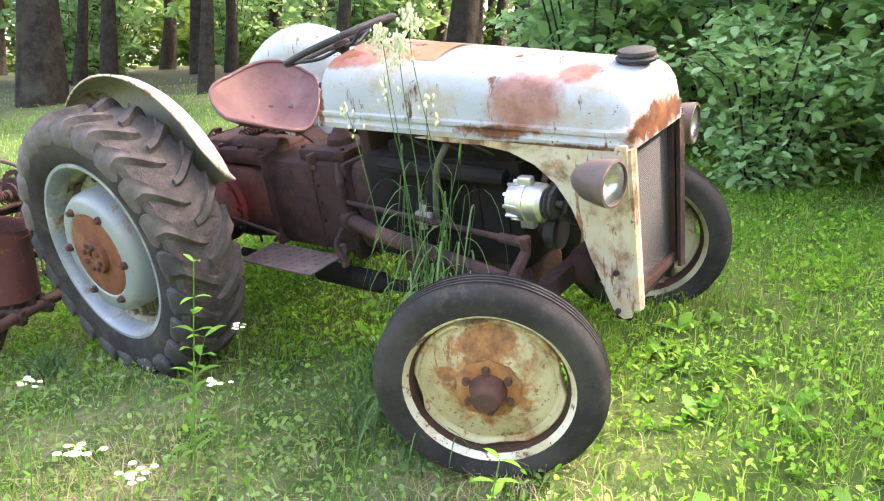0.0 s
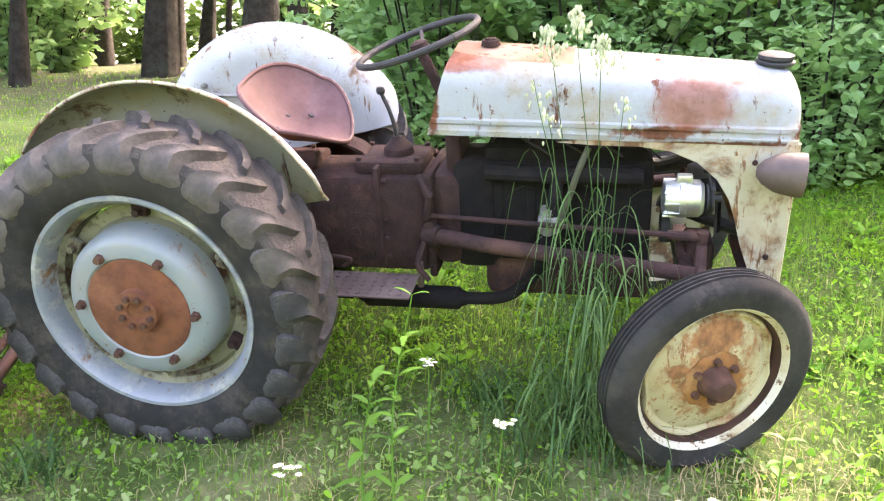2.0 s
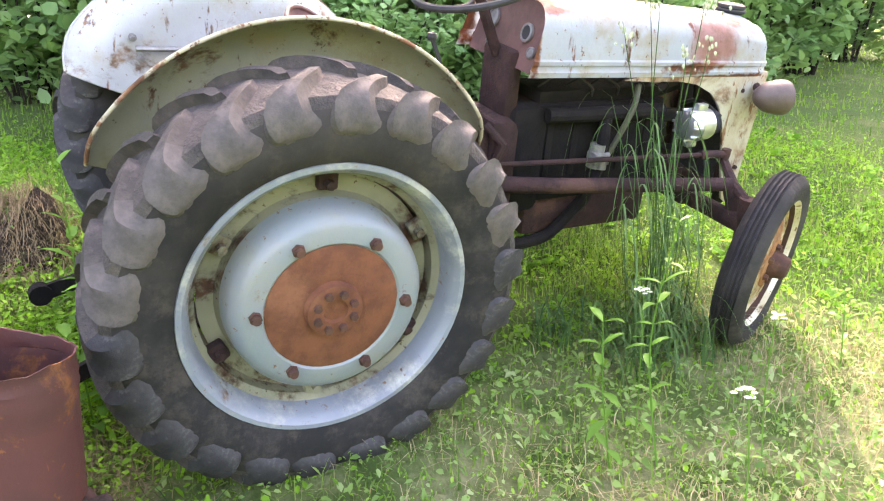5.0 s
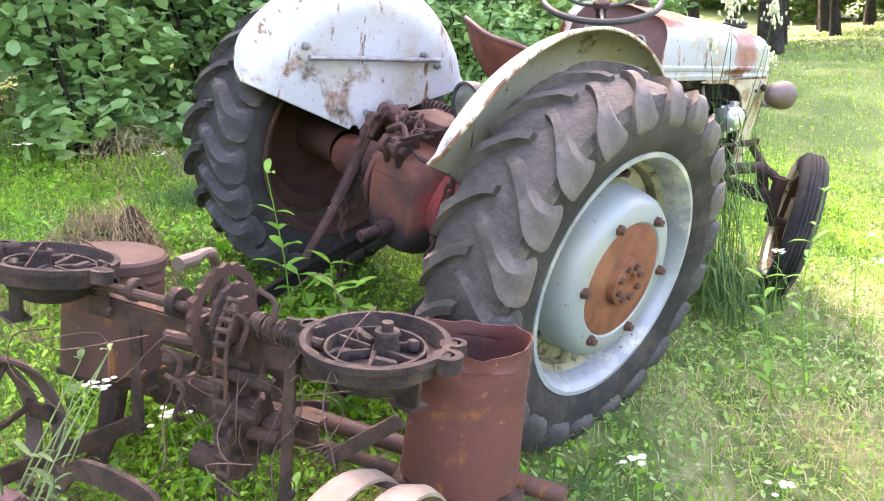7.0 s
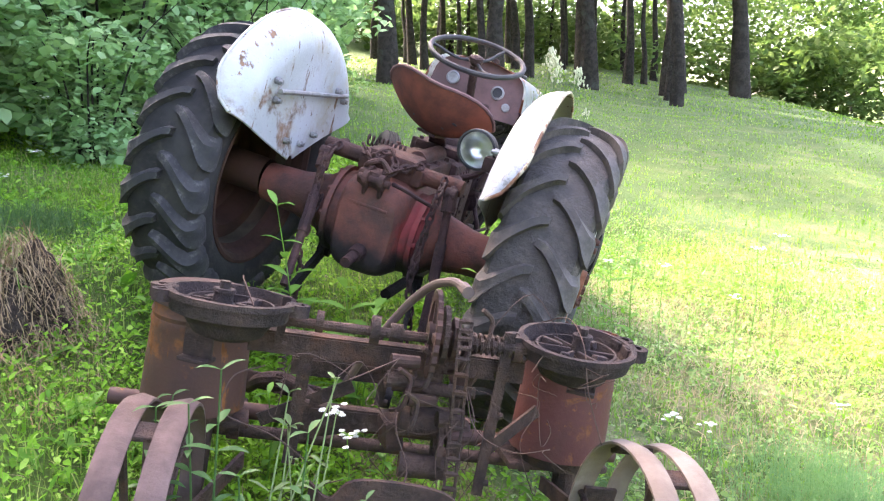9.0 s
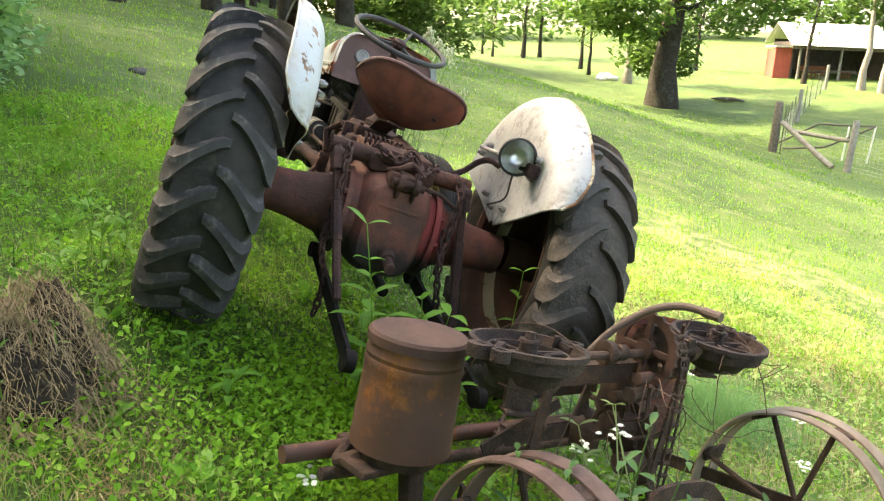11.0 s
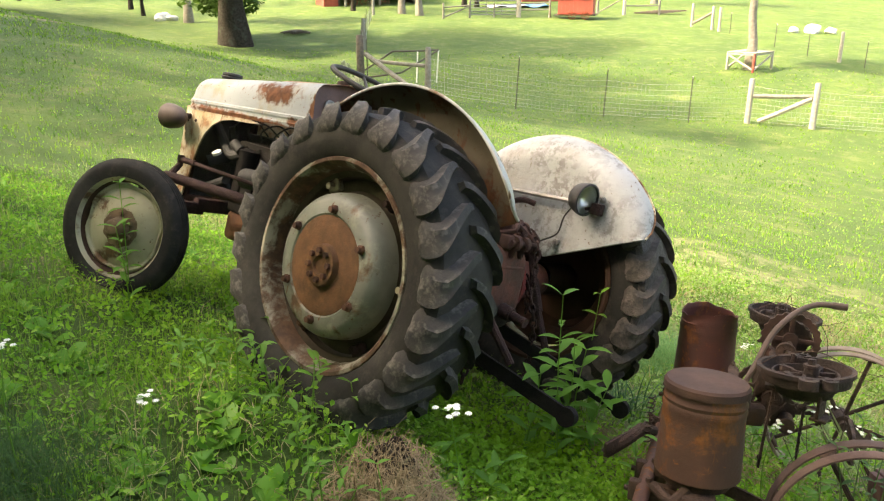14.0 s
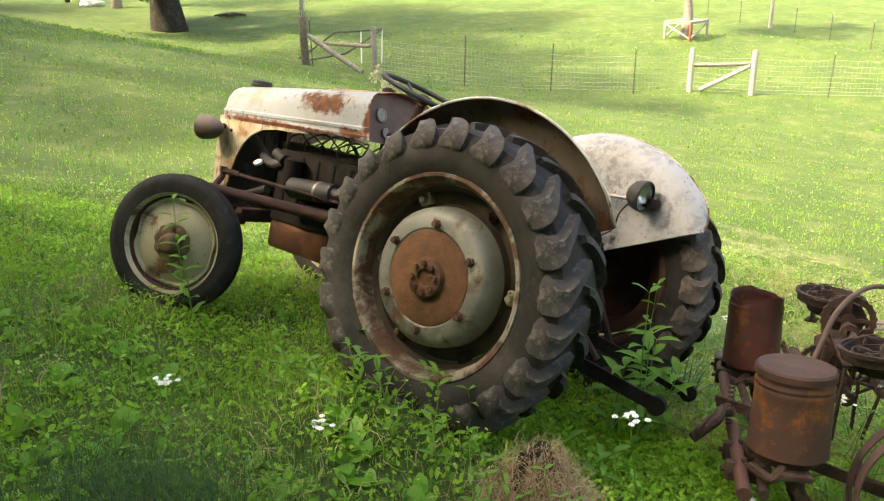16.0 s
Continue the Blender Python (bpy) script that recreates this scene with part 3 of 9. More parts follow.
def tyre_mesh(R, half, bead, lugs, lug_h, seg=72):
    """A tyre about the x axis: carcass with bulged walls, and cleats when lugs > 0."""
    bm = B()
    w = half
    base = R - lug_h
    prof = [(-w * 0.80, bead), (-w * 0.93, bead + 0.02), (-w * 1.03, bead + (base - bead) * 0.35), (-w * 1.05, bead + (base - bead) * 0.55), (-w * 0.99, bead + (base - bead) * 0.80),
            (-w * 0.86, base - 0.012), (-w * 0.6, base - 0.002), (0, base + 0.004), (w * 0.6, base - 0.002), (w * 0.86, base - 0.012), (w * 0.99, bead + (base - bead) * 0.80),
            (w * 1.05, bead + (base - bead) * 0.55), (w * 1.03, bead + (base - bead) * 0.35), (w * 0.93, bead + 0.02), (w * 0.80, bead)]
    if not lugs:
        prof = []
        for k in range(11):
            t = math.pi * (k / 10 - 0.5)
            prof.append((w * math.sin(t) * (1.0 + 0.12 * math.cos(t)), bead + (R - bead) * (0.08 + 0.92 * math.cos(t) ** 0.62) if abs(math.cos(t)) > 1e-6 else bead))
        prof[0], prof[-1] = (-w * 0.82, bead), (w * 0.82, bead)
        grooves = []
        for h, r in prof:
            grooves.append((h, r))
        top = [i for i, (h, r) in enumerate(grooves) if r > R - 0.012]
        lo, hi = grooves[top[0]][0], grooves[top[-1]][0]
        mid = []
        for g in (-0.62, -0.2, 0.2, 0.62):
            c = (lo + hi) / 2 + g * (hi - lo) / 2
            mid += [(c - 0.006, R - 0.001), (c - 0.003, R - 0.011), (c + 0.003, R - 0.011), (c + 0.006, R - 0.001)]
        prof = grooves[: top[0] + 1] + mid + grooves[top[-1]:]
    u = [(math.cos(2 * math.pi * k / seg), math.sin(2 * math.pi * k / seg)) for k in range(seg)]
    vs = rings(bm, [[Vector((h, r * c, r * s)) for c, s in u] for h, r in prof], False, False)
    for i in range(seg):
        j = (i + 1) % seg
        bm.faces.new((vs[0][i], vs[0][j], vs[-1][j], vs[-1][i]))
    for f in bm.faces:
        c = f.calc_center_median()
        f.material_index = int(lugs > 0 and math.hypot(c.y, c.z) > base - 0.03)
    return bm


def cleat_mesh(R, w, lug_h, side):
    """One bar cleat of a tyre about the x axis: it sweeps from the middle to the shoulder and ends in a rounded apron on the wall."""
    bm = B()
    base = R - lug_h
    loops = []
    for x, r, th, low_r, low_x in ((-0.06, R - 0.006, 0.013, base - 0.01, -0.06), (0.12, R, 0.016, base - 0.01, 0.12), (0.32, R + 0.001, 0.018, base - 0.01, 0.32), (0.52, R, 0.020, base - 0.01, 0.52),
                                   (0.70, R - 0.003, 0.023, base - 0.012, 0.70), (0.85, R - 0.009, 0.031, base - 0.02, 0.82), (0.95, R - 0.019, 0.039, base - 0.03, 0.88), (1.06, R - 0.040, 0.050, base - 0.05, 0.93),
                                   (1.115, R - 0.066, 0.055, base - 0.06, 0.97), (1.135, R - 0.084, 0.054, base - 0.07, 0.99), (1.135, R - 0.098, 0.048, base - 0.082, 1.0), (1.115, R - 0.110, 0.040, base - 0.09, 1.0), (1.05, R - 0.119, 0.018, base - 0.095, 1.0)):
        a = 1.6 * w * max(min(x, 1.0), 0.0) ** 1.35
        dish = 0.35 * lug_h * max(0.0, 1 - abs(x - 0.9) / 0.25)
        ring = []
        for k, (da, top) in enumerate(((-2.3, 0), (-1.5, 3), (-0.85, 1), (-0.1, 2), (0.55, 2), (0.95, 1), (1.15, 0))):
            rr, xx = (r - (dish if top == 2 else 0.0), x) if top in (1, 2) else ((r * 0.45 + low_r * 0.55, x * 0.45 + low_x * 0.55) if top else (low_r, low_x))
            ang = a + da * th / R
            ring.append(Vector((side * w * xx, rr * math.cos(ang), rr * math.sin(ang))))
        loops.append(ring)
    rings(bm, loops)
    return bm


def rear_wheel(side):
    """A rear wheel: drop-centre rim with the tyre, the domed disc, hub plate and bolts."""
    s = side
    rim = B()
    prof = [(0.128, 0.372), (0.128, 0.385), (0.118, 0.388), (0.110, 0.380), (0.106, 0.362), (0.060, 0.352), (0.045, 0.335), (-0.045, 0.332), (-0.06, 0.352), (-0.106, 0.362), (-0.110, 0.380),
            (-0.118, 0.388), (-0.128, 0.385), (-0.128, 0.372), (-0.112, 0.352), (-0.066, 0.343), (-0.048, 0.324), (0.040, 0.326), (0.055, 0.343), (0.098, 0.352), (0.118, 0.362)]
    vs = rings(rim, [[Vector((s * h, r * math.cos(2 * math.pi * k / 56), r * math.sin(2 * math.pi * k / 56))) for k in range(56)] for h, r in prof], False, False)
    for i in range(56):
        j = (i + 1) % 56
        rim.faces.new((vs[0][i], vs[0][j], vs[-1][j], vs[-1][i]))
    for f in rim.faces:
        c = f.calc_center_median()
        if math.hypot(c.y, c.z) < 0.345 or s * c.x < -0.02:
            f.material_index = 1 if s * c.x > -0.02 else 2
    paint, dome = (RIM_PAINT, WHEEL_PAINT) if s > 0 else (RIM_PAINT_L, WHEEL_PAINT_L)
    wheel = part("rear_wheel", rim, (paint, STAINED if s > 0 else GRIME_SHADE, WHEEL_BACK), tractor, "pale blue steel rear wheel with cleated tyre" if s > 0 else "dirty white and rusty steel rear wheel with cleated tyre")
    spin = 0.0 if s > 0 else radians(14)
    k = 0.985 if s > 0 else 0.958
    wheel.matrix_basis = pose(*((0.652, 0.025, 0.615) if s > 0 else (-0.638, 0.015, 0.620)), math.degrees(spin), 0, 0) @ Matrix.Diagonal((1.0, k, k, 1))
    TR = 0.590
    part("tyre", tyre_mesh(TR, 0.140, 0.375, 22, 0.029 if s > 0 else 0.036), (RUBBER_DUSTY, TREAD_FLOOR) if s > 0 else (RUBBER, RUBBER), wheel, "worn black rubber tyre with tall bar cleats")
    for edge in (-1, 1):
        # Right wheel: pale aprons on upper outer cleats, dark below; left wheel: all darkest.
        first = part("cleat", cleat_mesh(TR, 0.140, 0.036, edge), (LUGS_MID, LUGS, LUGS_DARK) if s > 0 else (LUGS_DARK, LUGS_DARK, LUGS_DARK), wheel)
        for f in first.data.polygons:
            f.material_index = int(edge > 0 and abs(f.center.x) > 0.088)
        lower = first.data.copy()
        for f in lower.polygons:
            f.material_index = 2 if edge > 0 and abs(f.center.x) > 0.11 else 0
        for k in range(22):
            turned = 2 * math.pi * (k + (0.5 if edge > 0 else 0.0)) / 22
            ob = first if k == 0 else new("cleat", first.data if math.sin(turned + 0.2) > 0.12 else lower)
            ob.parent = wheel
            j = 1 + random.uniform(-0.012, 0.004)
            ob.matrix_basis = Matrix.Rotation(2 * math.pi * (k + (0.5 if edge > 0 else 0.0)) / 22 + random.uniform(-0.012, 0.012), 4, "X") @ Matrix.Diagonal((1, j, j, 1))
    disc = B()
    turn(disc, [(s * h, r) for h, r in ((0.010, 0.318), (0.014, 0.300), (0.012, 0.275), (0.036, 0.265), (0.082, 0.262), (0.110, 0.256), (0.130, 0.242), (0.139, 0.224), (0.140, 0.184), (0.134, 0.177), (0.124, 0.160), (0.114, 0.0))],
         axis=(1, 0, 0), seg=48, caps=False)
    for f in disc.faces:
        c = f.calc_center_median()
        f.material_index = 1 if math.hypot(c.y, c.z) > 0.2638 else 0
    part("wheel_disc", disc, (dome, STAINED if s > 0 else GRIME_SHADE), wheel, "domed pale blue wheel disc" if s > 0 else "domed dirty white wheel disc")
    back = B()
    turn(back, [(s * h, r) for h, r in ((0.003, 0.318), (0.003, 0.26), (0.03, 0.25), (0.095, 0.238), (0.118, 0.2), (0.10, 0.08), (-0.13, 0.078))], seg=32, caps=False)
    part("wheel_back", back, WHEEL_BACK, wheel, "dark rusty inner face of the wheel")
    hubp = B()
    turn(hubp, [(s * h, r) for h, r in ((0.122, 0.178), (0.136, 0.178), (0.139, 0.173), (0.135, 0.077), (0.141, 0.075), (0.157, 0.073), (0.159, 0.067), (0.157, 0.034), (0.146, 0.030), (0.145, 0.012), (0.148, 0.0))], seg=40, caps=False)
    part("hub_plate", hubp, DISC_RUST if s > 0 else HUB_BROWN, wheel, "rusted orange hub plate" if s > 0 else "rusted brown hub plate")
    for k in range(8):
        a = math.pi * 2 * (k + 0.5) / 8
        part("hub_bolt", bolt(B(), (s * 0.157, 0.052 * math.cos(a), 0.052 * math.sin(a)), (s, 0, 0), 0.0115, 0.013), RUST_DARK, wheel)
    off = radians(57) if s > 0 else radians(90) - spin
    for k in range(6):
        a = off + math.pi * k / 3
        bm = B()
        cyl(bm, (s * 0.134, 0.20 * math.cos(a), 0.20 * math.sin(a)), (s * 0.150, 0.20 * math.cos(a), 0.20 * math.sin(a)), 0.018, 0.0165, 6)
        cyl(bm, (s * 0.148, 0.20 * math.cos(a), 0.20 * math.sin(a)), (s * 0.162, 0.20 * math.cos(a), 0.20 * math.sin(a)), 0.012, 0.011, 10)
        part("wheel_nut", bm, RUST_DARK, wheel)
    for k in range(6):
        a = off + math.pi * (k + 0.5) / 3
        bm = B()
        c, d = math.cos(a), math.sin(a)
        box(bm, (s * 0.030, 0.308 * c, 0.308 * d), (0.03, 0.05, 0.055), (math.degrees(a), 0, 0), 0.008)
        bolt(bm, (s * 0.045, 0.304 * c, 0.304 * d), (s, 0, 0), 0.014, 0.022)
        part("rim_clamp", bm, STAINED if k % 2 else HOUSING, wheel)
    return wheel


rear_wheel(1)
rear_wheel(-1)


def front_wheel(side, centre, steer, camber):
    """A narrow ribbed front wheel with a dished steel disc."""
    s = side
    rim = B()
    prof = [(0.050, 0.250), (0.052, 0.262), (0.046, 0.268), (0.040, 0.262), (0.036, 0.246), (0.018, 0.236), (-0.018, 0.234), (-0.036, 0.246), (-0.040, 0.262), (-0.046, 0.268), (-0.052, 0.262),
            (-0.050, 0.250), (-0.034, 0.236), (-0.016, 0.224), (0.014, 0.226), (0.032, 0.236)]
    vs = rings(rim, [[Vector((s * h, r * math.cos(2 * math.pi * k / 44), r * math.sin(2 * math.pi * k / 44))) for k in range(44)] for h, r in prof], False, False)
    for i in range(44):
        j = (i + 1) % 44
        rim.faces.new((vs[0][i], vs[0][j], vs[-1][j], vs[-1][i]))
    # Rim well behind the slots: its shade is painted with the dark wheel-back tone.
    for f in rim.faces:
        c = f.calc_center_median()
        f.material_index = int(math.hypot(c.y, c.z) < 0.232)
    wheel = part("front_wheel", rim, (RIM_CREAM if s > 0 else CREAM_DULL, WHEEL_BACK), tractor, "cream steel front wheel with ribbed tyre")
    wheel.matrix_basis = pose(*centre, 0, 0, steer) @ pose(0, 0, 0, 0, camber, 0)
    bm = tyre_mesh(0.345, 0.062, 0.252, 0, 0.0, 60)
    for v in bm.verts:
        if v.co.z < -0.24:
            k = min(1.0, (-0.24 - v.co.z) / 0.1)
            v.co.x *= 1 + 0.22 * k
            v.co.z = -0.24 + (v.co.z + 0.24) * (1 - 0.22 * k)
    part("tyre", bm, RUBBER, wheel, "cracked black ribbed tyre gone soft")
    disc = B()
    turn(disc, [(s * h, r) for h, r in ((-0.012, 0.229), (0.010, 0.226), (0.017, 0.220), (0.017, 0.213), (0.008, 0.206), (0.006, 0.198), (0.014, 0.186), (0.030, 0.14), (0.036, 0.10), (0.030, 0.088), (0.030, 0.0))], seg=64, caps=False)
    # the disc's edge is drawn in at four places, which leaves slots to the rim
    for v in disc.verts:
        r, a = math.hypot(v.co.y, v.co.z), math.atan2(v.co.z, v.co.y)
        q = abs((a - 0.1 + math.pi / 4) % (math.pi / 2) - math.pi / 4)
        if r > 0.19 and q < 0.30:
            k = 1 - 0.085 * math.cos(q / 0.30 * math.pi / 2) * (r - 0.19) / 0.04
            v.co.y, v.co.z = v.co.y * k, v.co.z * k
    part("wheel_disc", disc, DISC_CREAM if s > 0 else CREAM_DULL, wheel, "cream wheel disc streaked with rust")
    hub = B()
    turn(hub, [(s * h, r) for h, r in ((0.034, 0.060), (0.052, 0.052), (0.075, 0.047), (0.095, 0.042), (0.104, 0.032), (0.107, 0.0))], seg=28, caps=False)
    flange = B()
    turn(flange, [(s * h, r) for h, r in ((0.026, 0.098), (0.038, 0.096), (0.041, 0.090), (0.042, 0.058), (0.040, 0.0))], seg=60, caps=False)
    for v in flange.verts:
        r, a = math.hypot(v.co.y, v.co.z), math.atan2(v.co.z, v.co.y)
        if r > 0.085:
            k = 1 + 0.05 * math.sin(10 * a)
            v.co.y, v.co.z = v.co.y * k, v.co.z * k
    part("hub_flange", flange, HUB_OCHRE if s > 0 else HUB_DUSTY, wheel, "scalloped ochre rusted hub flange")
    part("hub", hub, RUST_DARK if s > 0 else HUB_DUSTY, wheel, "rusted hub with a domed cap")
    for k in range(6):
        a = math.pi * k / 3 + 0.5
        nb = B()
        cyl(nb, (s * 0.028, 0.07 * math.cos(a), 0.07 * math.sin(a)), (s * 0.058, 0.07 * math.cos(a), 0.07 * math.sin(a)), 0.015, 0.011, 6)
        part("wheel_nut", nb, RUST_DARK if s > 0 else HUB_DUSTY, wheel)
    return wheel


front_wheel(1, (0.625, 1.775, 0.40), 26, 2)
front_wheel(-1, (-0.607, 1.713, 0.345), 26, 2)

# fenders


def fender(side):
    """A shell: a flat inner skirt that turns outwards into a crown over the tyre."""
    cy, cz, R = 0.03, 0.67, 0.61
    tip = (-0.03, 0.725)
    na, ns = 44, 22
    grid = []
    for i in range(na + 1):
        u = i / na
        a = radians(20 + 134 * u)
        end = min(1.0, min(u, 1 - u) / 0.10)
        rr = R * (1 - 0.06 * (1 - end) ** 2)
        ay, az = cy + rr * math.cos(a), cz + rr * math.sin(a)
        row = []
        for j in range(ns + 1):
            q = j / ns
            if q < 0.6:
                s, x = q / 0.6 * 0.76, 0.0
                x = 0.412 + 0.012 * math.sin(math.pi * s)
            else:
                t = (q - 0.6) / 0.4 * math.pi / 2
                s, x = 0.76 + 0.24 * math.sin(t), 0.42 + (0.118 * (0.25 + 0.75 * math.sqrt(end))) * (1 - math.cos(t))
            s = 0.04 + 0.96 * s
            row.append((x, tip[0] + (ay - tip[0]) * s, tip[1] + (az - tip[1]) * s))
        grid.append(row)
    bm = B()
    layers = []
    for off in (0.0, 0.0045):
        layers.append([[bm.verts.new((side * (x + off), y, z - off * 0.9)) for x, y, z in row] for row in grid])
    A, Bq = layers
    for i in range(na):
        for j in range(ns):
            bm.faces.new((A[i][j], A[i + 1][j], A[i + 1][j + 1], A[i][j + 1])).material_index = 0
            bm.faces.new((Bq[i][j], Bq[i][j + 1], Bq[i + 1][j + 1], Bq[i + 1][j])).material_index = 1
    for i in range(na):
        bm.faces.new((A[i][ns], A[i + 1][ns], Bq[i + 1][ns], Bq[i][ns]))
        bm.faces.new((A[i + 1][0], A[i][0], Bq[i][0], Bq[i + 1][0]))
    for j in range(ns):
        bm.faces.new((A[0][j], A[0][j + 1], Bq[0][j + 1], Bq[0][j]))
        bm.faces.new((A[na][j + 1], A[na][j], Bq[na][j], Bq[na][j + 1]))
    body = part("fender", bm, (FENDER_SPOTTED if side > 0 else FENDER, FENDER_IN if side > 0 else FENDER_SHADED), tractor, "rounded white fender shell with rust stains")
    lip = B()
    pts = [(side * (grid[i][ns][0] + 0.002), grid[i][ns][1], grid[i][ns][2]) for i in range(na + 1)]
    tube(lip, pts, 0.0055, 8)
    part("rolled_edge", lip, EDGE_RUST if side > 0 else FENDER, body)
    bolts = [(-0.10, 0.81), (0.13, 0.82), (-0.27, 1.04), (-0.25, 0.97), (0.36, 0.955), (0.02, 0.79), (0.28, 1.0)]
    for y, z in bolts:
        nb = B()
        cyl(nb, (side * 0.418, y, z), (side * 0.400, y, z), 0.013, 0.013, 10)
        bolt(nb, (side * 0.402, y, z), (-side, 0, 0), 0.009, 0.012)
        part("bolt", nb, STEEL_GREY, body)
    rod = B()
    tube(rod, [(side * 0.395, -0.265, 1.005), (side * 0.392, -0.1, 1.0), (side * 0.40, 0.2, 0.985), (side * 0.402, 0.365, 0.98)], 0.010, 8)
    part("brace_rod", rod, STEEL_GREY, body, "thin steel rod bolted along the fender")
    return body


fender_r = fender(1)
fender(-1)


def lamp(name, centre, axis, r, depth, shell, parent, label):
    """A round lamp: bowl, rim, reflector and glass."""
    o, a = Vector(centre), Vector(axis).normalized()
    bm = B()
    turn(bm, [(-depth, 0.0), (-depth * 0.98, r * 0.25), (-depth * 0.85, r * 0.55), (-depth * 0.55, r * 0.88), (-depth * 0.2, r * 1.0), (0.0, r * 1.04), (0.012, r * 1.04), (0.014, r * 0.93), (0.004, r * 0.92)], o, a, 28, False)
    body = part(name, bm, shell, parent, label)
    g = B()
    turn(g, [(0.004, r * 0.93), (0.012, r * 0.6), (0.015, 0.0)], o, a, 28, False)
    part("lens", g, GLASS, body, "ribbed clear glass lens")
    m = B()
    turn(m, [(0.002, r * 0.9), (-0.02, r * 0.75), (-0.04, r * 0.4), (-0.045, 0.0)], o, a, 28, False)
    part("reflector", m, MIRROR, body)
    return body


for s in (1, -1):
    h = lamp("headlight", (s * 0.305, 2.035, 0.922), (0.12 * s, 1, -0.05), 0.066, 0.125, LAMP_SHELL, tractor, "dull brown bowl-shaped headlight")
    bm = B()
    tube(bm, bend([(s * 0.20, 2.0, 0.945), (s * 0.245, 1.975, 0.94), (s * 0.27, 1.97, 0.93)], 4), 0.016, 8)
    box(bm, (s * 0.206, 1.985, 0.94), (0.012, 0.07, 0.06), (0, 0, 0), 0.004)
    part("bracket", bm, HOUSING, h)
work = lamp("work_lamp", (0.335, -0.235, 1.025), (-0.15, -1, -0.12), 0.068, 0.075, BLACK, tractor, "round black work lamp on the fender")
bm = B()
tube(bm, bend([(0.402, -0.27, 1.0), (0.37, -0.2, 0.99), (0.34, -0.16, 1.01)], 4), 0.012, 8)
box(bm, (0.395, -0.26, 0.995), (0.04, 0.06, 0.05), (0, 0, 0), 0.006)
part("bracket", bm, HOUSING, work)
bm = B()
tube(bm, bend([(0.36, -0.18, 1.0), (0.39, -0.12, 0.93), (0.40, -0.10, 0.85), (0.36, -0.05, 0.80)], 5), 0.004, 5)
part("wire", bm, BLACK, work)

# hood and front


def hood_half(y):
    """Half width, bottom and top of the hood at y."""
    t = (y - 0.87) / 1.18
    return 0.256 - 0.046 * t, 1.03 - 0.048 * t, 1.278 - 0.072 * t - 0.02 * t * t


def hood_section(y, shrink=0.0):
    w, zb, zt = hood_half(min(y, 2.05))
    w, zt = w - shrink, zt - shrink
    c = 0.095
    half = [(w + 0.004, zb), (w + 0.006, zb + 0.018), (w + 0.001, zb + 0.024), (w + 0.001, zb + 0.036), (w + 0.007, zb + 0.042), (w + 0.007, zb + 0.054), (w - 0.001, zb + 0.060)]
    z1 = zt - 0.018 - c
    half += [(w - 0.004, (zb + 0.06 + z1) / 2), (w - 0.008, z1)]
    for k in range(1, 7):
        a = math.pi / 2 * k / 6
        half.append((w - 0.008 - c + c * math.cos(a), z1 + c * math.sin(a)))
    half.append(((w - 0.1) * 0.5, zt - 0.006))
    pts = half + [(0.0, zt)] + [(-x, z) for x, z in half[::-1]]
    return pts


bm = B()
loops = []
for y in (0.872, 0.90, 0.96, 1.05, 1.2, 1.4, 1.6, 1.8, 1.92, 1.985):
    lean = lambda z, y: y + max(0.0, (z - 1.03)) * 0.30 * max(0.0, 1 - (y - 0.87) / 0.3)
    loops.append([Vector((x, lean(z, y), z)) for x, z in hood_section(y)])
for k in range(1, 6):
    a = math.pi / 2 * k / 5
    loops.append([Vector((x, 1.985 + 0.068 * math.sin(a), z)) for x, z in hood_section(1.985 + 0.06 * math.sin(a), 0.055 * (1 - math.cos(a)))])
vs = rings(bm, loops, closed=False)
front = [v for v in vs[-1]]
bm.faces.new(front)
bmesh.ops.solidify(bm, geom=bm.faces[:], thickness=0.004)
hood = part("hood", bm, HOOD, tractor, "long white engine hood with peeling paint and rust", smooth=40)
bm = B()
loops = []
for k in range(9):
    y = 0.945 + 0.40 * k / 8
    w, zb, zt = hood_half(y)
    loops.append([Vector((x, y, zt - 0.02 * (abs(x) / 0.125) ** 2 + 0.007)) for x in np.linspace(-0.135, 0.135, 9)])
rings(bm, loops, closed=False)
bmesh.ops.solidify(bm, geom=bm.faces[:], thickness=0.012)
part("fuel_flap", bm, FLAP, hood, "brown top flap faded to primer")
bm = B()
cyl(bm, (0.02, 1.06, 1.275), (0.02, 1.06, 1.292), 0.034, 0.030, 18)
cyl(bm, (0.02, 1.06, 1.290), (0.02, 1.06, 1.298), 0.022, 0.018, 14)
part("filler_cap", bm, HOUSING, hood)
bm = B()
turn(bm, [(0, 0.035), (0.012, 0.036), (0.014, 0.055), (0.024, 0.062), (0.028, 0.060), (0.029, 0.052), (0.036, 0.056), (0.046, 0.055), (0.050, 0.046), (0.051, 0.0)], (-0.005, 1.985, 1.178), (0, 0.05, 1), 28)
part("radiator_cap", bm, BLACK, hood, "black stacked radiator cap")


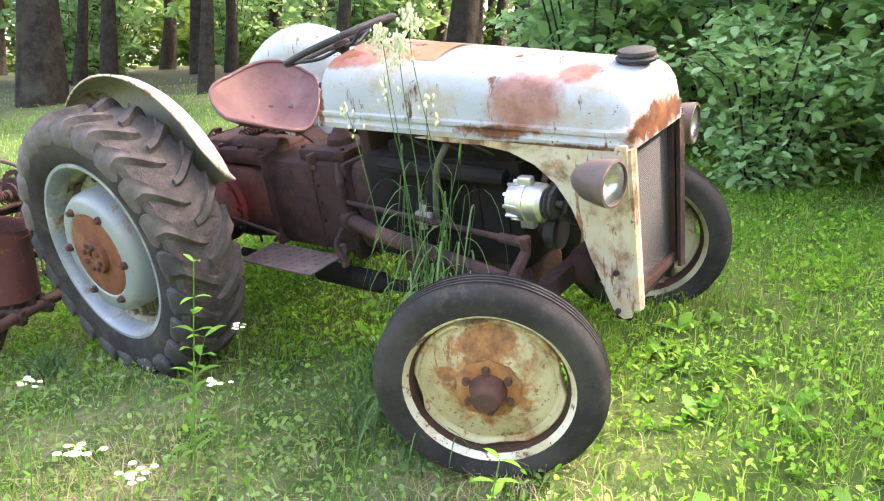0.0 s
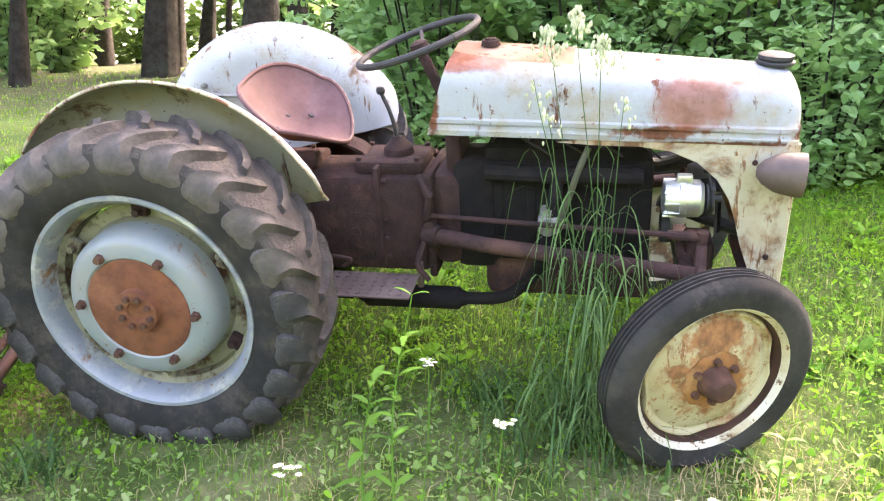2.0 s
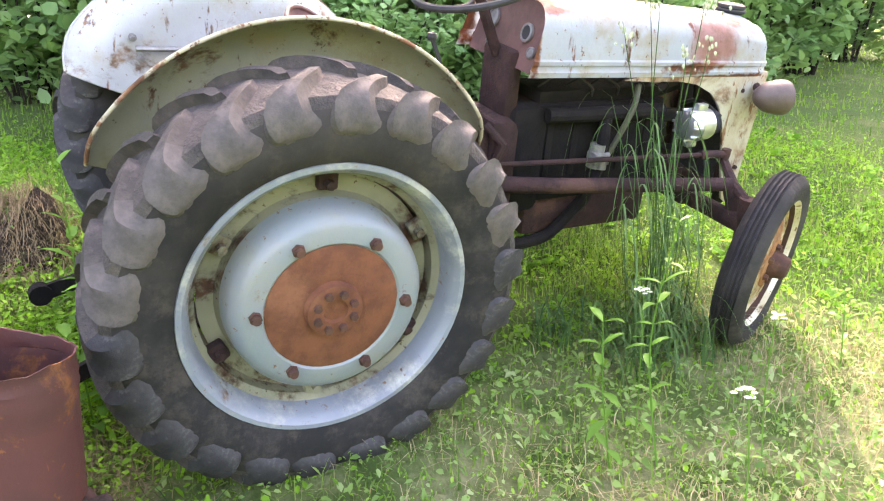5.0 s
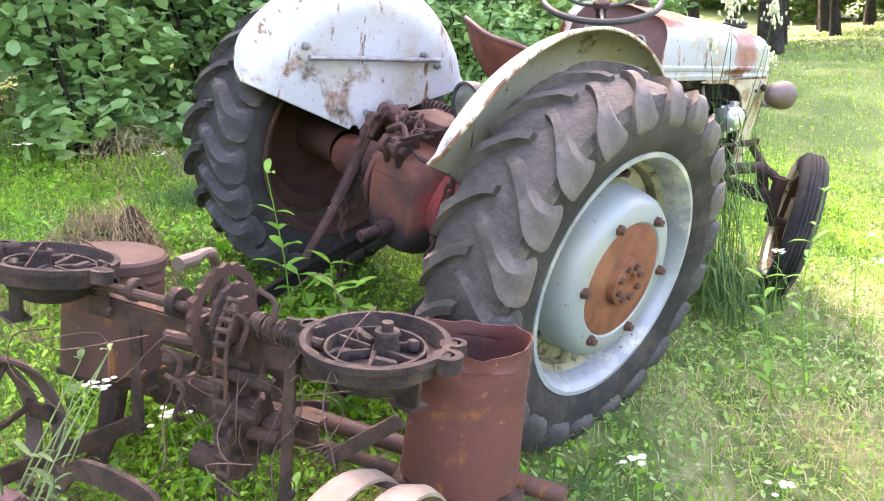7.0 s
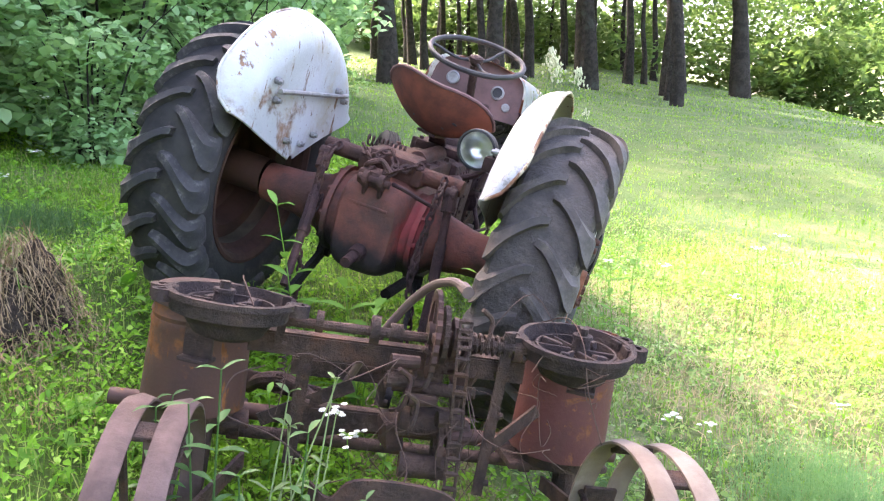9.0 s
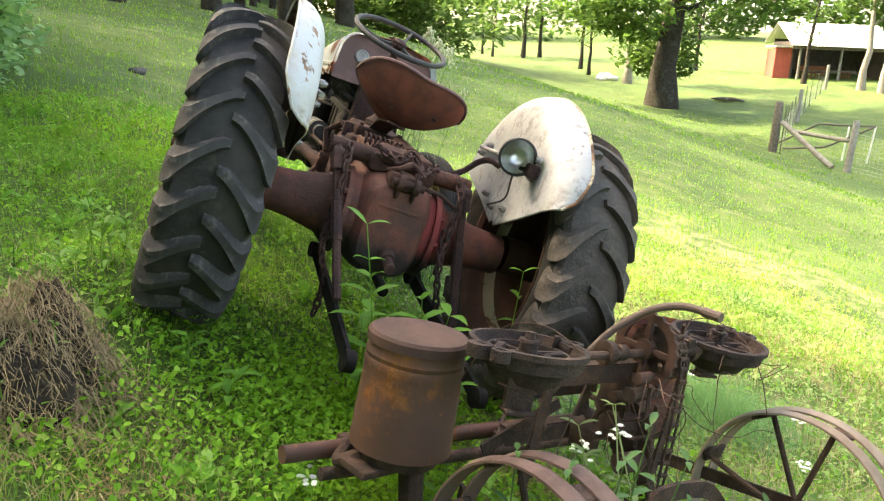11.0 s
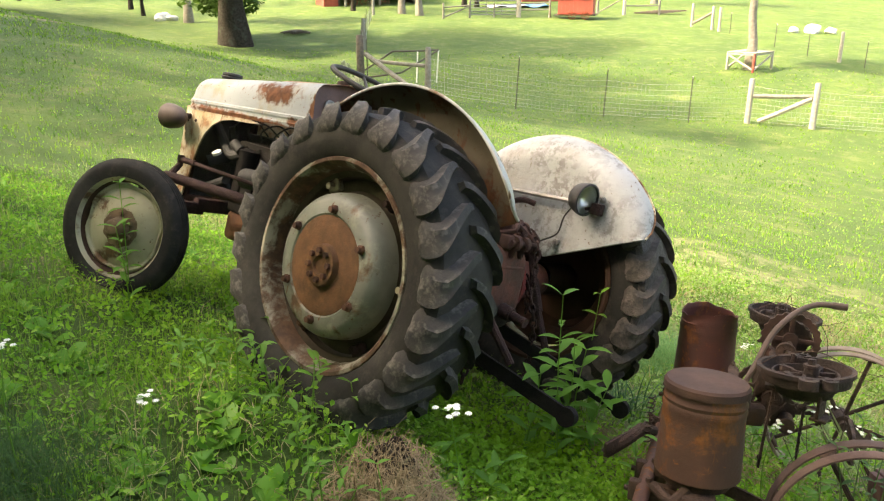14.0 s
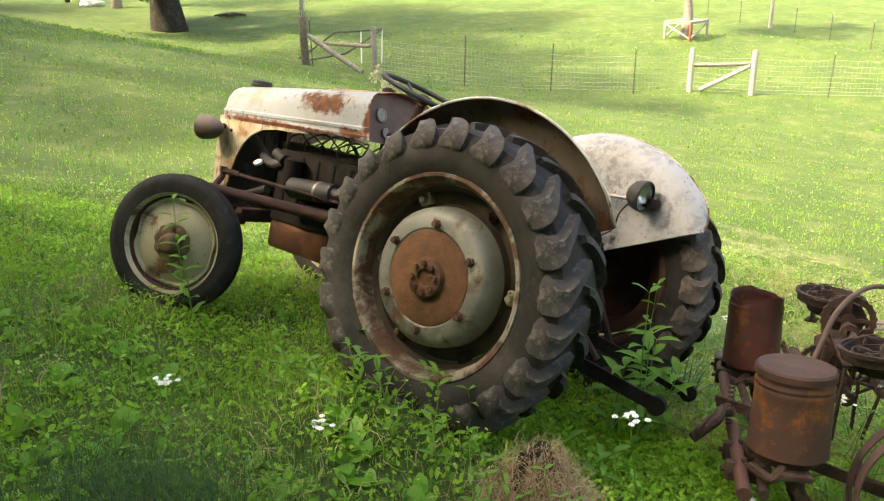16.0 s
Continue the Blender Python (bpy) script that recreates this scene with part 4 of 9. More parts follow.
def side_panel(s):
    """The grille's side: a plate with a deep arch behind it, turned in at the front."""
    outline = [(1.30, 1.000), (1.42, 0.990), (1.56, 0.985), (1.66, 0.968), (1.745, 0.930), (1.81, 0.872), (1.855, 0.80), (1.882, 0.72), (1.905, 0.64), (1.935, 0.56), (1.955, 0.50), (1.972, 0.455), (2.0, 0.435), (2.025, 0.445),
               (2.036, 0.48), (2.038, 0.60), (2.04, 0.80), (2.042, 1.0), (1.8, 1.012), (1.5, 1.018)]
    bm = B()

    def lay(y, z, d):
        w = hood_half(y)[0]
        return (s * (w + 0.002 - d - 0.03 * max(0.0, (0.95 - z))), y, z)

    plate(bm, outline, 0.010, lay)
    loops = []
    for z in (0.47, 0.6, 0.8, 0.985):
        x0 = 0.208 - 0.03 * max(0.0, 0.95 - z)
        ring = [Vector((s * (x0 - 0.0), 2.034, z)), Vector((s * (x0 - 0.006), 2.050, z)), Vector((s * (x0 - 0.022), 2.056, z)), Vector((s * (x0 - 0.045), 2.050, z)), Vector((s * (x0 - 0.045), 2.038, z)), Vector((s * (x0 - 0.02), 2.036, z))]
        loops.append(ring)
    rings(bm, loops)
    for f in bm.faces:
        f.material_index = int(s < 0 and f.calc_center_median().y > 2.036)
    p = part("grille_side", bm, (PANEL, HOUSING), tractor, "arched grey grille side panel eaten by rust")
    for y, z in ((1.99, 0.47), (1.99, 0.60), (1.92, 0.93)):
        nb = B()
        bolt(nb, (s * 0.212, y, z), (s, 0, 0), 0.010, 0.008)
        part("bolt", nb, HOUSING, p)


side_panel(1)
side_panel(-1)
bm = B()
box(bm, (0, 1.985, 0.745), (0.32, 0.05, 0.46), bevel=0.004)
rad = part("radiator", bm, RADIATOR, tractor, "dusty grey radiator core")
bm = B()
for x in (-0.168, 0.168):
    box(bm, (x, 1.985, 0.74), (0.02, 0.09, 0.52), bevel=0.004)
for z in (0.985, 0.50):
    box(bm, (0, 1.98, z), (0.35, 0.10, 0.035), bevel=0.008)
part("radiator_frame", bm, HOUSING, rad)
bm = B()
for s in (1, -1):
    box(bm, (s * 0.165, 1.99, 0.47), (0.03, 0.05, 0.10), bevel=0.005)
cyl(bm, (-0.18, 2.0, 0.46), (0.18, 2.0, 0.46), 0.014)
part("lower_tank", bm, ENGINE, rad)

# engine
bm = B()
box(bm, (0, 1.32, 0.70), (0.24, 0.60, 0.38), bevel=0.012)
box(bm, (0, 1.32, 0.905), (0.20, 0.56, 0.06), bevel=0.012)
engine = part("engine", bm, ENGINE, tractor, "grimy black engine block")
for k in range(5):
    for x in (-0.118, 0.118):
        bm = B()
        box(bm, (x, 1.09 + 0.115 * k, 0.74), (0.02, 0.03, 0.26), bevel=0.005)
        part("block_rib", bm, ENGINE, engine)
bm = B()
box(bm, (0, 1.33, 0.435), (0.22, 0.60, 0.16), bevel=0.03)
# Only the left face is orange; the others take the dark housing tone.
for f in bm.faces:
    f.material_index = int(f.calc_center_median().x > -0.05)
part("oil_pan", bm, (SUMP, HOUSING), engine, "orange rusty oil pan")
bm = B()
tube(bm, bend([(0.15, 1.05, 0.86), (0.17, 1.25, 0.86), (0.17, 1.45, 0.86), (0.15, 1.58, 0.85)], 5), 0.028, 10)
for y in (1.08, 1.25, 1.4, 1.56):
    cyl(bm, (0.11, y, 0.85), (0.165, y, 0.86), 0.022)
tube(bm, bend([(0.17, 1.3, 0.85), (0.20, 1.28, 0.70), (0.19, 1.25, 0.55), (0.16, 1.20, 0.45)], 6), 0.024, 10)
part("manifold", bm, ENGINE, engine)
bm = B()
cyl(bm, (0.19, 1.27, 0.66), (0.19, 1.27, 0.75), 0.035, 0.03)
box(bm, (0.20, 1.27, 0.70), (0.06, 0.07, 0.05), bevel=0.008)
cyl(bm, (0.23, 1.27, 0.665), (0.23, 1.27, 0.70), 0.016, 0.016)
part("carburettor", bm, STEEL_GREY, engine, "small grey carburettor")
bm = B()
cyl(bm, (-0.19, 1.40, 0.715), (-0.19, 1.10, 0.735), 0.052, 0.052, 20)
cyl(bm, (-0.19, 1.10, 0.735), (-0.19, 1.05, 0.738), 0.034, 0.03, 16)
starter = part("starter_motor", bm, plain("grimy_starter", (0.030, 0.030, 0.029), (0.020, 0.019, 0.018), 12.0, 0.6), engine, "dull grey starter motor")
bm = B()
turn(bm, [(-0.008, 0.0535), (0.008, 0.0535)], (-0.19, 1.20, 0.728), (0, 1, 0), 24, False)
part("band", bm, STEEL_GREY, starter)
bm = B()
turn(bm, [(0, 0.024), (0.014, 0.024), (0.016, 0.018), (0.010, 0.008), (0.010, 0.0)], (-0.20, 1.678, 0.79), (-0.6, 0, 0.8), 18)
part("filler_cap", bm, WHITE, engine, "small pale oil filler cap")
bm = B()
tube(bm, bend([(0.2, 1.40, 0.97), (0.23, 1.37, 0.90), (0.22, 1.34, 0.8), (0.2, 1.31, 0.7)], 5), 0.011, 8)
part("fuel_hose", bm, plain("hose_green", (0.05, 0.055, 0.03), (0.08, 0.085, 0.05), 14.0), engine, "dark green fuel hose")
bm = B()
turn(bm, [(-0.072, 0.0), (-0.072, 0.040), (-0.064, 0.056), (-0.02, 0.063), (-0.018, 0.066), (0.0, 0.066), (0.002, 0.063), (0.045, 0.062), (0.058, 0.05), (0.06, 0.0)], (0.215, 1.715, 0.805), (0, 1, 0), 30)
box(bm, (0.215, 1.70, 0.735), (0.03, 0.05, 0.04), bevel=0.006)
box(bm, (0.225, 1.71, 0.877), (0.03, 0.05, 0.03), bevel=0.006)
alt = part("alternator", bm, ALU, tractor, "bright cast aluminium alternator")
for k in range(10):
    a = 2 * math.pi * k / 10
    fb = B()
    box(fb, (0.215 + 0.060 * math.cos(a), 1.672, 0.805 + 0.060 * math.sin(a)), (0.010, 0.05, 0.010), (0, -math.degrees(a), 0), 0.002)
    part("fin", fb, ALU, alt)
bm = B()
turn(bm, [(0.065, 0.012), (0.066, 0.045), (0.072, 0.05), (0.078, 0.038), (0.084, 0.05), (0.09, 0.045), (0.092, 0.012)], (0.215, 1.715, 0.805), (0, 1, 0), 24)
cyl(bm, (0.215, 1.80, 0.805), (0.215, 1.83, 0.805), 0.012)
part("pulley", bm, BLACK, alt)
bm = B()
for z in (0.72, 0.62):
    cyl(bm, (0.02, 1.66, z), (0.02, 1.70, z), 0.06, 0.06, 20)
for k in range(4):
    a = math.pi / 2 * k + 0.3
    box(bm, (0.02 + 0.1 * math.cos(a), 1.85, 0.78 + 0.1 * math.sin(a)), (0.14, 0.01, 0.06), (20, -math.degrees(a), 0), 0.003)
cyl(bm, (0.02, 1.68, 0.78), (0.02, 1.87, 0.78), 0.025)
part("fan", bm, BLACK, engine)
bm = B()
tube(bm, bend([(0.245, 1.80, 0.84), (0.12, 1.8, 0.87), (0.02, 1.8, 0.83)], 5), 0.009, 6)
tube(bm, bend([(0.19, 1.80, 0.76), (0.1, 1.8, 0.70), (0.04, 1.8, 0.72)], 5), 0.009, 6)
part("fan_belt", bm, BLACK, engine)
bm = B()
cyl(bm, (-0.185, 1.05, 0.60), (-0.185, 1.27, 0.60), 0.052, 0.052, 20)
cyl(bm, (-0.185, 0.98, 0.60), (-0.185, 1.05, 0.60), 0.040, 0.046, 20)
part("starter", bm, ENGINE, engine, "dull grey starter motor")
bm = B()
turn(bm, [(0, 0.0), (0, 0.035), (0.02, 0.046), (0.12, 0.046), (0.13, 0.05), (0.15, 0.05), (0.16, 0.03), (0.165, 0.0)], (-0.17, 1.44, 0.70), (0, 0, 1), 22)
part("oil_filter", bm, ENGINE, engine)
bm = B()
tube(bm, bend([(-0.06, 1.94, 0.92), (-0.10, 1.80, 0.86), (-0.13, 1.66, 0.80), (-0.12, 1.58, 0.82)], 5), 0.026, 10)
tube(bm, bend([(-0.05, 1.95, 0.58), (-0.12, 1.82, 0.60), (-0.13, 1.66, 0.66)], 5), 0.024, 10)
cyl(bm, (-0.15, 1.55, 0.84), (-0.17, 1.60, 0.87), 0.028, 0.026)
part("radiator_hose", bm, BLACK, engine)
for k in range(9):
    y0 = 1.0 + 0.06 * k
    s = 1 if k % 2 else -1
    bm = B()
    tube(bm, bend([(s * 0.05, y0, 0.94), (s * 0.13, y0 + 0.05, 1.0 + 0.01 * (k % 3)), (s * 0.15, y0 + 0.16, 0.96), (s * 0.09, y0 + 0.22, 0.9)], 5), 0.0045, 5)
    part("ignition_wire", bm, BLACK, engine, "loose black ignition wire")

# middle and rear castings
bm = B()
box(bm, (0, 0.90, 0.665), (0.29, 0.12, 0.37), bevel=0.05)
box(bm, (0, 0.60, 0.64), (0.29, 0.52, 0.40), bevel=0.06)
for y in (0.36, 0.84):
    box(bm, (0, y, 0.645), (0.315, 0.03, 0.41), bevel=0.012)
for k in range(6):
    for s in (1, -1):
        bolt(bm, (s * 0.156, 0.84, 0.49 + 0.062 * k), (s, 0, 0), 0.010, 0.01)
box(bm, (0, 0.645, 0.67), (0.305, 0.022, 0.40), bevel=0.006)
for k in range(5):
    for s in (1, -1):
        bolt(bm, (s * 0.150, 0.668, 0.52 + 0.075 * k), (0, 1, 0), 0.009, 0.012)
        bolt(bm, (s * 0.140, 0.42 + 0.05 * k, 0.79), (s, 0, 0.3), 0.009, 0.008)
for s in (1, -1):
    turn(bm, [(0, 0.075), (0.012, 0.075), (0.016, 0.06), (0.018, 0.02), (0.026, 0.018), (0.026, 0.0)], (s * 0.135, 0.55, 0.62), (s, 0, 0), 22)
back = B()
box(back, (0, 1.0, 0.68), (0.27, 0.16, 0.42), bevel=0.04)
part("clutch_housing", back, ENGINE, engine, "near-black clutch housing behind the engine")
trans = part("gearbox", bm, HOUSING, tractor, "rusty red-brown gearbox casting")
bm = B()
box(bm, (0, 0.68, 0.855), (0.22, 0.26, 0.05), bevel=0.014)
turn(bm, [(0, 0.06), (0.03, 0.055), (0.05, 0.035), (0.07, 0.02)], (0, 0.70, 0.875), (0, 0, 1), 18)
for x, y in ((-0.09, 0.57), (0.09, 0.57), (-0.09, 0.79), (0.09, 0.79)):
    bolt(bm, (x, y, 0.88), (0, 0, 1), 0.011, 0.012)
part("gearbox_cover", bm, HOUSING, trans)
bm = B()
tube(bm, bend([(0.0, 0.70, 0.92), (-0.005, 0.68, 1.02), (-0.012, 0.648, 1.10)], 4), 0.008, 8)
turn(bm, [(-0.016, 0.0), (-0.012, 0.014), (0, 0.018), (0.012, 0.014), (0.016, 0.0)], (-0.013, 0.645, 1.112), (0, 0, 1), 14)
cyl(bm, (0, 0.70, 0.90), (0, 0.70, 0.945), 0.028, 0.016, 14)
part("gear_lever", bm, BLACK, trans, "thin black gear lever with a ball knob")
bm = B()
loops = []
for y, w, h in ((-0.190, 0.088, 0.130), (-0.185, 0.108, 0.152), (-0.165, 0.124, 0.170), (-0.12, 0.138, 0.184), (-0.03, 0.150, 0.192), (0.12, 0.152, 0.192), (0.24, 0.140, 0.180), (0.36, 0.135, 0.172)):
    ring = []
    for k in range(36):
        a = 2 * math.pi * k / 36
        c, d = math.cos(a), math.sin(a)
        ring.append(Vector((w * math.copysign(abs(c) ** 0.55, c), y, 0.612 + h * math.copysign(abs(d) ** 0.6, d))))
    loops.append(ring)
rings(bm, loops)
box(bm, (0, -0.178, 0.70), (0.15, 0.03, 0.012), bevel=0.003)
for s in (1, -1):
    turn(bm, [(0.10, 0.165), (0.20, 0.15), (0.24, 0.115), (0.36, 0.088), (0.50, 0.078)], (0, 0.02, 0.605), (s, 0, 0), 26)
    turn(bm, [(0.165, 0.172), (0.185, 0.172)], (0, 0.02, 0.605), (s, 0, 0), 26)
    for k in range(10):
        a = 2 * math.pi * k / 10
        bolt(bm, (s * 0.185, 0.02 + 0.16 * math.cos(a), 0.605 + 0.16 * math.sin(a)), (s, 0, 0), 0.011, 0.012)
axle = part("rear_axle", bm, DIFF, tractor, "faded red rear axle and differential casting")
bm = B()
box(bm, (0, 0.16, 0.825), (0.26, 0.44, 0.07), bevel=0.016)
box(bm, (0, 0.0, 0.86), (0.20, 0.16, 0.06), bevel=0.018)
box(bm, (-0.02, -0.15, 0.80), (0.10, 0.10, 0.06), bevel=0.014)
cyl(bm, (-0.28, -0.01, 0.835), (0.28, -0.01, 0.835), 0.032, 0.032, 16)
cyl(bm, (0.05, 0.10, 0.86), (0.05, 0.40, 0.865), 0.04, 0.036, 14)
for x, y in ((-0.11, 0.32), (0.11, 0.32), (-0.11, 0.05), (0.11, 0.05), (-0.11, 0.18), (0.11, 0.18)):
    bolt(bm, (x, y, 0.86), (0, 0, 1), 0.012, 0.014)
part("lift_cover", bm, LIFT, axle, "rusty hydraulic lift cover")
bm = B()
for x in (-0.03, 0.03):
    box(bm, (x, -0.17, 0.79), (0.018, 0.09, 0.09), (15, 0, 0), 0.012)
    cyl(bm, (x - 0.01, -0.20, 0.80), (x + 0.01, -0.20, 0.80), 0.03, 0.03, 14)
cyl(bm, (-0.06, -0.20, 0.80), (0.06, -0.20, 0.80), 0.014)
tube(bm, bend([(-0.07, -0.12, 0.82), (-0.04, -0.19, 0.85), (0.0, -0.17, 0.87), (0.05, -0.19, 0.84)], 5), 0.010, 7)
part("top_link_rocker", bm, LIFT, axle)
bm = B()
tube(bm, [Vector((-0.16 + 0.17 * k / 70, 0.075 + 0.020 * math.cos(k * 0.8), 0.885 + 0.020 * math.sin(k * 0.8))) for k in range(71)], 0.0048, 5)
part("coil_spring", bm, HOUSING, axle, "rusty coil spring lying on the lift cover")
bm = B()
chain(bm, bend([(-0.12, -0.06, 0.885), (-0.05, -0.14, 0.862), (0.0, -0.10, 0.905), (0.05, -0.15, 0.85), (0.03, -0.19, 0.835), (0.09, -0.12, 0.868), (0.13, -0.05, 0.88)], 8), 0.046, 0.006)
part("loose_chain", bm, HOUSING, axle, "rusty chain lying on the lift cover")
for s in (1, -1):
    bm = B()
    chain(bm, bend([(s * 0.215, -0.05, 0.86), (s * 0.225, -0.13, 0.80), (s * 0.222, -0.155, 0.66), (s * 0.222, -0.16, 0.50)], 8), 0.046, 0.0058)
    part("lift_chain", bm, HOUSING, axle, "rusty chain hanging from the lift arm")
bm = B()
tube(bm, bend([(0.06, -0.16, 0.80), (0.12, -0.19, 0.80), (0.17, -0.16, 0.78), (0.215, -0.12, 0.76)], 5), 0.008, 7)
part("link_pin", bm, HOUSING, axle, "bent rusty pin")
bm = B()
tube(bm, bend([(0.18, 0.10, 0.83), (0.27, 0.12, 0.87), (0.33, 0.13, 0.93), (0.36, 0.09, 0.955), (0.385, 0.04, 0.95)], 5), 0.013, 8)
part("control_lever", bm, HOUSING, axle, "bent rusty hydraulic control lever")
bm = B()
cyl(bm, (0.01, -0.17, 0.53), (0.01, -0.24, 0.52), 0.032, 0.028, 14)
cyl(bm, (0.01, -0.24, 0.52), (0.01, -0.31, 0.51), 0.020, 0.020, 12)
part("drive_stub", bm, HOUSING, axle, "short rusty drive shaft stub")
for s in (1, -1):
    bm = B()
    tube(bm, bend([(s * 0.235, 0.06, 0.845), (s * 0.25, 0.0, 0.84), (s * 0.255, -0.07, 0.815)], 4), 0.022, 8, 0.017)
    cyl(bm, (s * 0.235, -0.07, 0.812), (s * 0.275, -0.07, 0.812), 0.026, 0.026, 12)
    arm = part("lift_arm", bm, HOUSING, tractor)
    bm = B()
    hi, low = Vector((s * 0.255, -0.07, 0.81)), Vector((0.335, -0.25, 0.33) if s > 0 else (-0.155, -0.40, 0.385))
    tube(bm, [hi, hi.lerp(low, 0.12)], 0.026, 8)
    tube(bm, [hi, hi.lerp(low, 0.5) + Vector((0, 0.02, 0.0)), low], 0.016, 8)
    tube(bm, [hi.lerp(low, 0.35) + Vector((0, 0.014, 0)), hi.lerp(low, 0.62) + Vector((0, 0.014, 0))], 0.021, 8)
    part("lift_rod", bm, HOUSING, arm)
    bm = B()
    end = (0.36, -0.62, 0.25) if s > 0 else (-0.115, -0.655, 0.285)
    a, b = Vector((s * 0.20, 0.02, 0.42)), Vector(end)
    d = (b - a).normalized()
    u = d.cross(Vector((0, 0, 1))).normalized() * 0.008
    v = d.cross(u).normalized() * 0.026
    rings(bm, [[p + u + v, p + u - v, p - u - v, p - u + v] for p in (a, a.lerp(b, 0.5), b)])
    cyl(bm, b - u * 2.2, b + u * 2.2, 0.036, 0.036, 16)
    cyl(bm, a - u * 3, a + u * 3, 0.03, 0.03, 14)
    part("lower_link", bm, ENGINE, tractor, "flat dark steel draft link")
    bm = B()
    e = (0.27, -0.20, 0.14) if s > 0 else (-0.18, -0.22, 0.22)
    chain(bm, bend([(s * 0.21, -0.12, 0.66), (s * 0.225, -0.20, 0.50), (e[0], e[1], (0.66 + e[2]) / 2 - 0.06), e], 10), 0.044, 0.0055)
    part("check_chain", bm, HOUSING, tractor, "rusty steel check chain")

# foot plates, pedals, exhaust, steering gear
for s in (1, -1):
    bm = B()
    box(bm, (s * 0.30, 0.59, 0.475), (0.19, 0.42, 0.008), (0, 0, 0), 0.003)
    box(bm, (s * 0.20, 0.80, 0.475), (0.03, 0.02, 0.10), (0, 0, 0), 0.004)
    for k in range(6):
        for j in range(10):
            bmesh.ops.create_cube(bm, size=1.0, matrix=pose(s * (0.225 + 0.03 * k), 0.418 + 0.038 * j, 0.480, 0, 0, 45 if (k + j) % 2 else -45) @ Matrix.Diagonal((0.016, 0.004, 0.004, 1)))
    part("foot_plate", bm, plain("foot_plate_steel", (0.125, 0.088, 0.076), (0.085, 0.057, 0.049), 12.0, 0.7), tractor, "chequered steel foot plate")
    bm = B()
    tube(bm, bend([(s * 0.15, 0.84, 0.66), (s * 0.19, 0.82, 0.60), (s * 0.23, 0.80, 0.53), (s * 0.235, 0.84, 0.47)], 5), 0.011, 8)
    cyl(bm, (s * 0.13, 0.84, 0.66), (s * 0.19, 0.84, 0.66), 0.02)
    part("pedal", bm, HOUSING, tractor)
bm = B()
tube(bm, bend([(0.29, 0.20, 0.618), (0.305, 0.38, 0.604), (0.32, 0.555, 0.592), (0.322, 0.575, 0.58), (0.32, 0.545, 0.556)], 5), 0.0075, 7)
part("hand_lever", bm, HOUSING, tractor)
bm = B()
tube(bm, bend([(0.16, 1.20, 0.45), (0.155, 1.13, 0.385), (0.15, 1.06, 0.36), (0.145, 0.96, 0.352)], 5), 0.024, 10)
turn(bm, [(0, 0.024), (0.02, 0.030), (0.035, 0.044), (0.40, 0.046), (0.42, 0.03), (0.44, 0.022)], (0.147, 0.965, 0.352), (-0.05, -1, -0.03), 20)
cyl(bm, (0.12, 0.50, 0.335), (0.10, 0.0, 0.335), 0.022, 0.022, 12)
part("exhaust", bm, ENGINE, tractor, "dark exhaust pipe and silencer under the body")
bm = B()
box(bm, (0, 1.745, 0.50), (0.46, 0.055, 0.075), bevel=0.014)
for s, z in ((1, 0.505), (-1, 0.47)):
    box(bm, (s * 0.36, 1.745, 0.50 + (z - 0.50) * 0.7), (0.36, 0.045, 0.065), (0, 0, 0), 0.012)
    cyl(bm, (s * 0.525, 1.745, z + 0.07), (s * 0.535, 1.745, z - 0.11), 0.027, 0.025, 14)
    cyl(bm, (s * 0.535, 1.745, z - 0.10), (s * 0.60, 1.745 + s * 0.02, z - 0.105), 0.03, 0.022, 14)
    for k in range(4):
        bolt(bm, (s * (0.22 + 0.05 * k), 1.774, 0.505), (0, 1, 0), 0.010, 0.01)
box(bm, (0, 1.80, 0.52), (0.16, 0.10, 0.12), bevel=0.02)
part("front_axle", bm, HOUSING, tractor, "rusty adjustable front axle beam")
for s in (1, -1):
    bm = B()
    tube(bm, [(s * 0.17, 0.855, 0.622), (s * 0.25, 1.05, 0.628), (s * 0.43, 1.74, 0.632)], 0.032, 12, 0.026)
    tube(bm, [(s * 0.43, 1.73, 0.632), (s * 0.45, 1.77, 0.53)], 0.026, 8)
    cyl(bm, (s * 0.155, 0.83, 0.622), (s * 0.185, 0.88, 0.622), 0.045, 0.04)
    part("radius_rod", bm, HOUSING, tractor, "stout rusty radius rod")
    bm = B()
    tube(bm, [(s * 0.165, 0.83, 0.697), (s * 0.345, 1.755, 0.724)], 0.010, 8)
    tube(bm, [(s * 0.327, 1.66, 0.722), (s * 0.352, 1.775, 0.725)], 0.016, 10)
    cyl(bm, (s * 0.350, 1.765, 0.745), (s * 0.350, 1.765, 0.685), 0.018, 0.014)
    part("drag_link", bm, HOUSING, tractor, "thin steering drag link")
    bm = B()
    z = 0.59 if s > 0 else 0.555
    tube(bm, [(s * 0.350, 1.765, 0.695), (s * 0.43, 1.755, z + 0.04), (s * 0.525, 1.745, z)], 0.017, 8, 0.022)
    cyl(bm, (s * 0.525, 1.745, z + 0.02), (s * 0.525, 1.745, z - 0.05), 0.034, 0.030, 12)
    part("steering_arm", bm, HOUSING, tractor)
    bm = B()
    tube(bm, [(s * 0.14, 0.80, 0.84), (s * 0.19, 0.85, 0.78), (s * 0.17, 0.83, 0.69)], 0.016, 8)
    part("pitman_arm", bm, HOUSING, tractor)

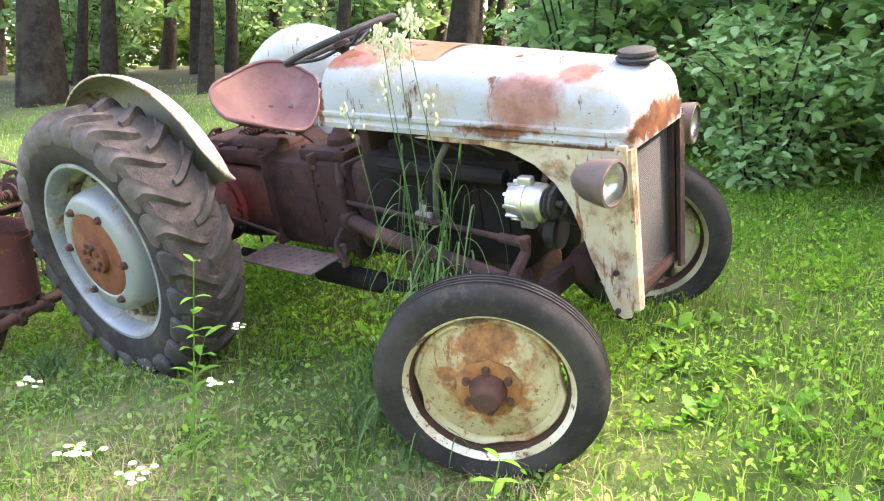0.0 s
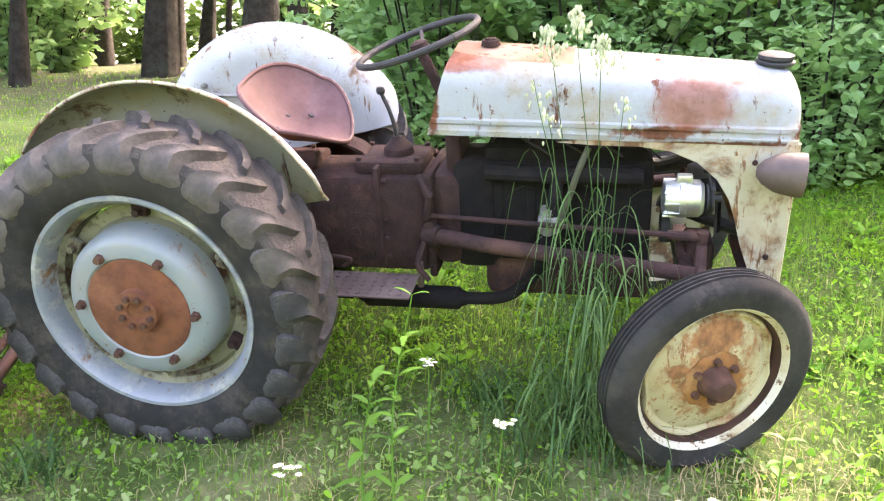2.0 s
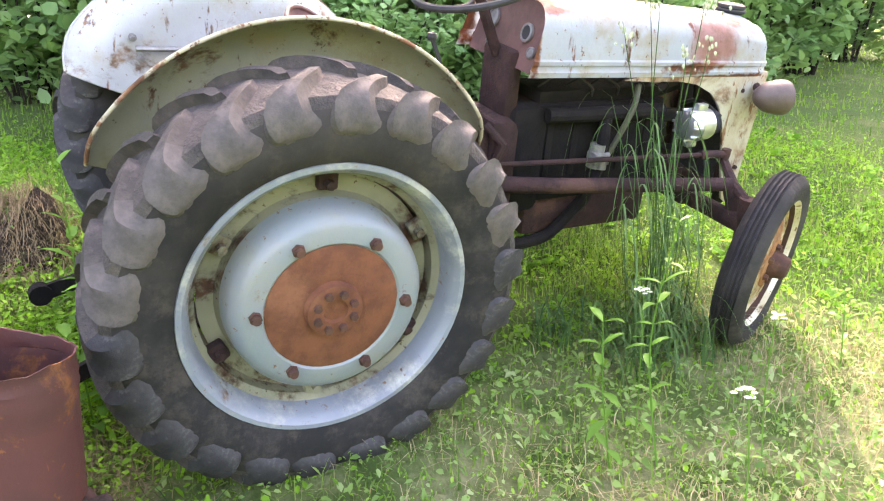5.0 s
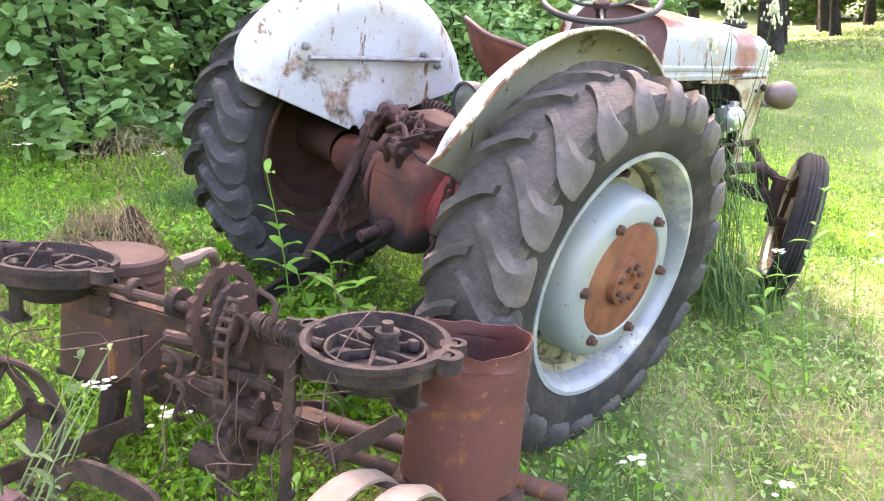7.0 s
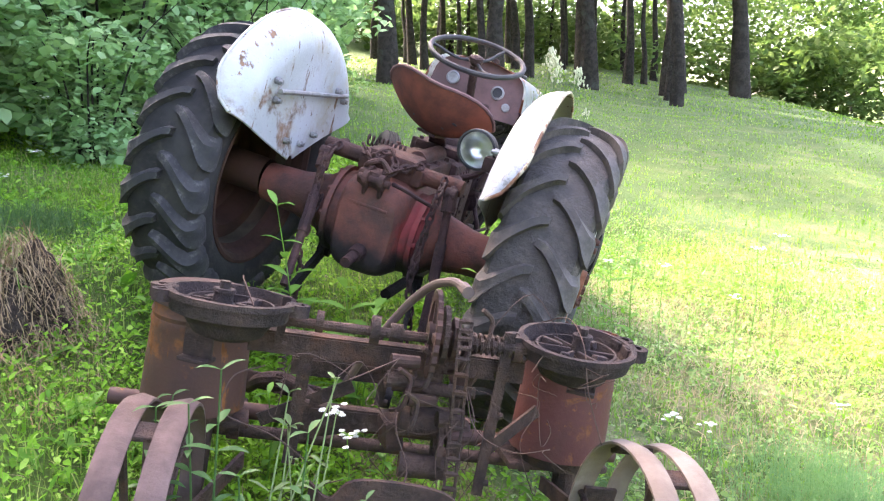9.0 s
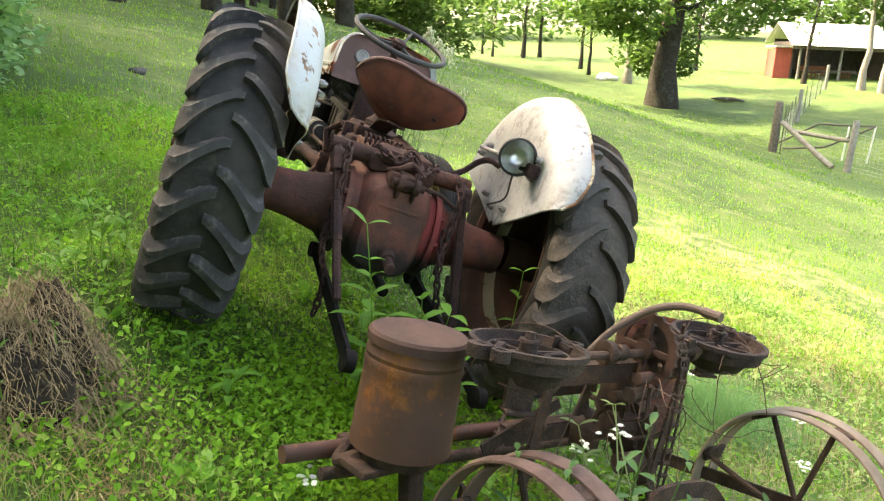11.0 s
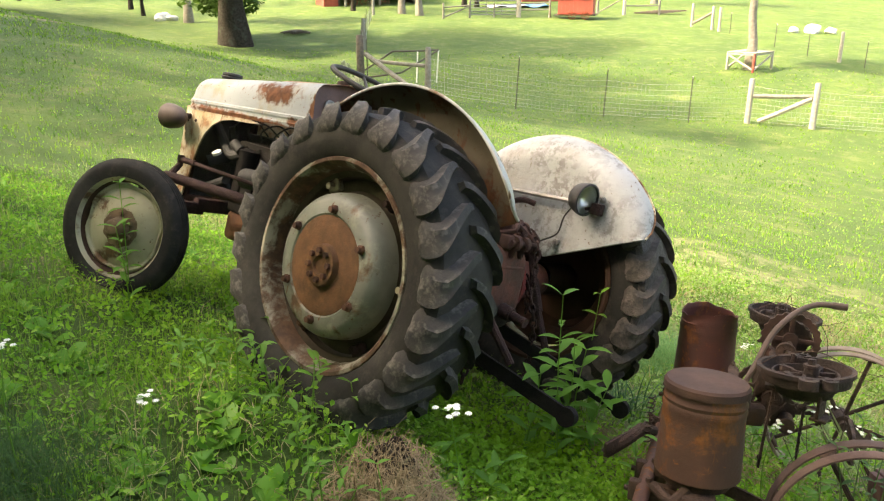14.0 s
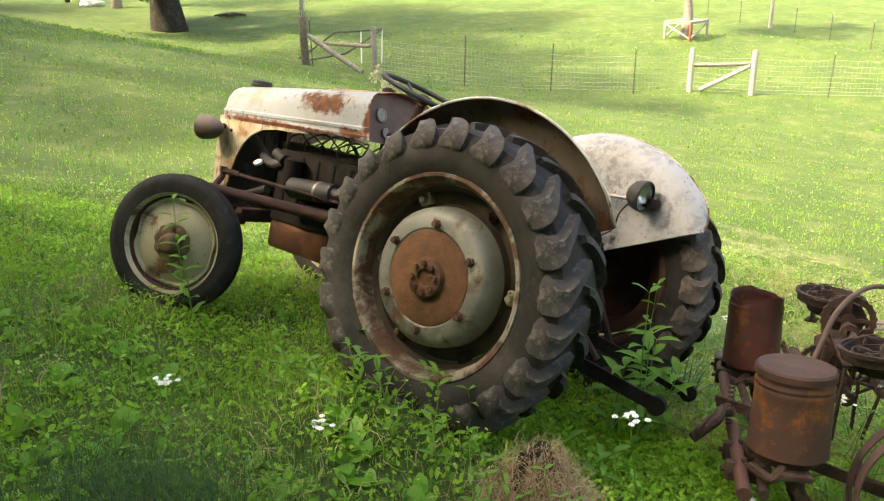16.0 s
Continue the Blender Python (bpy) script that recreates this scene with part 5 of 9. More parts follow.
# dash, column and wheel
bm = B()
w = 0.235
sec = [(x * 0.93, z - 0.006) for x, z in hood_section(0.87)]
loops = [[Vector((x, 0.920 + max(0, z - 1.03) * 0.28, z)) for x, z in sec], [Vector((x * 0.98, 0.940 + max(0, z - 1.03) * 0.28, z)) for x, z in sec]]
rings(bm, loops)
dash = part("dash", bm, plain("dash_paint", (0.155, 0.078, 0.068), (0.10, 0.052, 0.045), 9.0, 0.6), tractor, "dull red dash panel with round gauges")
bm = B()
box(bm, (0, 0.925, 0.95), (0.20, 0.06, 0.26), bevel=0.02)
part("column_base", bm, HOUSING, dash)
for x, z, r, mt in ((-0.125, 1.155, 0.030, STEEL_GREY), (0.11, 1.145, 0.030, BLACK), (-0.10, 1.075, 0.022, STEEL_GREY), (0.17, 1.09, 0.018, STEEL_GREY)):
    bm = B()
    y = 0.917 + (z - 1.03) * 0.28
    turn(bm, [(0, r * 1.1), (0.010, r * 1.1), (0.012, r * 0.85), (0.008, r * 0.8), (0.007, 0.0)], (x, y, z), (0, -1, 0.25), 22)
    g = part("gauge", bm, STEEL_GREY, dash, "round dash gauge")
    bm = B()
    turn(bm, [(0.009, r * 0.8), (0.0095, 0.0)], (x, y, z), (0, -1, 0.25), 22, False)
    part("dial", bm, mt, g)
ctr, nrm = Vector((-0.003, 0.803, 1.272)), Vector((0.06, -0.29, 0.95)).normalized()
bm = B()
u, v, a = frame_of(nrm)
cir = [ctr + (u * math.cos(2 * math.pi * k / 40) + v * math.sin(2 * math.pi * k / 40)) * 0.222 + a * 0.015 for k in range(41)]
tube(bm, cir, 0.0125, 9)
wheel = part("steering_wheel", bm, BLACK, tractor, "black three-spoke steering wheel")
for k in range(3):
    bm = B()
    d = u * math.cos(2 * math.pi * k / 3 + 0.4) + v * math.sin(2 * math.pi * k / 3 + 0.4)
    tube(bm, bend([ctr + d * 0.02 - a * 0.012, ctr + d * 0.10 - a * 0.016, ctr + d * 0.18 + a * 0.005, ctr + d * 0.222 + a * 0.015], 4), 0.0075, 7)
    part("spoke", bm, BLACK, wheel)
bm = B()
turn(bm, [(-0.03, 0.018), (-0.01, 0.034), (0.01, 0.032), (0.018, 0.016), (0.019, 0.0)], ctr, nrm, 18)
tube(bm, [ctr - a * 0.03, (0, 0.90, 1.05)], 0.020, 10)
part("column", bm, HOUSING, wheel)

# seat


def seat_part():
    bm = B()
    n, m = 30, 10
    c = Vector((0.0, 0.33, 0.985))
    grid = []
    for j in range(m + 1):
        q = j / m
        row = []
        for i in range(n):
            a = 2 * math.pi * i / n
            ca, sa = math.cos(a), math.sin(a)
            rx = 0.243 * (1.0 - 0.16 * max(0.0, sa) ** 2)
            ry = 0.215 if sa < 0 else 0.185
            rise = 0.175 * max(0.0, -sa) ** 1.2 + 0.115 * abs(ca) ** 1.6 - 0.012 * max(0.0, sa) ** 3
            row.append(c + Vector((rx * q * ca, ry * q * sa, rise * q ** 2.1 + 0.01 * q)))
        grid.append(row)
    top = [[bm.verts.new(p) for p in row] for row in grid[1:]]
    low = [[bm.verts.new(p - Vector((0, 0, 0.005))) for p in row] for row in grid[1:]]
    t0, l0 = bm.verts.new(grid[0][0]), bm.verts.new(grid[0][0] - Vector((0, 0, 0.005)))
    for i in range(n):
        k = (i + 1) % n
        bm.faces.new((t0, top[0][i], top[0][k]))
        bm.faces.new((l0, low[0][k], low[0][i])).material_index = 1
        for j in range(len(top) - 1):
            bm.faces.new((top[j][i], top[j + 1][i], top[j + 1][k], top[j][k]))
            bm.faces.new((low[j][i], low[j][k], low[j + 1][k], low[j + 1][i])).material_index = 1
        bm.faces.new((top[-1][i], low[-1][i], low[-1][k], top[-1][k]))
    lean = Matrix.Translation((0, 0.33, 0.96)) @ Matrix.Rotation(radians(9), 4, "Y") @ Matrix.Rotation(radians(-7), 4, "X") @ Matrix.Translation((0, -0.33, -0.99))
    seat = part("seat", bm, (SEAT, SEAT_UNDER), tractor, "dished steel pan seat in faded red", smooth=50)
    bm = B()
    tube(bm, [row for row in grid[-1]] + [grid[-1][0]], 0.008, 7)
    part("seat_rim", bm, SEAT, seat)
    seat.matrix_basis = lean
    for x, y in ((-0.06, 0.25), (0.06, 0.25), (-0.10, 0.33), (0.10, 0.33), (0.11, 0.22)):
        bm = B()
        turn(bm, [(0, 0.012), (0.003, 0.010), (0.003, 0.0)], (x, y, 0.992 + 0.115 * (abs(x) / 0.243) ** 2 + 0.175 * (max(0.0, 0.33 - y) / 0.215) ** 2.1), (0, 0.4, 1), 10)
        part("drain_hole", bm, BLACK, seat)
    bm = B()
    path = bend([(0, 0.30, 0.975), (0, 0.48, 0.978), (0, 0.565, 0.95), (0, 0.585, 0.915), (0, 0.545, 0.88), (0, 0.42, 0.87)], 5)
    rings(bm, [[p + Vector((sx * 0.04, 0, sz * 0.005)) + (Vector((0, sz * 0.006, 0)) if 0.885 < p.z < 0.965 else Vector()) for sx, sz in ((-1, -1), (1, -1), (1, 1), (-1, 1))] for p in path])
    part("seat_spring", bm, HOUSING, seat, "rusty flat leaf spring")


seat_part()

SLATE = plain("dark_cast_iron", (0.024, 0.018, 0.017), (0.054, 0.037, 0.032), 16.0, 0.85, 0.0, 0.9, 0.006, third=(0.085, 0.055, 0.044))
BAND_DARK = plain("dark_band_rust", (0.07, 0.046, 0.04), (0.12, 0.08, 0.07), 9.0, 0.8, 0.0, 0.5, 0.004)
VINE = plain("dry_vine", (0.11, 0.07, 0.055), (0.065, 0.04, 0.032), 14.0, 0.9)

# ---- the planter behind the tractor, in its own frame: x along its bar, y ahead, z up ----
ex = Vector((0.92, 0.355, -0.17)).normalized()
ez = (Vector((0, 0, 1)) - ex * ex.z).normalized()
ey = ez.cross(ex)
PLANTER = Matrix.Translation((0.62, -1.10, -0.22)) @ Matrix((ex, ey, ez)).transposed().to_4x4()
planter = empty("corn_planter", PLANTER, "rusty two-row corn planter standing in the weeds", "planter")


def ragged_can(x, y, z0, z1, r0, r1, squash, open_top):
    """A ribbed sheet-metal can; an open one has a torn rim."""
    bm = B()
    n = 36
    h = z1 - z0
    prof = [(0.0, 1.0), (0.02, 1.0), (0.25, 1.0), (0.5, 1.0), (0.74, 1.0), (0.79, 1.03), (0.83, 1.0), (0.87, 1.03), (0.91, 1.0), (0.96, 1.0), (1.0, 1.025)]
    loops = []
    for q, k in prof:
        ring = []
        for i in range(n):
            a = 2 * math.pi * i / n
            r = (r0 + (r1 - r0) * q) * k * (1 + (0.012 * math.sin(3 * a + 1) + 0.01 * math.sin(5 * a)) * q)
            zz = z0 + h * q
            if open_top and q > 0.9:
                zz += 0.012 * math.sin(2 * a + 0.6) + 0.003 * math.sin(7 * a) + 0.002 * math.sin(13 * a)
            ring.append(Vector((x + r * math.cos(a), y + r * squash * math.sin(a), zz)))
        loops.append(ring)
    rings(bm, loops, True, not open_top)
    if open_top:
        inner = [[Vector((x + (p.x - x) * 0.965, y + (p.y - y) * 0.965, p.z - 0.001)) for p in ring] for ring in loops[::-1]]
        rings(bm, [loops[-1]] + inner, False, True)
    return bm


CAN_L, CAN_R = (-0.607, 0.19), (0.405, 0.235)
can = part("fertilizer_can", ragged_can(*CAN_L, 0.36, 0.640, 0.134, 0.124, 1.0, False), CAN, planter, "brown rusted steel can with a lid")
bm = B()
turn(bm, [(0.0, 0.0), (0.0, 0.126), (-0.018, 0.130), (-0.018, 0.132), (0.004, 0.131), (0.012, 0.124), (0.014, 0.06), (0.013, 0.0)], (*CAN_L, 0.650), (0, 0, 1), 36)
part("lid", bm, plain("lid_rust", (0.078, 0.045, 0.036), (0.052, 0.031, 0.026), 8.0, 0.8), can, "flat dusty brown lid")
part("fertilizer_can", ragged_can(*CAN_R, 0.33, 0.660, 0.137, 0.124, 0.93, True), CAN_RED, planter, "open red rusted steel can with a torn rim")
for (x, y), z in ((CAN_L, 0.36), (CAN_R, 0.33)):
    bm = B()
    cyl(bm, (x, y, z - 0.035), (x, y, z), 0.105, 0.12, 20)
    box(bm, (x, y, z - 0.045), (0.30, 0.10, 0.02), (0, 0, 8), 0.004)
    tube(bm, [(x + 0.03, y - 0.02, z - 0.03), (x + 0.035, y - 0.05, z - 0.17), (x + 0.03, y - 0.12, z - 0.30)], 0.035, 10, 0.028)
    box(bm, (x, y + 0.10, z - 0.02), (0.05, 0.06, 0.05), (0, 0, 0), 0.008)
    tube(bm, bend([(x - 0.10, y + 0.02, z - 0.03), (x - 0.14, y + 0.06, z - 0.06), (x - 0.08, y + 0.12, z - 0.05)], 4), 0.018, 8)
    part("can_base", bm, IRON, planter, "rusty cast base under the can")


def hopper_bottom(x, y, z, yaw):
    """A round cast seed-plate frame: outer wall, inner ring, ribs, ears and a post."""
    m = pose(x, y, z, 4, 0, yaw)
    bm = B()
    o, a = m.translation, m.to_3x3() @ Vector((0, 0, 1))
    turn(bm, [(-0.034, 0.120), (-0.034, 0.130), (-0.004, 0.136), (-0.003, 0.143), (0.010, 0.143), (0.011, 0.130), (-0.012, 0.125), (-0.026, 0.120)], o, a, 36, False)
    turn(bm, [(-0.036, 0.02), (-0.036, 0.122), (-0.028, 0.121), (-0.028, 0.02)], o, a, 36, False)
    turn(bm, [(-0.03, 0.098), (-0.006, 0.098), (-0.006, 0.092), (-0.03, 0.090)], o, a, 36, False)
    ring = part("seed_hopper", bm, SLATE, planter, "dark cast iron seed hopper bottom")
    for k in range(6):
        t = 2 * math.pi * k / 6 + 0.2
        rb = B()
        p = m @ Vector((0.055 * math.cos(t), 0.055 * math.sin(t), -0.018))
        box(rb, p, (0.085, 0.009, 0.020), (4, 0, yaw + math.degrees(t)), 0.002)
        part("rib", rb, SLATE, ring)
    bm = B()
    cyl(bm, m @ Vector((0.01, 0.02, -0.03)), m @ Vector((0.01, 0.02, 0.018)), 0.026, 0.020, 16)
    cyl(bm, m @ Vector((0.01, 0.02, 0.016)), m @ Vector((0.01, 0.02, 0.023)), 0.026, 0.024, 14)
    cyl(bm, m @ Vector((0.01, 0.02, 0.021)), m @ Vector((0.01, 0.02, 0.040)), 0.012, 0.012, 8)
    part("post", bm, SLATE, ring)
    for t, s in ((0.35, 1.0), (0.75, 0.8), (3.5, 0.9)):
        eb = B()
        c = m @ Vector((0.150 * math.cos(t), 0.150 * math.sin(t), 0.0))
        turn(eb, [(-0.020 * s, 0.012), (-0.020 * s, 0.028 * s), (0.010, 0.028 * s), (0.010, 0.012)], c, a, 16, False)
        box(eb, m @ Vector((0.137 * math.cos(t), 0.137 * math.sin(t), -0.004)), (0.035, 0.045 * s, 0.024), (4, 0, yaw + math.degrees(t)), 0.004)
        part("ear", eb, SLATE, ring)
    for k, (px, py) in enumerate(((-0.06, 0.02), (0.06, -0.03), (-0.02, -0.06), (0.03, 0.07))):
        lb = B()
        box(lb, m @ Vector((px, py, -0.015)), (0.05 - 0.006 * k, 0.02, 0.022), (0, 10, yaw + 50 * k), 0.005)
        part("pawl", lb, SLATE, ring)
    wb = B()
    tube(wb, bend([m @ Vector((-0.10, 0.09, 0.012)), m @ Vector((-0.03, 0.02, 0.055)), m @ Vector((0.02, -0.09, 0.03)), m @ Vector((0.05, -0.16, -0.05)), m @ Vector((0.10, -0.17, -0.16))], 6), 0.0014, 5)
    part("wire", wb, VINE, ring)
    bm = B()
    turn(bm, [(-0.035, 0.116), (-0.044, 0.100), (-0.062, 0.088), (-0.076, 0.080), (-0.088, 0.055), (-0.090, 0.0)], o, a, 28, False)
    part("hopper_bowl", bm, SLATE, ring, "shallow dark casting under the hopper")
    bm = B()
    box(bm, m @ Vector((0.03, 0.06, -0.10)), (0.07, 0.010, 0.08), (0, 0, yaw), 0.003)
    box(bm, m @ Vector((0.03, 0.06, -0.135)), (0.07, 0.05, 0.010), (0, 0, yaw), 0.003)
    part("hopper_bracket", bm, IRON, ring)


hopper_bottom(-0.50, -0.09, 0.715, 160)
hopper_bottom(0.315, -0.055, 0.705, -20)

bm = B()
tube(bm, [(-0.43, -0.045, 0.668), (0.0, -0.066, 0.678), (0.22, -0.085, 0.685)], 0.012, 10)
shaft = part("drive_shaft", bm, IRON, planter, "long rusty drive shaft")
for x, r, l in ((-0.38, 0.020, 0.02), (-0.30, 0.026, 0.018), (-0.17, 0.034, 0.022), (-0.12, 0.022, 0.03), (0.05, 0.030, 0.02), (0.17, 0.028, 0.02)):
    cb = B()
    turn(cb, [(-l / 2, 0.011), (-l / 2, r), (l / 2, r), (l / 2, 0.011)], (x, -0.056 - 0.05 * x, 0.676), (1, 0, 0), 18, False)
    part("collar", cb, IRON, shaft)
bm = B()
tube(bm, [Vector((0.06 + 0.10 * k / 60, -0.066 + 0.022 * math.cos(k * 0.75), 0.680 + 0.022 * math.sin(k * 0.75))) for k in range(61)], 0.0045, 5)
part("spring", bm, IRON, shaft, "coiled rusty spring")


def bar(name, a, b, w, h, label="", up=(0, 0, 1), material=IRON, angle=False):
    """A flat bar on edge from a to b, with a top flange if angle."""
    a, b = Vector(a), Vector(b)
    d = (b - a).normalized()
    u = d.cross(Vector(up)).normalized()
    v = u.cross(d).normalized()
    bm = B()
    rings(bm, [[p + u * sx * w / 2 + v * sy * h / 2 for sx, sy in ((-1, -1), (1, -1), (1, 1), (-1, 1))] for p in (a, a.lerp(b, 0.33), a.lerp(b, 0.66), b)])
    if angle:
        o = v * (h / 2) + u * (-h * 0.4)
        rings(bm, [[p + o + u * sx * h * 0.4 + v * sy * w / 2 for sx, sy in ((-1, -1), (1, -1), (1, 1), (-1, 1))] for p in (a, b)])
    for t in (0.08, 0.5, 0.92):
        bolt(bm, a.lerp(b, t) - u * (w / 2), -u, 0.009, 0.01)
    return part(name, bm, material, planter, label)


bar("beam", (-0.46, -0.02, 0.605), (0.20, -0.05, 0.615), 0.009, 0.048, "rusty angle-iron beam", angle=True)
bar("beam", (-0.36, 0.10, 0.515), (0.0, 0.10, 0.52), 0.009, 0.042, "rusty flat beam", angle=True)
bar("beam", (-0.34, 0.08, 0.395), (0.12, 0.08, 0.40), 0.010, 0.045, "rusty flat beam", angle=True)
for x, z0, z1, y, w in ((-0.33, 0.30, 0.63, 0.0, 0.032), (0.135, 0.30, 0.72, -0.06, 0.026), (-0.13, 0.46, 0.60, 0.04, 0.022), (-0.39, 0.60, 0.73, -0.04, 0.02)):
    bar("strap", (x, y, z0), (x + 0.01, y - 0.02, z1), w, 0.008, up=(0, 1, 0))
bar("side_bar", (-0.45, 0.10, 0.25), (-0.59, -0.32, 0.19), 0.010, 0.045)
bar("side_bar", (0.36, 0.16, 0.25), (0.52, -0.32, 0.27), 0.010, 0.040)
bar("brace", (-0.42, 0.08, 0.37), (-0.20, 0.05, 0.50), 0.009, 0.034)
bar("brace", (0.16, 0.06, 0.36), (0.30, 0.12, 0.47), 0.009, 0.034)
bar("brace", (-0.33, 0.13, 0.33), (-0.05, 0.40, 0.29), 0.010, 0.045)
bm = B()
tube(bm, [(-0.86, 0.34, 0.285), (-0.3, 0.345, 0.285), (0.63, 0.36, 0.275)], 0.024, 14)
part("tool_bar", bm, CAN, planter, "round rusty tool bar pipe")
bm = B()
tube(bm, [(-0.78, 0.27, 0.255), (-0.1, 0.26, 0.26), (0.56, 0.29, 0.25)], 0.018, 12)
part("tool_bar", bm, IRON, planter)
for x in (-0.66, -0.50, 0.33, 0.49):
    bm = B()
    box(bm, (x, 0.315, 0.272), (0.035, 0.15, 0.070), (0, 0, 0), 0.006)
    bolt(bm, (x, 0.39, 0.272), (0, 1, 0), 0.010, 0.014)
    bolt(bm, (x, 0.33, 0.308), (0, 0, 1), 0.010, 0.014)
    part("clamp", bm, IRON, planter)


def sprocket(x, y, z, r, teeth, thick, holes, material):
    bm = B()
    pts = []
    for k in range(teeth * 2):
        a = math.pi * k / teeth
        rr = r if k % 2 else r * 0.94
        pts.append((rr * math.cos(a), rr * math.sin(a)))
    plate_in = r * 0.74 if holes else 0.015
    outer = [[Vector((x + s * thick / 2, y + p, z + q)) for p, q in pts] for s in (-1, 1)]
    n = len(pts)
    inner = [[Vector((x + s * thick / 2, y + plate_in * math.cos(math.pi * k / teeth), z + plate_in * math.sin(math.pi * k / teeth))) for k in range(n)] for s in (1, -1)]
    vs = rings(bm, outer + inner + [outer[0]], False, False)
    bmesh.ops.remove_doubles(bm, verts=bm.verts, dist=1e-5)
    if holes:
        for k in range(holes):
            a = 2 * math.pi * k / holes
            box(bm, (x, y + r * 0.48 * math.cos(a), z + r * 0.48 * math.sin(a)), (thick, r * 0.62, r * 0.16), (math.degrees(a), 0, 0), 0.002)
        cyl(bm, (x - thick, y, z), (x + thick, y, z), r * 0.26, r * 0.26, 18)
    else:
        cyl(bm, (x - thick, y, z), (x + thick, y, z), r * 0.35, r * 0.35, 14)
    return part("sprocket", bm, material, planter, "toothed rusty drive sprocket")


RED_IRON = plain("red_brown_iron", (0.066, 0.034, 0.027), (0.042, 0.025, 0.021), 14.0, 0.75, 0.0, 0.5, 0.004)
sprocket(-0.035, -0.066, 0.690, 0.105, 22, 0.012, 4, RED_IRON)
sprocket(-0.010, -0.066, 0.690, 0.070, 16, 0.012, 0, IRON)
sprocket(0.015, -0.070, 0.685, 0.050, 12, 0.012, 0, RED_IRON)
sprocket(0.020, -0.05, 0.40, 0.075, 18, 0.012, 0, IRON)
sprocket(-0.05, 0.02, 0.50, 0.085, 20, 0.014, 5, IRON)
for kind, shape, args in (("gear_case", "box", ((-0.03, 0.0, 0.55), (0.08, 0.08, 0.12), (8, 0, 10), 0.02)), ("gear_barrel", "cyl", ((-0.08, -0.03, 0.46), (0.05, -0.03, 0.46), 0.036, 0.04, 16)),
                          ("cross_pin", "cyl", ((-0.11, -0.05, 0.55), (0.09, -0.05, 0.55), 0.016, 0.016, 12)), ("roller", "cyl", ((-0.07, -0.09, 0.37), (0.04, -0.09, 0.37), 0.030, 0.027, 14)),
                          ("bearing", "box", ((0.07, -0.02, 0.43), (0.045, 0.06, 0.08), (0, 12, 0), 0.012)), ("bearing", "box", ((-0.09, 0.03, 0.40), (0.05, 0.08, 0.08), (0, -10, 15), 0.012))):
    bm = B()
    if shape == "box":
        box(bm, *args)
    else:
        cyl(bm, *args)
    part(kind, bm, IRON, planter)
for k in range(14):
    a = k * 2.4
    bm = B()
    c = Vector((-0.02 + 0.09 * math.cos(a), -0.06 + 0.07 * math.sin(a * 1.7), 0.44 + 0.016 * k))
    if k % 3 == 0:
        cyl(bm, c - Vector((0.03, 0, 0)), c + Vector((0.035, 0.01, 0)), 0.016 + 0.004 * (k % 2), 0.014, 10)
    elif k % 3 == 1:
        tube(bm, bend([c, c + Vector((0.02, -0.05, 0.03)), c + Vector((0.03, -0.04, 0.09)), c + Vector((0.0, -0.06, 0.12))], 4), 0.006, 6)
    else:
        box(bm, c, (0.045, 0.03, 0.06), (20 * k, 15 * k, 0), 0.006)
    part("fitting", bm, IRON if k % 2 else RED_IRON, planter)
# ladder chain
for x, y0 in ((0.030, -0.125),):
    loop = bend([(x, -0.115, 0.74), (x, -0.150, 0.66), (x + 0.01, -0.155, 0.50), (x + 0.02, -0.15, 0.35), (x + 0.03, -0.15, 0.20)], 4)
    for i, (p, q) in enumerate(zip(loop, loop[1:])):
        bm = B()
        d = q - p
        for sx in (-1, 1):
            tube(bm, [p + Vector((sx * 0.014, 0, 0)), q + Vector((sx * 0.012, 0, 0))], 0.004, 5)
        tube(bm, [p + Vector((-0.016, 0, 0)), p + Vector((0.016, 0, 0))], 0.0065, 6)
        part("chain_link", bm, IRON, planter)
bm = B()
tube(bm, bend([(-0.22, 0.10, 0.48), (-0.17, 0.05, 0.60), (-0.11, 0.0, 0.72), (-0.06, -0.07, 0.80), (-0.02, -0.14, 0.832), (0.0, -0.21, 0.832)], 6), 0.0105, 10)
tube(bm, [(-0.002, -0.19, 0.833), (0.002, -0.24, 0.832)], 0.0135, 10)
part("crank_pipe", bm, plain("pipe_rust", (0.10, 0.068, 0.058), (0.07, 0.045, 0.038), 9.0), planter, "bent pipe crank handle")
bm = B()
path = bend([(-0.27, -0.28, 0.375), (-0.225, -0.30, 0.352), (-0.18, -0.30, 0.395), (-0.06, -0.30, 0.40), (0.03, -0.31, 0.385), (0.08, -0.34, 0.33), (0.12, -0.38, 0.29), (0.14, -0.40, 0.32)], 5)
rings(bm, [[p + Vector((0, sx * 0.006, sy * 0.022)) for sx, sy in ((-1, -1), (1, -1), (1, 1), (-1, 1))] for p in path])
part("spring_arm", bm, IRON, planter, "curved flat spring arm")
bm = B()
box(bm, (-0.31, -0.40, 0.30), (0.11, 0.09, 0.09), (0, 6, 12), 0.012)
box(bm, (-0.31, -0.40, 0.345), (0.12, 0.05, 0.02), (0, 6, 12), 0.006)
part("bearing_block", bm, plain("faded_maroon", (0.115, 0.055, 0.05), (0.08, 0.038, 0.035), 10.0), planter, "faded maroon bearing block")
bm = B()
tube(bm, bend([(0.0, 0.05, 0.62), (-0.10, -0.14, 0.52), (-0.06, -0.20, 0.40), (-0.10, -0.24, 0.34)], 6), 0.0016, 5)
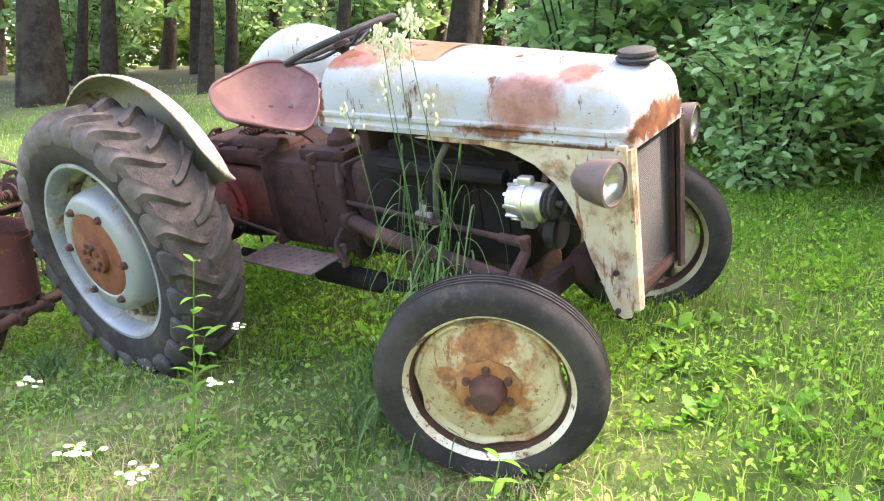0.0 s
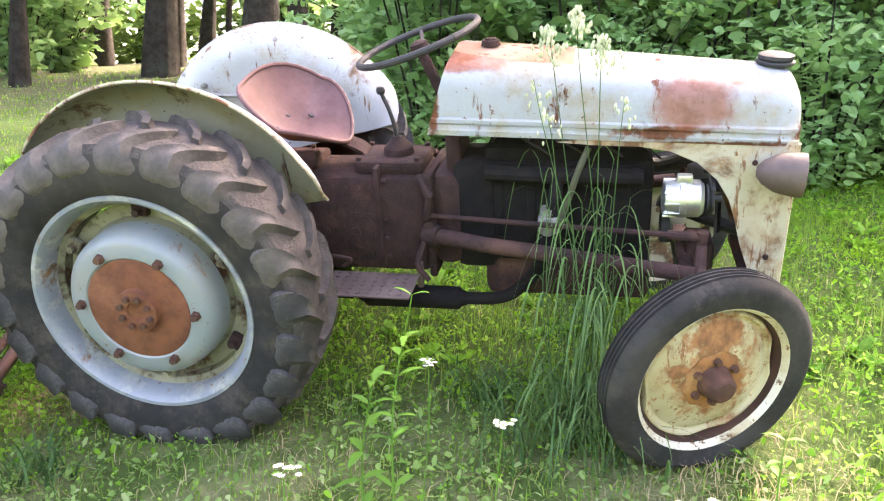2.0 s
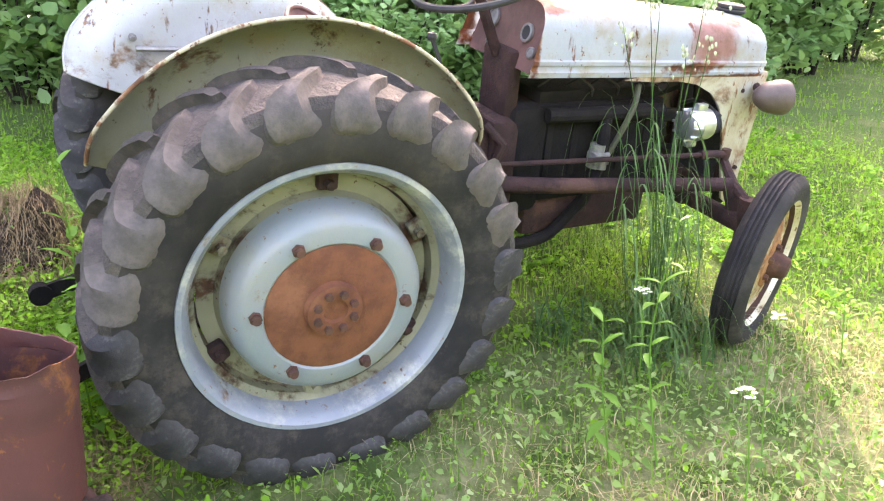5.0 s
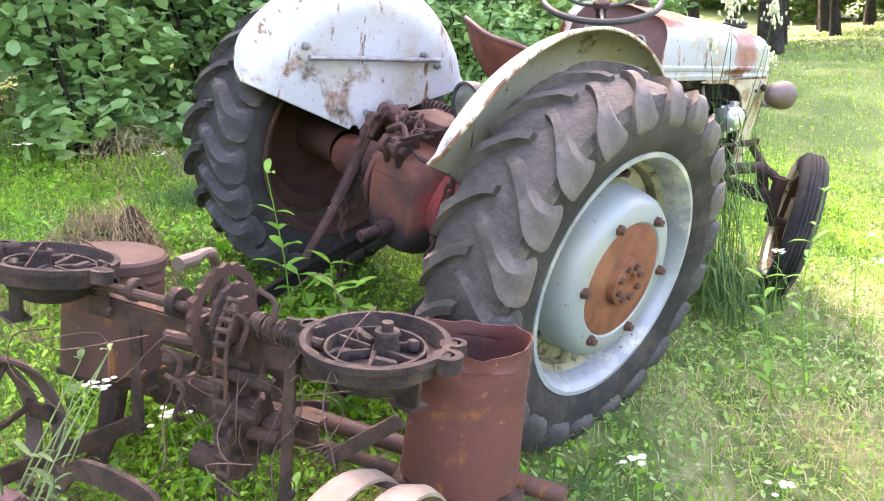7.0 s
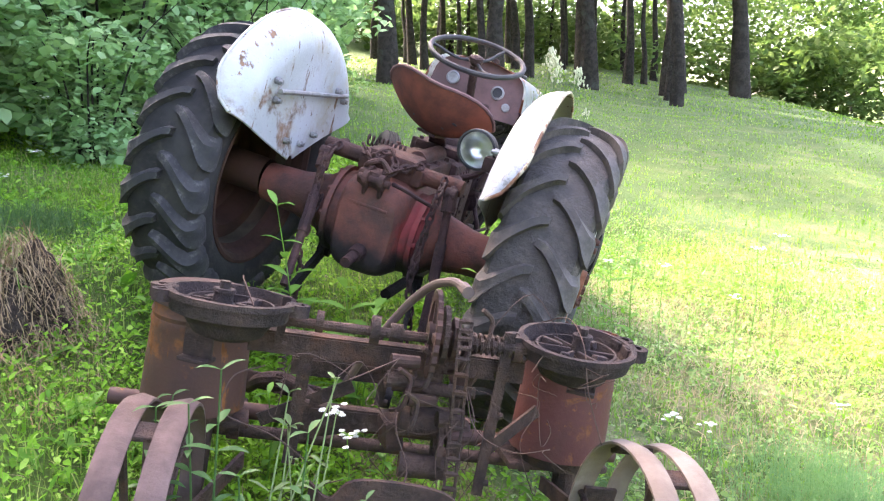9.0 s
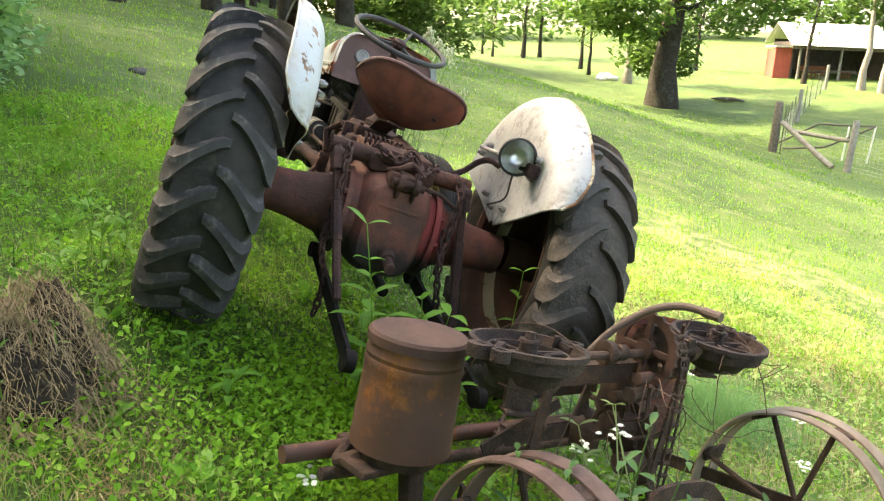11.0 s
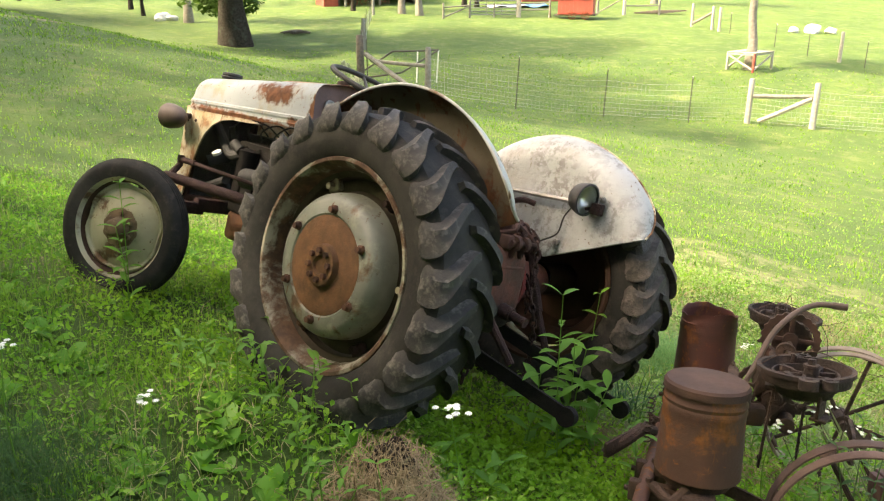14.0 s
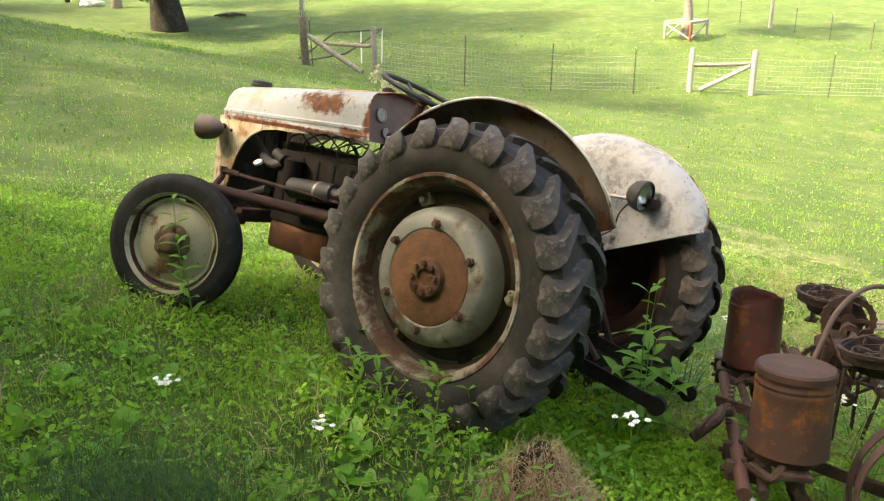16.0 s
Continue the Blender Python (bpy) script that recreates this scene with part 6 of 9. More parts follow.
tube(bm, bend([(0.05, -0.12, 0.60), (0.08, -0.16, 0.52), (0.07, -0.15, 0.46), (0.02, -0.16, 0.45)], 6), 0.0014, 5)
tube(bm, bend([(-0.40, -0.18, 0.60), (-0.46, -0.22, 0.58), (-0.47, -0.22, 0.50), (-0.36, -0.22, 0.46), (-0.28, -0.2, 0.40)], 6), 0.0014, 5)
part("wire", bm, VINE, planter, "loose bent wires")


def press_wheel(x, y, z, yaw, iron, r=0.30):
    """An open press wheel: two flat bands with spokes to one hub."""
    m = pose(x, y, z, 0, 0, yaw)
    hub = B()
    cyl(hub, m @ Vector((-0.06, 0, 0)), m @ Vector((0.06, 0, 0)), 0.034, 0.034, 16)
    cyl(hub, m @ Vector((-0.09, 0, 0)), m @ Vector((0.09, 0, 0)), 0.016, 0.016, 12)
    w = part("press_wheel", hub, IRON, planter, "open iron press wheel with two bands")
    for s in (-1, 1):
        bm = B()
        n = 48
        loops = []
        for h, dr in ((0.018, -0.006), (0.018, 0.0), (0.048, 0.008), (0.070, 0.0), (0.070, -0.006), (0.048, 0.002)):
            loops.append([m @ Vector((s * h, (r + dr) * math.cos(2 * math.pi * k / n), (r + dr) * math.sin(2 * math.pi * k / n))) for k in range(n)])
        rings(bm, loops + [loops[0]], False, False)
        bmesh.ops.remove_doubles(bm, verts=bm.verts, dist=1e-5)
        part("band", bm, iron, w, "worn iron band")
    for k in range(8):
        a = 2 * math.pi * (k + 0.3) / 8
        bm = B()
        s = 1 if k % 2 else -1
        c, d = math.cos(a), math.sin(a)
        tube(bm, [m @ Vector((s * 0.03, 0.03 * c, 0.03 * d)), m @ Vector((s * 0.044, (r - 0.002) * c, (r - 0.002) * d))], 0.0085, 7)
        box(bm, m @ Vector((0, (r - 0.012) * c, (r - 0.012) * d)), (0.085, 0.05, 0.012), (math.degrees(a) - 90, 0, yaw), 0.003)
        part("spoke", bm, IRON, w)


press_wheel(-0.585, -0.33, 0.235, 2, BAND_DARK)
press_wheel(0.455, -0.335, 0.262, 2, IRON_PALE)
bm = B()
tube(bm, bend([(-0.50, 0.50, 0.30), (-0.45, 0.42, 0.36), (-0.38, 0.40, 0.37), (-0.30, 0.36, 0.34)], 5), 0.020, 8)
box(bm, (-0.42, 0.44, 0.34), (0.30, 0.012, 0.05), (0, 0, -20), 0.003)
part("hitch_arm", bm, IRON, planter, "bent hitch arm")
bm = B()
tube(bm, [Vector((-0.40 + 0.012 * math.cos(k * 0.9), 0.37 + 0.012 * math.sin(k * 0.9), 0.33 + 0.0026 * k)) for k in range(70)], 0.0024, 5)
part("spring", bm, IRON, planter, "coil spring on the hitch")

# dead creeper wound through the planter
for k in range(22):
    r = np.random.default_rng(300 + k)
    c = Vector((r.uniform(-0.22, 0.22), r.uniform(-0.2, 0.02), r.uniform(0.28, 0.66)))
    pts = [c]
    for j in range(5):
        pts.append(pts[-1] + Vector((r.normal(0.0, 0.06), r.normal(-0.01, 0.04), r.normal(-0.025, 0.05))))
    bm = B()
    tube(bm, bend(pts, 4), 0.0014, 4, 0.0009)
    part("creeper", bm, VINE, planter, "dry brown creeper stem")

# ---- trees and shrubs ----


def leaf_cloud(rng, centres, radii, count, size, flat=0.75, ovate=False):
    """Leaves (folded, four corners and a fold) scattered in shells round centres. Returns vertices and faces."""
    k = rng.integers(0, len(centres), count)
    d = rng.normal(size=(count, 3))
    d /= np.linalg.norm(d, axis=1)[:, None]
    rad = rng.uniform(0.25, 1.0, count) ** 0.45
    pos = np.asarray(centres)[k] + d * np.asarray(radii)[k] * rad[:, None]
    a = rng.normal(size=(count, 3))
    a[:, 2] *= 0.5
    a /= np.linalg.norm(a, axis=1)[:, None]
    up = np.stack([rng.normal(0, 0.5, count), rng.normal(0, 0.5, count), np.ones(count)], 1)
    side = np.cross(a, up)
    side /= np.linalg.norm(side, axis=1)[:, None] + 1e-9
    nrm = np.cross(side, a)
    s = (size * rng.uniform(0.6, 1.3, count))[:, None]
    p0, p1 = pos - a * s * 0.5, pos + a * s * 0.55
    m0 = pos - a * s * 0.08
    l, r = m0 + side * s * 0.36 * flat + nrm * s * 0.10, m0 - side * s * 0.36 * flat + nrm * s * 0.10
    if ovate:
        u0, u1 = pos - a * s * 0.28, pos + a * s * 0.18
        w0, w1, cup = side * s * 0.34 * flat, side * s * 0.30 * flat, nrm * s * 0.09
        v = np.stack([p0, u0 - w0 + cup, u1 - w1 + cup, p1, u1 + w1 + cup, u0 + w0 + cup], 1).reshape(-1, 3)
        i = np.arange(count)[:, None] * 6
        return v, np.concatenate([i + [0, 1, 2], i + [0, 2, 3], i + [0, 3, 4], i + [0, 4, 5]])
    v = np.stack([p0, r, p1, l], 1).reshape(-1, 3)
    i = np.arange(count)[:, None] * 4
    f = np.concatenate([i + [0, 1, 2], i + [0, 2, 3]])
    return v, f


def tree(name, seed, height, r, crown_low, crown_r, leaves, leaf_size, leaf_mat, bark, lean=(0.0, 0.0)):
    """A tree about its own foot: tapered trunk with limbs, and a crown of leaves in uneven clumps."""
    rng = np.random.default_rng(seed)
    bm = B()
    top = Vector((lean[0] * height, lean[1] * height, height))
    path = [Vector((0, 0, -0.5))] + [top * (k / 8) + Vector((rng.normal(0, 0.06), rng.normal(0, 0.06), 0)) * k for k in range(0, 9)]
    loops = []
    for k, p in enumerate(path):
        q = max(0.0, (k - 1) / 8)
        rr = r * (1 - 0.85 * q) * (1.35 if k <= 1 else 1.0)
        loops.append([p + Vector((math.cos(2 * math.pi * j / 10), math.sin(2 * math.pi * j / 10), 0)) * rr * (1 + 0.08 * math.sin(3 * j)) for j in range(10)])
    rings(bm, loops)
    centres, radii = [], []
    n = 11
    for k in range(n):
        z = crown_low + (height * 0.95 - crown_low) * (k / (n - 1)) ** 0.9
        a = k * 2.4 + rng.uniform(-0.5, 0.5)
        q = (z - crown_low) / (height - crown_low)
        reach = crown_r * (0.55 + 0.6 * q) * (1.0 - 0.75 * max(0.0, q - 0.45) / 0.55) * rng.uniform(0.75, 1.15)
        base = top * ((z - 0.9) / height)
        tip = top * (z / height) + Vector((math.cos(a), math.sin(a), 0.25)) * reach
        tube(bm, bend([base, base.lerp(tip, 0.5) + Vector((0, 0, -0.1)), tip], 3), max(0.02, r * 0.32 * (1 - 0.7 * q)), 5, 0.012)
        for j in range(3):
            c = base.lerp(tip, 0.55 + 0.25 * j) + Vector(rng.normal(0, 0.35, 3))
            centres.append(tuple(c))
            s = crown_r * rng.uniform(0.24, 0.42)
            radii.append((s, s, s * 0.6))
    ob = empty(name, Matrix.Identity(4), "", "tree")
    part("trunk", bm, bark, ob, smooth=60)
    v, f = leaf_cloud(rng, centres, radii, leaves, leaf_size)
    crown = new("crown", mesh_of("crown", v, f, leaf_mat, False))
    crown.parent = ob
    return ob


def plant_tree(src, x, y, scale, yaw, label, sink=0.0):
    m = Matrix.Translation((x, y, float(ground_z(x, y)) - sink)) @ Matrix.Rotation(radians(yaw), 4, "Z") @ Matrix.Diagonal((scale, scale, scale, 1))
    ob = copy_thing(src, m)
    return tagged(ob, label, "tree", "trees of the wood")


def drop_source(ob):
    for o in list(ob.children_recursive) + [ob]:
        bpy.data.objects.remove(o)


rng = np.random.default_rng(7)
OAK = tree("tree", 11, 15.0, 0.26, 5.0, 4.2, 1900, 0.34, LEAF, BARK)
SLIM = tree("tree", 12, 17.0, 0.17, 7.0, 2.8, 1300, 0.34, LEAF, BARK, (0.02, 0.01))
WILD = tree("tree", 13, 13.0, 0.13, 4.5, 2.6, 1100, 0.32, LEAF, BARK, (-0.04, 0.03))
OPEN = tree("tree", 14, 15.0, 0.26, 6.0, 4.0, 800, 0.34, LEAF, BARK)
OPEN_SLIM = tree("tree", 15, 17.0, 0.17, 8.0, 2.8, 600, 0.34, LEAF, BARK, (0.02, 0.01))
# SHADE and HIGH crowns stand above view, placed to shade tractor and lawns.
SHADE = tree("tree", 16, 13.0, 0.17, 7.0, 2.5, 3300, 0.44, LEAF, BARK)
HIGH = tree("tree", 17, 15.0, 0.25, 8.6, 3.6, 1050, 0.34, LEAF, BARK)
near_wood = [(HIGH, -7.8, 6.6, 0.92), (OAK, -4.8, -12.2, 1.35), (SLIM, -11.9, -17.2, 1.25), (OAK, -11.7, -7.5, 1.15), (WILD, -9.4, -8.9, 1.1), (OPEN, -9.7, -4.4, 1.1), (OPEN_SLIM, -8.8, 1.0, 1.0), (HIGH, -7.6, 4.4, 0.88),
             (WILD, -6.6, -9.6, 1.0), (SHADE, -11.0, -21.5, 1.0), (SHADE, -8.2, -17.2, 0.9), (HIGH, -13.5, -2.0, 1.15), (SHADE, -15.5, -8.5, 1.1), (SHADE, -18.5, -11.0, 1.15), (SHADE, -20.0, -6.5, 1.2), (SHADE, -12.0, -4.6, 1.15), (OAK, -16.5, 0.5, 1.1), (OAK, -17.0, -5.0, 1.1), (SLIM, -7.5, -14.5, 1.0), (OPEN, -10.5, 8.5, 1.0), (OPEN_SLIM, -6.2, 10.5, 0.5),
             (HIGH, -5.8, 17.0, 0.95), (HIGH, -3.6, 20.5, 1.0), (SHADE, -7.4, 21.5, 1.0), (HIGH, -1.2, 25.0, 1.05), (SHADE, -13.8, -8.6, 1.05), (SHADE, -14.6, -13.0, 1.05), (SHADE, -12.6, -16.6, 1.0), (HIGH, -16.2, -19.0, 1.0)]
for src, x, y, s in near_wood:
    plant_tree(src, x, y, s, rng.uniform(0, 360), "dark-barked tree at the edge of the wood")
placed = [(x, y) for _, x, y, _ in near_wood]
# Tall trees added for the shade that falls on the lower lawn.
for x, y, k in ((1.8, 33.5, 2.2), (5.0, 39.0, 2.3), (-2.5, 37.0, 2.2)):
    plant_tree(SHADE, x, y, k, rng.uniform(0, 360), "very tall straight tree added at the upper lawn's end for shade")
    placed.append((x, y))
zones = [((-34, -14), (-34, 30), 40), ((-14, 2), (-40, -17), 12), ((-16, 3.0), (21, 58), 38), ((-16, -7), (13, 22), 7)]
for (x0, x1), (y0, y1), n in zones:
    k = 0
    while k < n:
        x, y = rng.uniform(x0, x1), rng.uniform(y0, y1)
        if all((x - a) ** 2 + (y - b) ** 2 > 6.0 for a, b in placed):
            placed.append((x, y))
            plant_tree((OAK, SLIM, WILD, SLIM)[k % 4] if y1 < 25 or x0 < -20 else SHADE, x, y, rng.uniform(0.75, 1.25) * (0.7 if x > -17 and 11 < y < 18 else 1.0), rng.uniform(0, 360), "tall thin-trunked tree deep in the wood")
            k += 1
LAWN_TREE = tree("tree", 21, 20.0, 0.85, 2.8, 9.5, 18000, 0.55, LEAF, BARK, (0.02, 0.0))
PALE_TREE = tree("tree", 22, 15.0, 0.34, 7.0, 3.6, 3600, 0.45, LEAF, BARK_PALE)
m = Matrix.Translation((25.5, 41.8, float(ground_z(25.5, 41.8)))) @ Matrix.Rotation(radians(40), 4, "Z")
tagged(copy_thing(LAWN_TREE, m), "broad shade tree on the sunny lawn", "tree")
for x, y, s, pale in ((29.5, 61.8, 0.9, 0), (30.0, 55.5, 1.0, 1), (29.6, 79.2, 0.9, 0), (26.4, 80.2, 0.8, 0), (45.2, 53.6, 0.8, 0), (55.3, 49.3, 0.9, 0), (56.0, 48.3, 0.8, 0), (30.4, 81.5, 1.0, 0), (32.0, 80.5, 0.9, 0), (26.4, 84, 0.8, 0), (31.2, 67.4, 0.8, 0),
                      (42, 65, 0.8, 0), (46.8, 49.0, 0.9, 1), (47.0, 47.0, 0.9, 1), (74.6, 40, 1.0, 1), (41.9, 15.9, 0.85, 1), (17, 92, 1.2, 0), (22, 95, 1.1, 0), (12, 88, 1.2, 0)):
    tagged(plant_tree(PALE_TREE if pale else OAK, x, y, s * (0.62 if not pale and x <= 30 else 0.9), rng.uniform(0, 360), "shade tree standing on the far lawn"), group="trees on the lawn")
for o in (SHADE, HIGH, OPEN, OPEN_SLIM, OAK, SLIM, WILD, LAWN_TREE, PALE_TREE):
    drop_source(o)

# far leaf walls of the wood
cs, rs = [], []
for k in range(260):
    x, y = -38 + rng.normal(0, 4), rng.uniform(-60, 70)
    cs.append((x, y, float(ground_z(x, y)) + rng.uniform(0.3, 15) * rng.random() ** 0.3))
    rs.append((3.4, 4.2, 2.2))
for k in range(150):
    x, y = -31 + rng.normal(0, 3), rng.uniform(-50, 50)
    cs.append((x, y, float(ground_z(x, y)) + rng.uniform(0.3, 2.6)))
    rs.append((2.5, 3.5, 1.3))
for k in range(170):
    x, y = rng.uniform(-34, 22), 66 + rng.normal(0, 4)
    cs.append((x, y, float(ground_z(x, y)) + rng.uniform(0.5, 12)))
    rs.append((3.4, 3.0, 1.8))
for k in range(190):
    x, y = rng.uniform(-34, 16), 60 + rng.normal(0, 4)
    cs.append((x, y, float(ground_z(x, y)) + rng.uniform(0.2, 4.5)))
    rs.append((2.8, 2.4, 1.5))
for k in range(230):
    x, y = rng.uniform(-44, 14), -44 + rng.normal(0, 4)
    cs.append((x, y, float(ground_z(x, y)) + rng.uniform(0.3, 10)))
    rs.append((3.4, 3.0, 1.8))
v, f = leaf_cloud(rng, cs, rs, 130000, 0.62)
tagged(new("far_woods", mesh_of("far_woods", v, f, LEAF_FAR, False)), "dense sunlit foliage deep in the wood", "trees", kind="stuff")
cs, rs = [], []
for k in range(170):
    a = rng.uniform(-0.25, 1.35)
    x, y = 150 * math.cos(a), 150 * math.sin(a)
    if a > 1.2:
        x, y = x * 0.85, y * 0.85
    cs.append((x + rng.normal(0, 6), y + rng.normal(0, 6), float(ground_z(x, y)) + rng.uniform(1, 14)))
    rs.append((8, 8, 3.5))
v, f = leaf_cloud(rng, cs, rs, 24000, 1.6)
tagged(new("tree_line", mesh_of("tree_line", v, f, LEAF, False)), "far line of dark green trees", "trees", kind="stuff")


def shrub(seed, height, spread, leaves, size):
    """A leafy shrub about its own foot: canes and leaves in uneven tiers."""
    rng = np.random.default_rng(seed)
    bm = B()
    cs, rs = [], []
    for k in range(16):
        a, reach, h = k * 2.4, spread * rng.uniform(0.3, 1.0), height * rng.uniform(0.45, 1.0)
        tip = Vector((math.cos(a) * reach, math.sin(a) * reach, h))
        tube(bm, bend([(0.1 * math.cos(a), 0.1 * math.sin(a), -0.1), tip * 0.55 + Vector((0, 0, 0.25)), tip], 4), 0.013, 5, 0.004)
        for j in range(4):
            c = tip * (0.14 + 0.27 * j) + Vector((rng.normal(0, 0.16), rng.normal(0, 0.16), rng.normal(0.1, 0.12)))
            cs.append(tuple(c))
            s = rng.uniform(0.22, 0.40)
            rs.append((s, s, s * 0.7))
    ob = empty("shrub", Matrix.Identity(4), "", "shrub")
    part("cane_tuft", bm, BARK, ob)
    v, f = leaf_cloud(rng, cs, rs, leaves, size, 1.0, True)
    foliage = new("foliage", mesh_of("foliage", v, f, LEAF_BUSH, False))
    foliage.parent = ob
    return ob


SHRUBS = [shrub(31, 2.6, 1.1, 4300, 0.11), shrub(32, 3.2, 1.2, 4800, 0.12), shrub(33, 1.7, 1.0, 3600, 0.092), shrub(34, 2.6, 1.3, 1300, 0.2)]
hedge = [(-3.2, 0.1, 1, 0.9), (-3.4, 1.3, 1, 1.0), (-2.9, 2.4, 0, 1.0), (-3.1, 3.4, 1, 1.0), (-3.5, 4.6, 1, 1.1), (-3.3, 5.9, 0, 1.1), (-4.6, 0.6, 1, 1.2), (-4.8, 2.2, 1, 1.2), (-4.9, 3.9, 1, 1.25), (-4.4, 5.6, 1, 1.2),
         (-2.5, 1.6, 2, 0.7), (-2.3, 2.8, 2, 0.8), (-2.4, 3.9, 2, 0.9), (-2.6, 5.0, 2, 1.0), (-4.9, -0.7, 0, 1.0), (-3.6, 7.3, 1, 1.1), (-5.5, 7.6, 1, 1.3), (-6.4, -0.2, 1, 1.05), (-6.5, 1.9, 1, 1.1), (-6.6, 5.4, 1, 1.1), (-4.3, 9.0, 0, 1.2),
         (-12.5, -11.5, 3, 1.2), (-15, -6, 3, 1.3), (-14.5, -12, 3, 1.4), (-9.0, -19.0, 3, 1.3), (-11.5, -21.5, 3, 1.5), (-14.5, -19.0, 3, 1.4), (-17.5, -15.5, 3, 1.5), (-6.0, -21.5, 3, 1.4), (-3.5, -24.0, 3, 1.5), (-18.0, -22.0, 3, 1.7)]
for x, y, k, s in hedge:
    m = Matrix.Translation((x, y, float(ground_z(x, y)))) @ Matrix.Rotation(rng.uniform(0, 6.28), 4, "Z") @ Matrix.Diagonal((s, s, s, 1))
    tagged(copy_thing(SHRUBS[k], m), "dense green shrub with broad leaves by the wood" if k < 2 else "shrub of the shady undergrowth" if k == 3 else "low leafy shrub at the hedge's edge", "shrub", "shrubs of the hedge")
for o in SHRUBS:
    drop_source(o)

# ---- the lawn's grass and weeds ----


def blades(rng, x, y, height, width, lean=0.5, curl=0.6):
    """Bent grass blades at x, y. Returns vertices and triangles."""
    n = len(x)
    z = ground_z(x, y) - 0.004
    a = rng.uniform(0, 2 * math.pi, n)
    out = np.stack([np.cos(a), np.sin(a), np.zeros(n)], 1)
    b = a + math.pi / 2 + rng.normal(0, 0.3, n)
    side = np.stack([np.cos(b), np.sin(b), np.zeros(n)], 1) * (width * 0.5)[:, None]
    foot = np.stack([x, y, z], 1)
    ln = (rng.uniform(0.1, 1.0, n) * lean)[:, None]
    up = np.array([0, 0, 1.0])
    h = height[:, None]
    mid = foot + up * h * 0.55 + out * h * ln * 0.30
    tip = foot + up * h * (1 - 0.25 * ln) + out * h * ln * (0.5 + curl)
    v = np.stack([foot - side, foot + side, mid + side * 0.8, mid - side * 0.8, tip], 1).reshape(-1, 3)
    i = np.arange(n)[:, None] * 5
    f = np.concatenate([i + [0, 1, 2], i + [0, 2, 3], i + [3, 2, 4]])
    return v, f


def patch(x, y, k=1.0, s=0.0):
    """A smooth field between 0 and 1 that makes tufts and thin spots."""
    return 0.5 + 0.25 * (np.sin(2.1 * k * x + 1.3 * k * y + s) + np.sin(3.3 * k * y - 1.7 * k * x + 2 * s + 1)) * np.cos(0.9 * k * x + 0.4 * s)


def field(x, y):
    """1 round the tractor, thinning out to 0 towards the open lawn."""
    r = np.hypot((x - 0.3) / 4.4, (y - 0.3) / 4.7)
    return np.clip((1.06 - r) / 0.4, 0, 1)


def dry(x, y):
    """1 on the downhill side, where the lawn is thin and sun-bleached, 0 elsewhere."""
    return np.clip((x - 0.35 + 0.25 * np.sin(1.7 * y)) / 0.5, 0, 1)


rng = np.random.default_rng(3)
n = 175000
x, y = rng.uniform(-4.2, 4.8, n), rng.uniform(-4.5, 5.1, n)
keep = rng.random(n) < (0.40 + 0.75 * patch(x, y, 1.6)) * field(x, y) * (0.72 + 0.2 * dry(x, y))
x, y = x[keep], y[keep]
tuft = patch(x, y, 1.1, 2.0)
h = (0.03 + 0.09 * rng.random(len(x)) ** 1.8) * (0.6 + 0.9 * tuft) * (1 - 0.25 * dry(x, y))
v1, f1 = blades(rng, x, y, h, rng.uniform(0.0025, 0.0055, len(x)), 0.9, 0.8)
n = 70000
r, a = 2.8 + 16 * rng.random(n) ** 1.5, rng.uniform(0, 2 * math.pi, n)
x, y = r * np.cos(a), r * np.sin(a)
keep = (rng.random(n) < 0.25) | (y > -10.5) | (x > 0)
r, x, y, n = r[keep], x[keep], y[keep], int(keep.sum())
h = (0.03 + 0.055 * rng.random(n) ** 1.8) * (0.6 + 0.8 * patch(x, y, 0.7))
v2, f2 = blades(rng, x, y, h, rng.uniform(0.006, 0.012, n) * (0.6 + r / 9))
n = 24000
r, a = 17 + 30 * rng.random(n) ** 1.2, rng.uniform(-0.5, 2.3, n)
x, y = r * np.cos(a), r * np.sin(a)
h = (0.04 + 0.05 * rng.random(n)) * (0.5 + patch(x, y, 0.4))
v3, f3 = blades(rng, x, y, h, rng.uniform(0.02, 0.045, n) * r / 18)
lawn = new("lawn_grass", mesh_of("lawn_grass", np.concatenate([v1, v2, v3]), np.concatenate([f1, f2 + len(v1), f3 + len(v1) + len(v2)]), GRASS, False))
tagged(lawn, "short green grass blades over the whole slope", "grass", kind="stuff")


n = 210000
x, y = rng.uniform(-3.4, 4.2, n), rng.uniform(-3.8, 4.4, n)
keep = rng.random(n) < (0.06 + 0.08 * dry(x, y) + 0.95 * np.clip(patch(x, y, 1.3, 5.0) * 1.9 - 0.75, 0, 1)) * np.clip(0.15 + 0.5 * dry(x, y), 0.08, 1) * field(x, y)
x, y = x[keep], y[keep]
v1, f1 = blades(rng, x, y, rng.uniform(0.03, 0.09, len(x)), rng.uniform(0.002, 0.0045, len(x)), 1.6, 1.2)
tagged(new("dry_thatch", mesh_of("dry_thatch", v1, f1, THATCH, False)), "dry yellow stalks lying between the green blades", "dry grass", kind="stuff")


